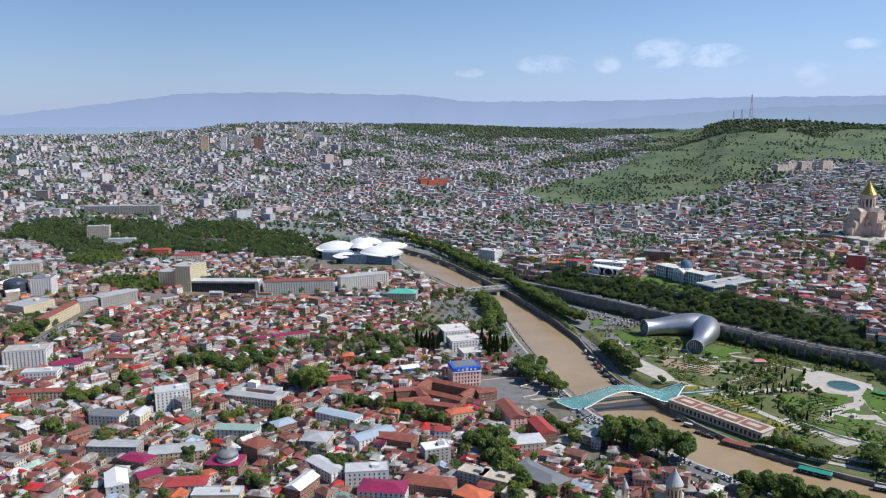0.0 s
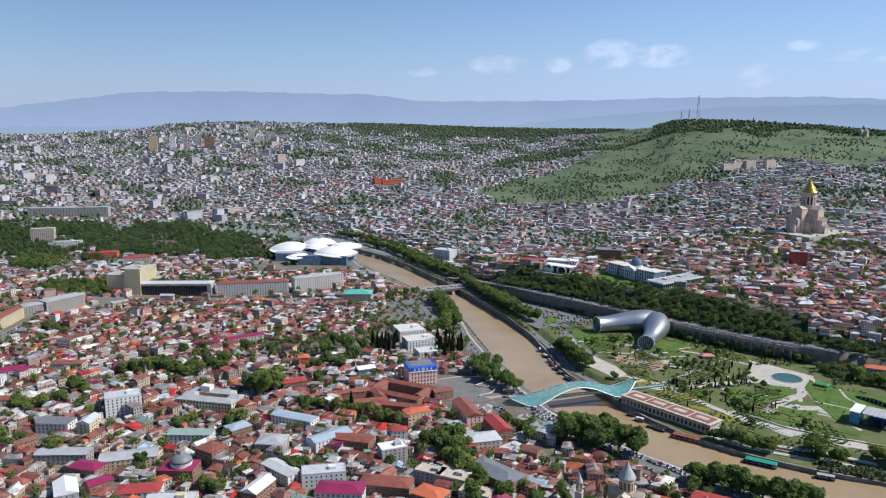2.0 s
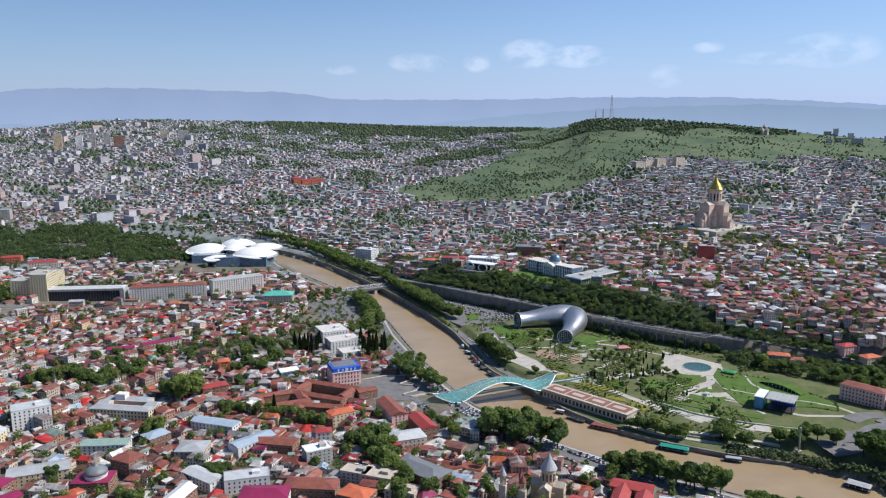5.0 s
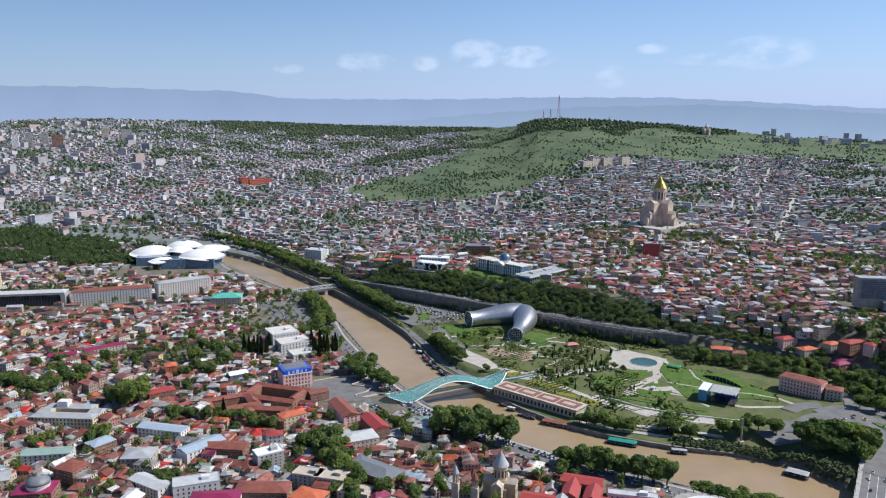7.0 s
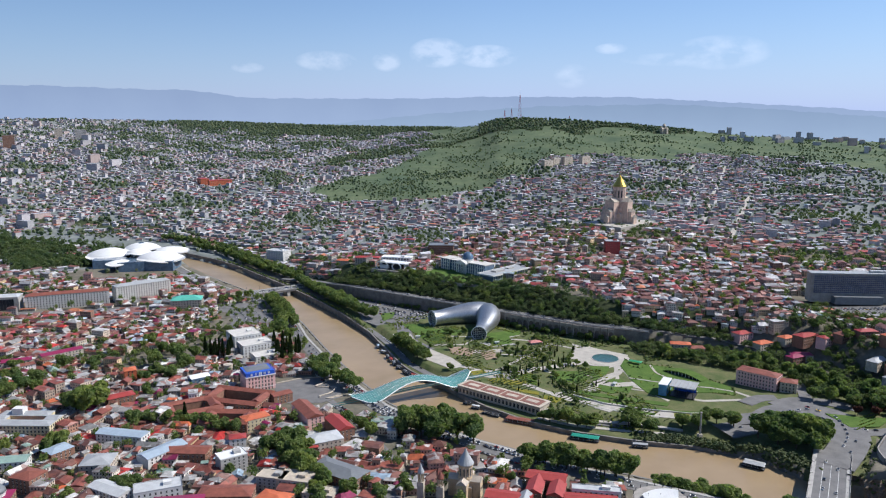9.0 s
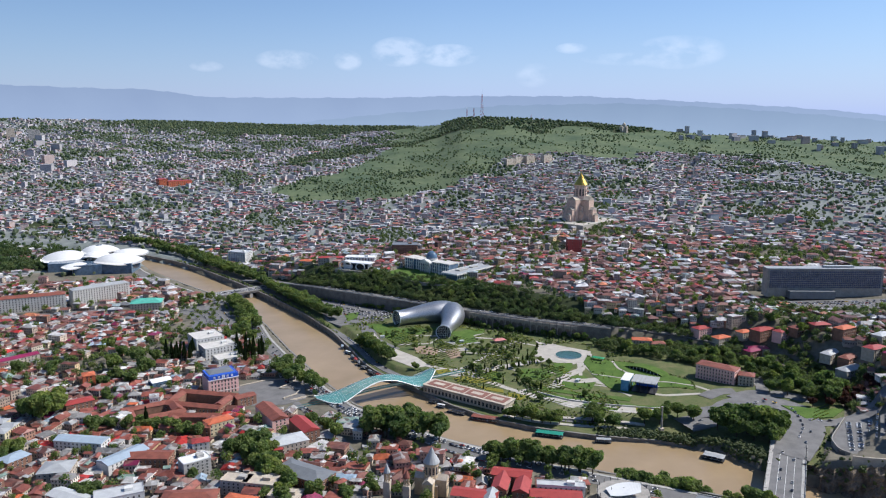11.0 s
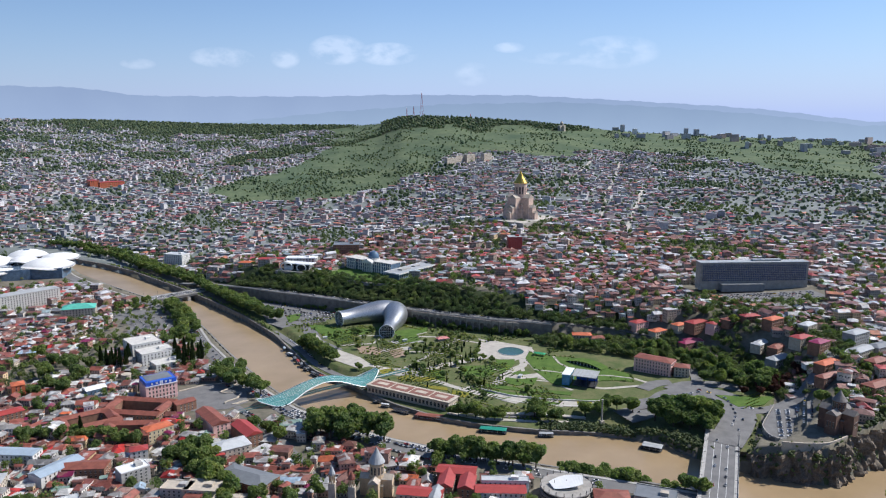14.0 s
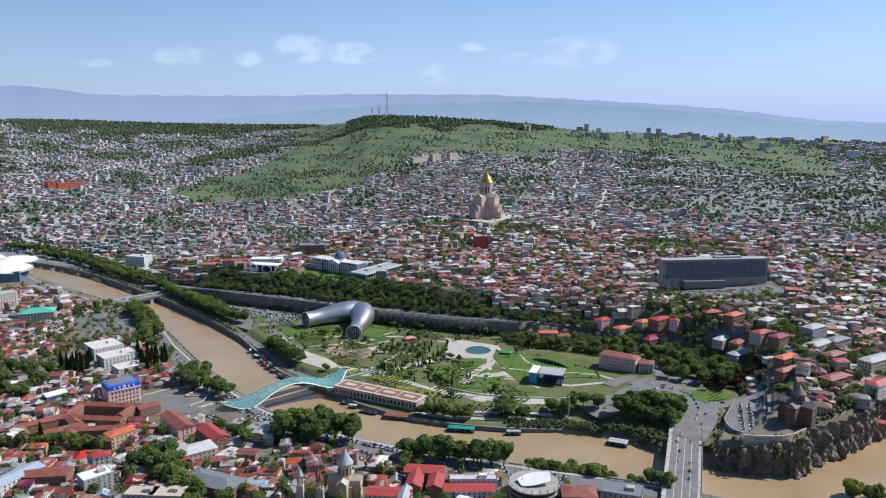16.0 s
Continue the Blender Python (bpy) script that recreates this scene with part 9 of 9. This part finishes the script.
def town():
    # mid range
    x, y = scatter(12.4, 400, 1450)
    dn, _, _ = masks(x, y)
    k = buildable(x, y) & ((np.hypot(x, y) > NEAR_R + 4) | (dn < 0))
    x, y = x[k], y[k]
    k = RNG.random(len(x)) < 0.88
    x, y = x[k], y[k]
    n = len(x)
    w, d = RNG.uniform(8, 20, n), RNG.uniform(7, 13, n)
    h = RNG.choice([3.0, 4.2, 5.6, 7.0, 9.5, 13.5], n, p=[0.24, 0.3, 0.25, 0.13, 0.05, 0.03])
    args = [w, d, h, field_angle(x, y), RNG.choice([0.15, 0.9, 1.6, 2.3, 3.0], n), RNG.choice([0, 0, 0.25, 0.5, 0.8], n)]
    dn, _, _ = masks(x, y)
    mid = ((dn < 0) & (RNG.random(n) < 0.8)) | (RNG.random(n) < smooth(900, 1350, np.hypot(x, y)))
    for name, k, roof, label in (("town_houses", ~mid, m_roof_far, "crowded old houses with red, brown and grey tin roofs"), ("plateau_houses", mid, m_roof_mid, "crowded low houses with brown and grey tin roofs")):
        house_stuff(name, x[k], y[k], *[v[k] for v in args], [m_wall_far, roof, m_glass_dark], label, windows=True)
    # sheds, lean-tos and additions squeezed between the houses
    x, y = scatter(10.5, 430, 1150)
    k = buildable(x, y) & (RNG.random(len(x)) < 0.62)
    x, y = x[k], y[k]
    n = len(x)
    house_stuff("sheds_and_additions", x, y, RNG.uniform(3.5, 9, n), RNG.uniform(3, 6, n), RNG.choice([2.6, 3.4, 5, 6.5, 8.3], n), field_angle(x, y), RNG.choice([0.1, 0.4, 0.9, 1.4], n), RNG.choice([0, 0, 0.4], n),
                [m_wall_far, m_roof_far, m_glass_dark], "small sheds and additions between the old houses", windows=True)
    # blocks of flats on the plain
    x, y = scatter(95, 2000, 4250, -36, -6, 0.5)
    k = buildable(x, y) & (RNG.random(len(x)) < 0.4 + 0.5 * bump_noise(x, y, 500, 3.3))
    x, y = x[k], y[k]
    x2, y2 = scatter(80, 3300, 4300, 36, 62, 0.5)
    k = RNG.random(len(x2)) < 0.4
    x, y = np.r_[x, x2[k]], np.r_[y, y2[k]]
    n = len(x)
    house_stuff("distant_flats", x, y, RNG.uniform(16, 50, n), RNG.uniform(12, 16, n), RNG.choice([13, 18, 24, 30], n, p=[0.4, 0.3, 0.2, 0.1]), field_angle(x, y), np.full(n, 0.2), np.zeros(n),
                [m_wall_haze, m_roof_haze], "blocks of flats in the distant town, paled by painted haze")
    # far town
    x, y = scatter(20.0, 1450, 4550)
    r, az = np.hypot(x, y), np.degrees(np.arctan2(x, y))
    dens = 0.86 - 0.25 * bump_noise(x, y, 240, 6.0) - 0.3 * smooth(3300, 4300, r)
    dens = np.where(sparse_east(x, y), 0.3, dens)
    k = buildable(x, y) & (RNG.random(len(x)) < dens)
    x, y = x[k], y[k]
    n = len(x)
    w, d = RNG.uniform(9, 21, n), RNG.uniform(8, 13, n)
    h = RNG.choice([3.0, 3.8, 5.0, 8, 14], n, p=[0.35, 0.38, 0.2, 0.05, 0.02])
    house_stuff("distant_houses", x, y, w, d, h, field_angle(x, y), RNG.choice([0.1, 0.6, 1.2, 1.8], n), RNG.choice([0, 0, 0.3], n), [m_wall_haze, m_roof_haze], "countless low houses of the distant town, paled by painted haze", picks=np.hypot(x, y) > RNG.uniform(1900, 3600, n), other=m_roof_mid)


town()


def woods():
    # trees of the garden and the slope
    x, y = scatter(8.5, 700, 2100)
    k = garden(x, y) & (RNG.random(len(x)) < 0.9)
    x, y = x[k], y[k]
    r = RNG.uniform(3.0, 7.8, len(x))
    leafy_trees("garden_wood", x, y, r, r * RNG.uniform(1.7, 2.7, len(x)), m_leaf_garden, "dense green trees of the public garden", 70)
    x, y = scatter(9.0, 1100, 1600, -36, -15)
    k = ((((x + 500) / 66) ** 2 + ((y - 1205) / 42) ** 2 < 1) | (((x + 640) / 50) ** 2 + ((y - 1400) / 50) ** 2 < 1)) & free(x, y, -3) & (RNG.random(len(x)) < 0.9)
    x, y = x[k], y[k]
    r = RNG.uniform(4.5, 8.0, len(x))
    leafy_trees("avenue_grove", x, y, r, r * RNG.uniform(1.9, 2.5, len(x)), m_leaf_stuff, "tall green trees of a small square by the avenue", 90)
    x, y = scatter(11.0, 980, 1200, -4, 5)
    k = (np.abs(x - 28) < 44) & (RNG.random(len(x)) < 0.5)
    x, y = x[k], y[k]
    r = RNG.uniform(3.0, 4.8, len(x))
    leafy_trees("car_park_trees", x, y, r, r * 2.2, m_leaf_stuff, "leafy trees between the rows of parked cars", 140, leaf=0.75)
    x, y = scatter(7.0, 600, 1500)
    dn, df, ds = masks(x, y)
    edge = 66 - 38 * smooth(420, 520, x)
    k = (((ds > 11) & (ds < edge) & (x < 650) & (y > 700)) | ((ds > 2) & (ds < edge) & (x > 500) & (x < 632) & (y < 800) & (y > 470))) & free(x, y)
    k |= (ds > 14) & (ds < 60) & (np.hypot(x - 318, y - 965) < 130)
    k |= (ds > 11) & (ds < 50) & (np.hypot(x - 372, y - 1045) < 110)
    k |= (ds > -60) & (ds < 12) & (x > 480) & (x < 615) & (y > 660) & (y < 790) & (y - 764 > -1.167 * (x - 476)) & free(x, y, -2)
    k |= (((x - 625) / 45) ** 2 + ((y - 585) / 62) ** 2 < 1) & free(x, y, -2)
    k |= (x > 600) & (x < 780) & (y > 395) & (y < 760) & (ds > 6) & free(x, y, -3) & (RNG.random(len(x)) < 0.45)
    k &= ~((y > 1215) & (np.hypot(x - 189, y - 1400) > 45)) & (RNG.random(len(x)) < 0.93)
    x, y = x[k], y[k]
    r = RNG.uniform(3.6, 6.4, len(x))
    leafy_trees("slope_wood", x, y, r, r * RNG.uniform(1.6, 2.1, len(x)), m_leaf_slope, "dark trees on the steep slope below the plateau", 150, leaf=0.72)
    # trees among the houses
    x, y = scatter(16, 420, 1450, jitter=0.5)
    dn, df, ds = masks(x, y)
    k = ((dn > 18) | (ds > 14)) & free(x, y, -2) & (RNG.random(len(x)) < 0.6 + 0.5 * bump_noise(x, y, 90, 2.2))
    x, y = x[k], y[k]
    r = RNG.uniform(2.8, 6.2, len(x))
    leafy_trees("courtyard_trees", x, y, r, r * RNG.uniform(2.1, 2.7, len(x)), m_leaf_stuff, "green courtyard trees between the houses", 135, leaf=0.78)
    x, y = scatter(10.5, 830, 1900, jitter=0.5)
    dn, df, ds = masks(x, y)
    k = ((dn > 40) | (ds > 64 - 38 * smooth(420, 520, x)) | ((df < -45) & (y > 1400))) & green_patch(x, y) & ~garden(x, y) & ~hill(x, y) & free(x, y, -2) & (RNG.random(len(x)) < 0.72)
    x, y = x[k], y[k]
    r = RNG.uniform(2.8, 5.6, len(x))
    leafy_trees("town_groves", x, y, r, r * RNG.uniform(1.9, 2.5, len(x)), m_leaf_slope, "green groves and gardens inside the town", 60)
    x, y = scatter(18, 1900, 4450, jitter=0.5)
    k = green_patch(x, y) & ~hill(x, y) & ~ridge_wood(x, y) & (RNG.random(len(x)) < 0.85)
    x, y = x[k], y[k]
    clump_trees("distant_groves", x, y, RNG.uniform(4.5, 9.5, len(x)), m_leaf_hill_haze, "wooded gullies inside the distant town", 1)
    x, y = scatter(18.5, 1450, 4500, jitter=0.5)
    dn, df, ds = masks(x, y)
    rr = np.hypot(x, y)
    dens = 0.52 + 0.4 * bump_noise(x, y, 210, 9.0) + 0.3 * sparse_east(x, y)
    k = ((dn > 15) | (df < -15)) & ~hill(x, y) & (RNG.random(len(x)) < dens)
    x, y = x[k], y[k]
    clump_trees("distant_trees", x, y, RNG.uniform(3.0, 7.0, len(x)), m_leaf_haze, "scattered trees of the distant town", 1)
    x, y = scatter(14, 1900, 4300, 4, 56, jitter=0.5)
    q = bump_noise(x, y, 130, 12.0) + 0.5 * bump_noise(x, y, 47, 3.0)
    az, rr = np.degrees(np.arctan2(x, y)), np.hypot(x, y)
    low = smooth(2750, 2350, rr) * smooth(19, 15, az)
    p = 0.07 + 0.5 * smooth(2900, 2300, rr) * smooth(30, 20, az) * smooth(-0.5, 0.2, q) + 0.7 * smooth(0.0, 0.45, q) + 0.75 * low * smooth(-0.5, 0.4, q) + 0.45 * smooth(3050, 3400, rr) * smooth(0.0, 0.5, q) * (az < 37)
    k = hill(x, y) & (RNG.random(len(x)) < p)
    x, y = x[k], y[k]
    clump_trees("hill_bushes", x, y, RNG.uniform(2.4, 6.0, len(x)), m_leaf_hill_haze, "bushes and small trees on the grassy hill", 1)
    x, y = scatter(17, 2500, 4600, jitter=0.5)
    k = ridge_wood(x, y)
    x, y = x[k], y[k]
    clump_trees("ridge_wood", x, y, RNG.uniform(6, 9.0, len(x)), m_leaf_hill_haze, "dark pine woods on the far ridge", 1)


    # gardens round the cathedral
    x, y = scatter(11, 1150, 1500, 20, 45, 0.5)
    u, w = x - 752, y - 1300
    k = (np.hypot(u, w) < 92) & (np.hypot(u, w) > 42) & (RNG.random(len(x)) < 0.6)
    x, y = x[k], y[k]
    r = RNG.uniform(2.4, 4.6, len(x))
    leafy_trees("cathedral_garden", x, y, r, r * 2.2, m_leaf_slope, "dark garden trees round the cathedral", 60)


woods()
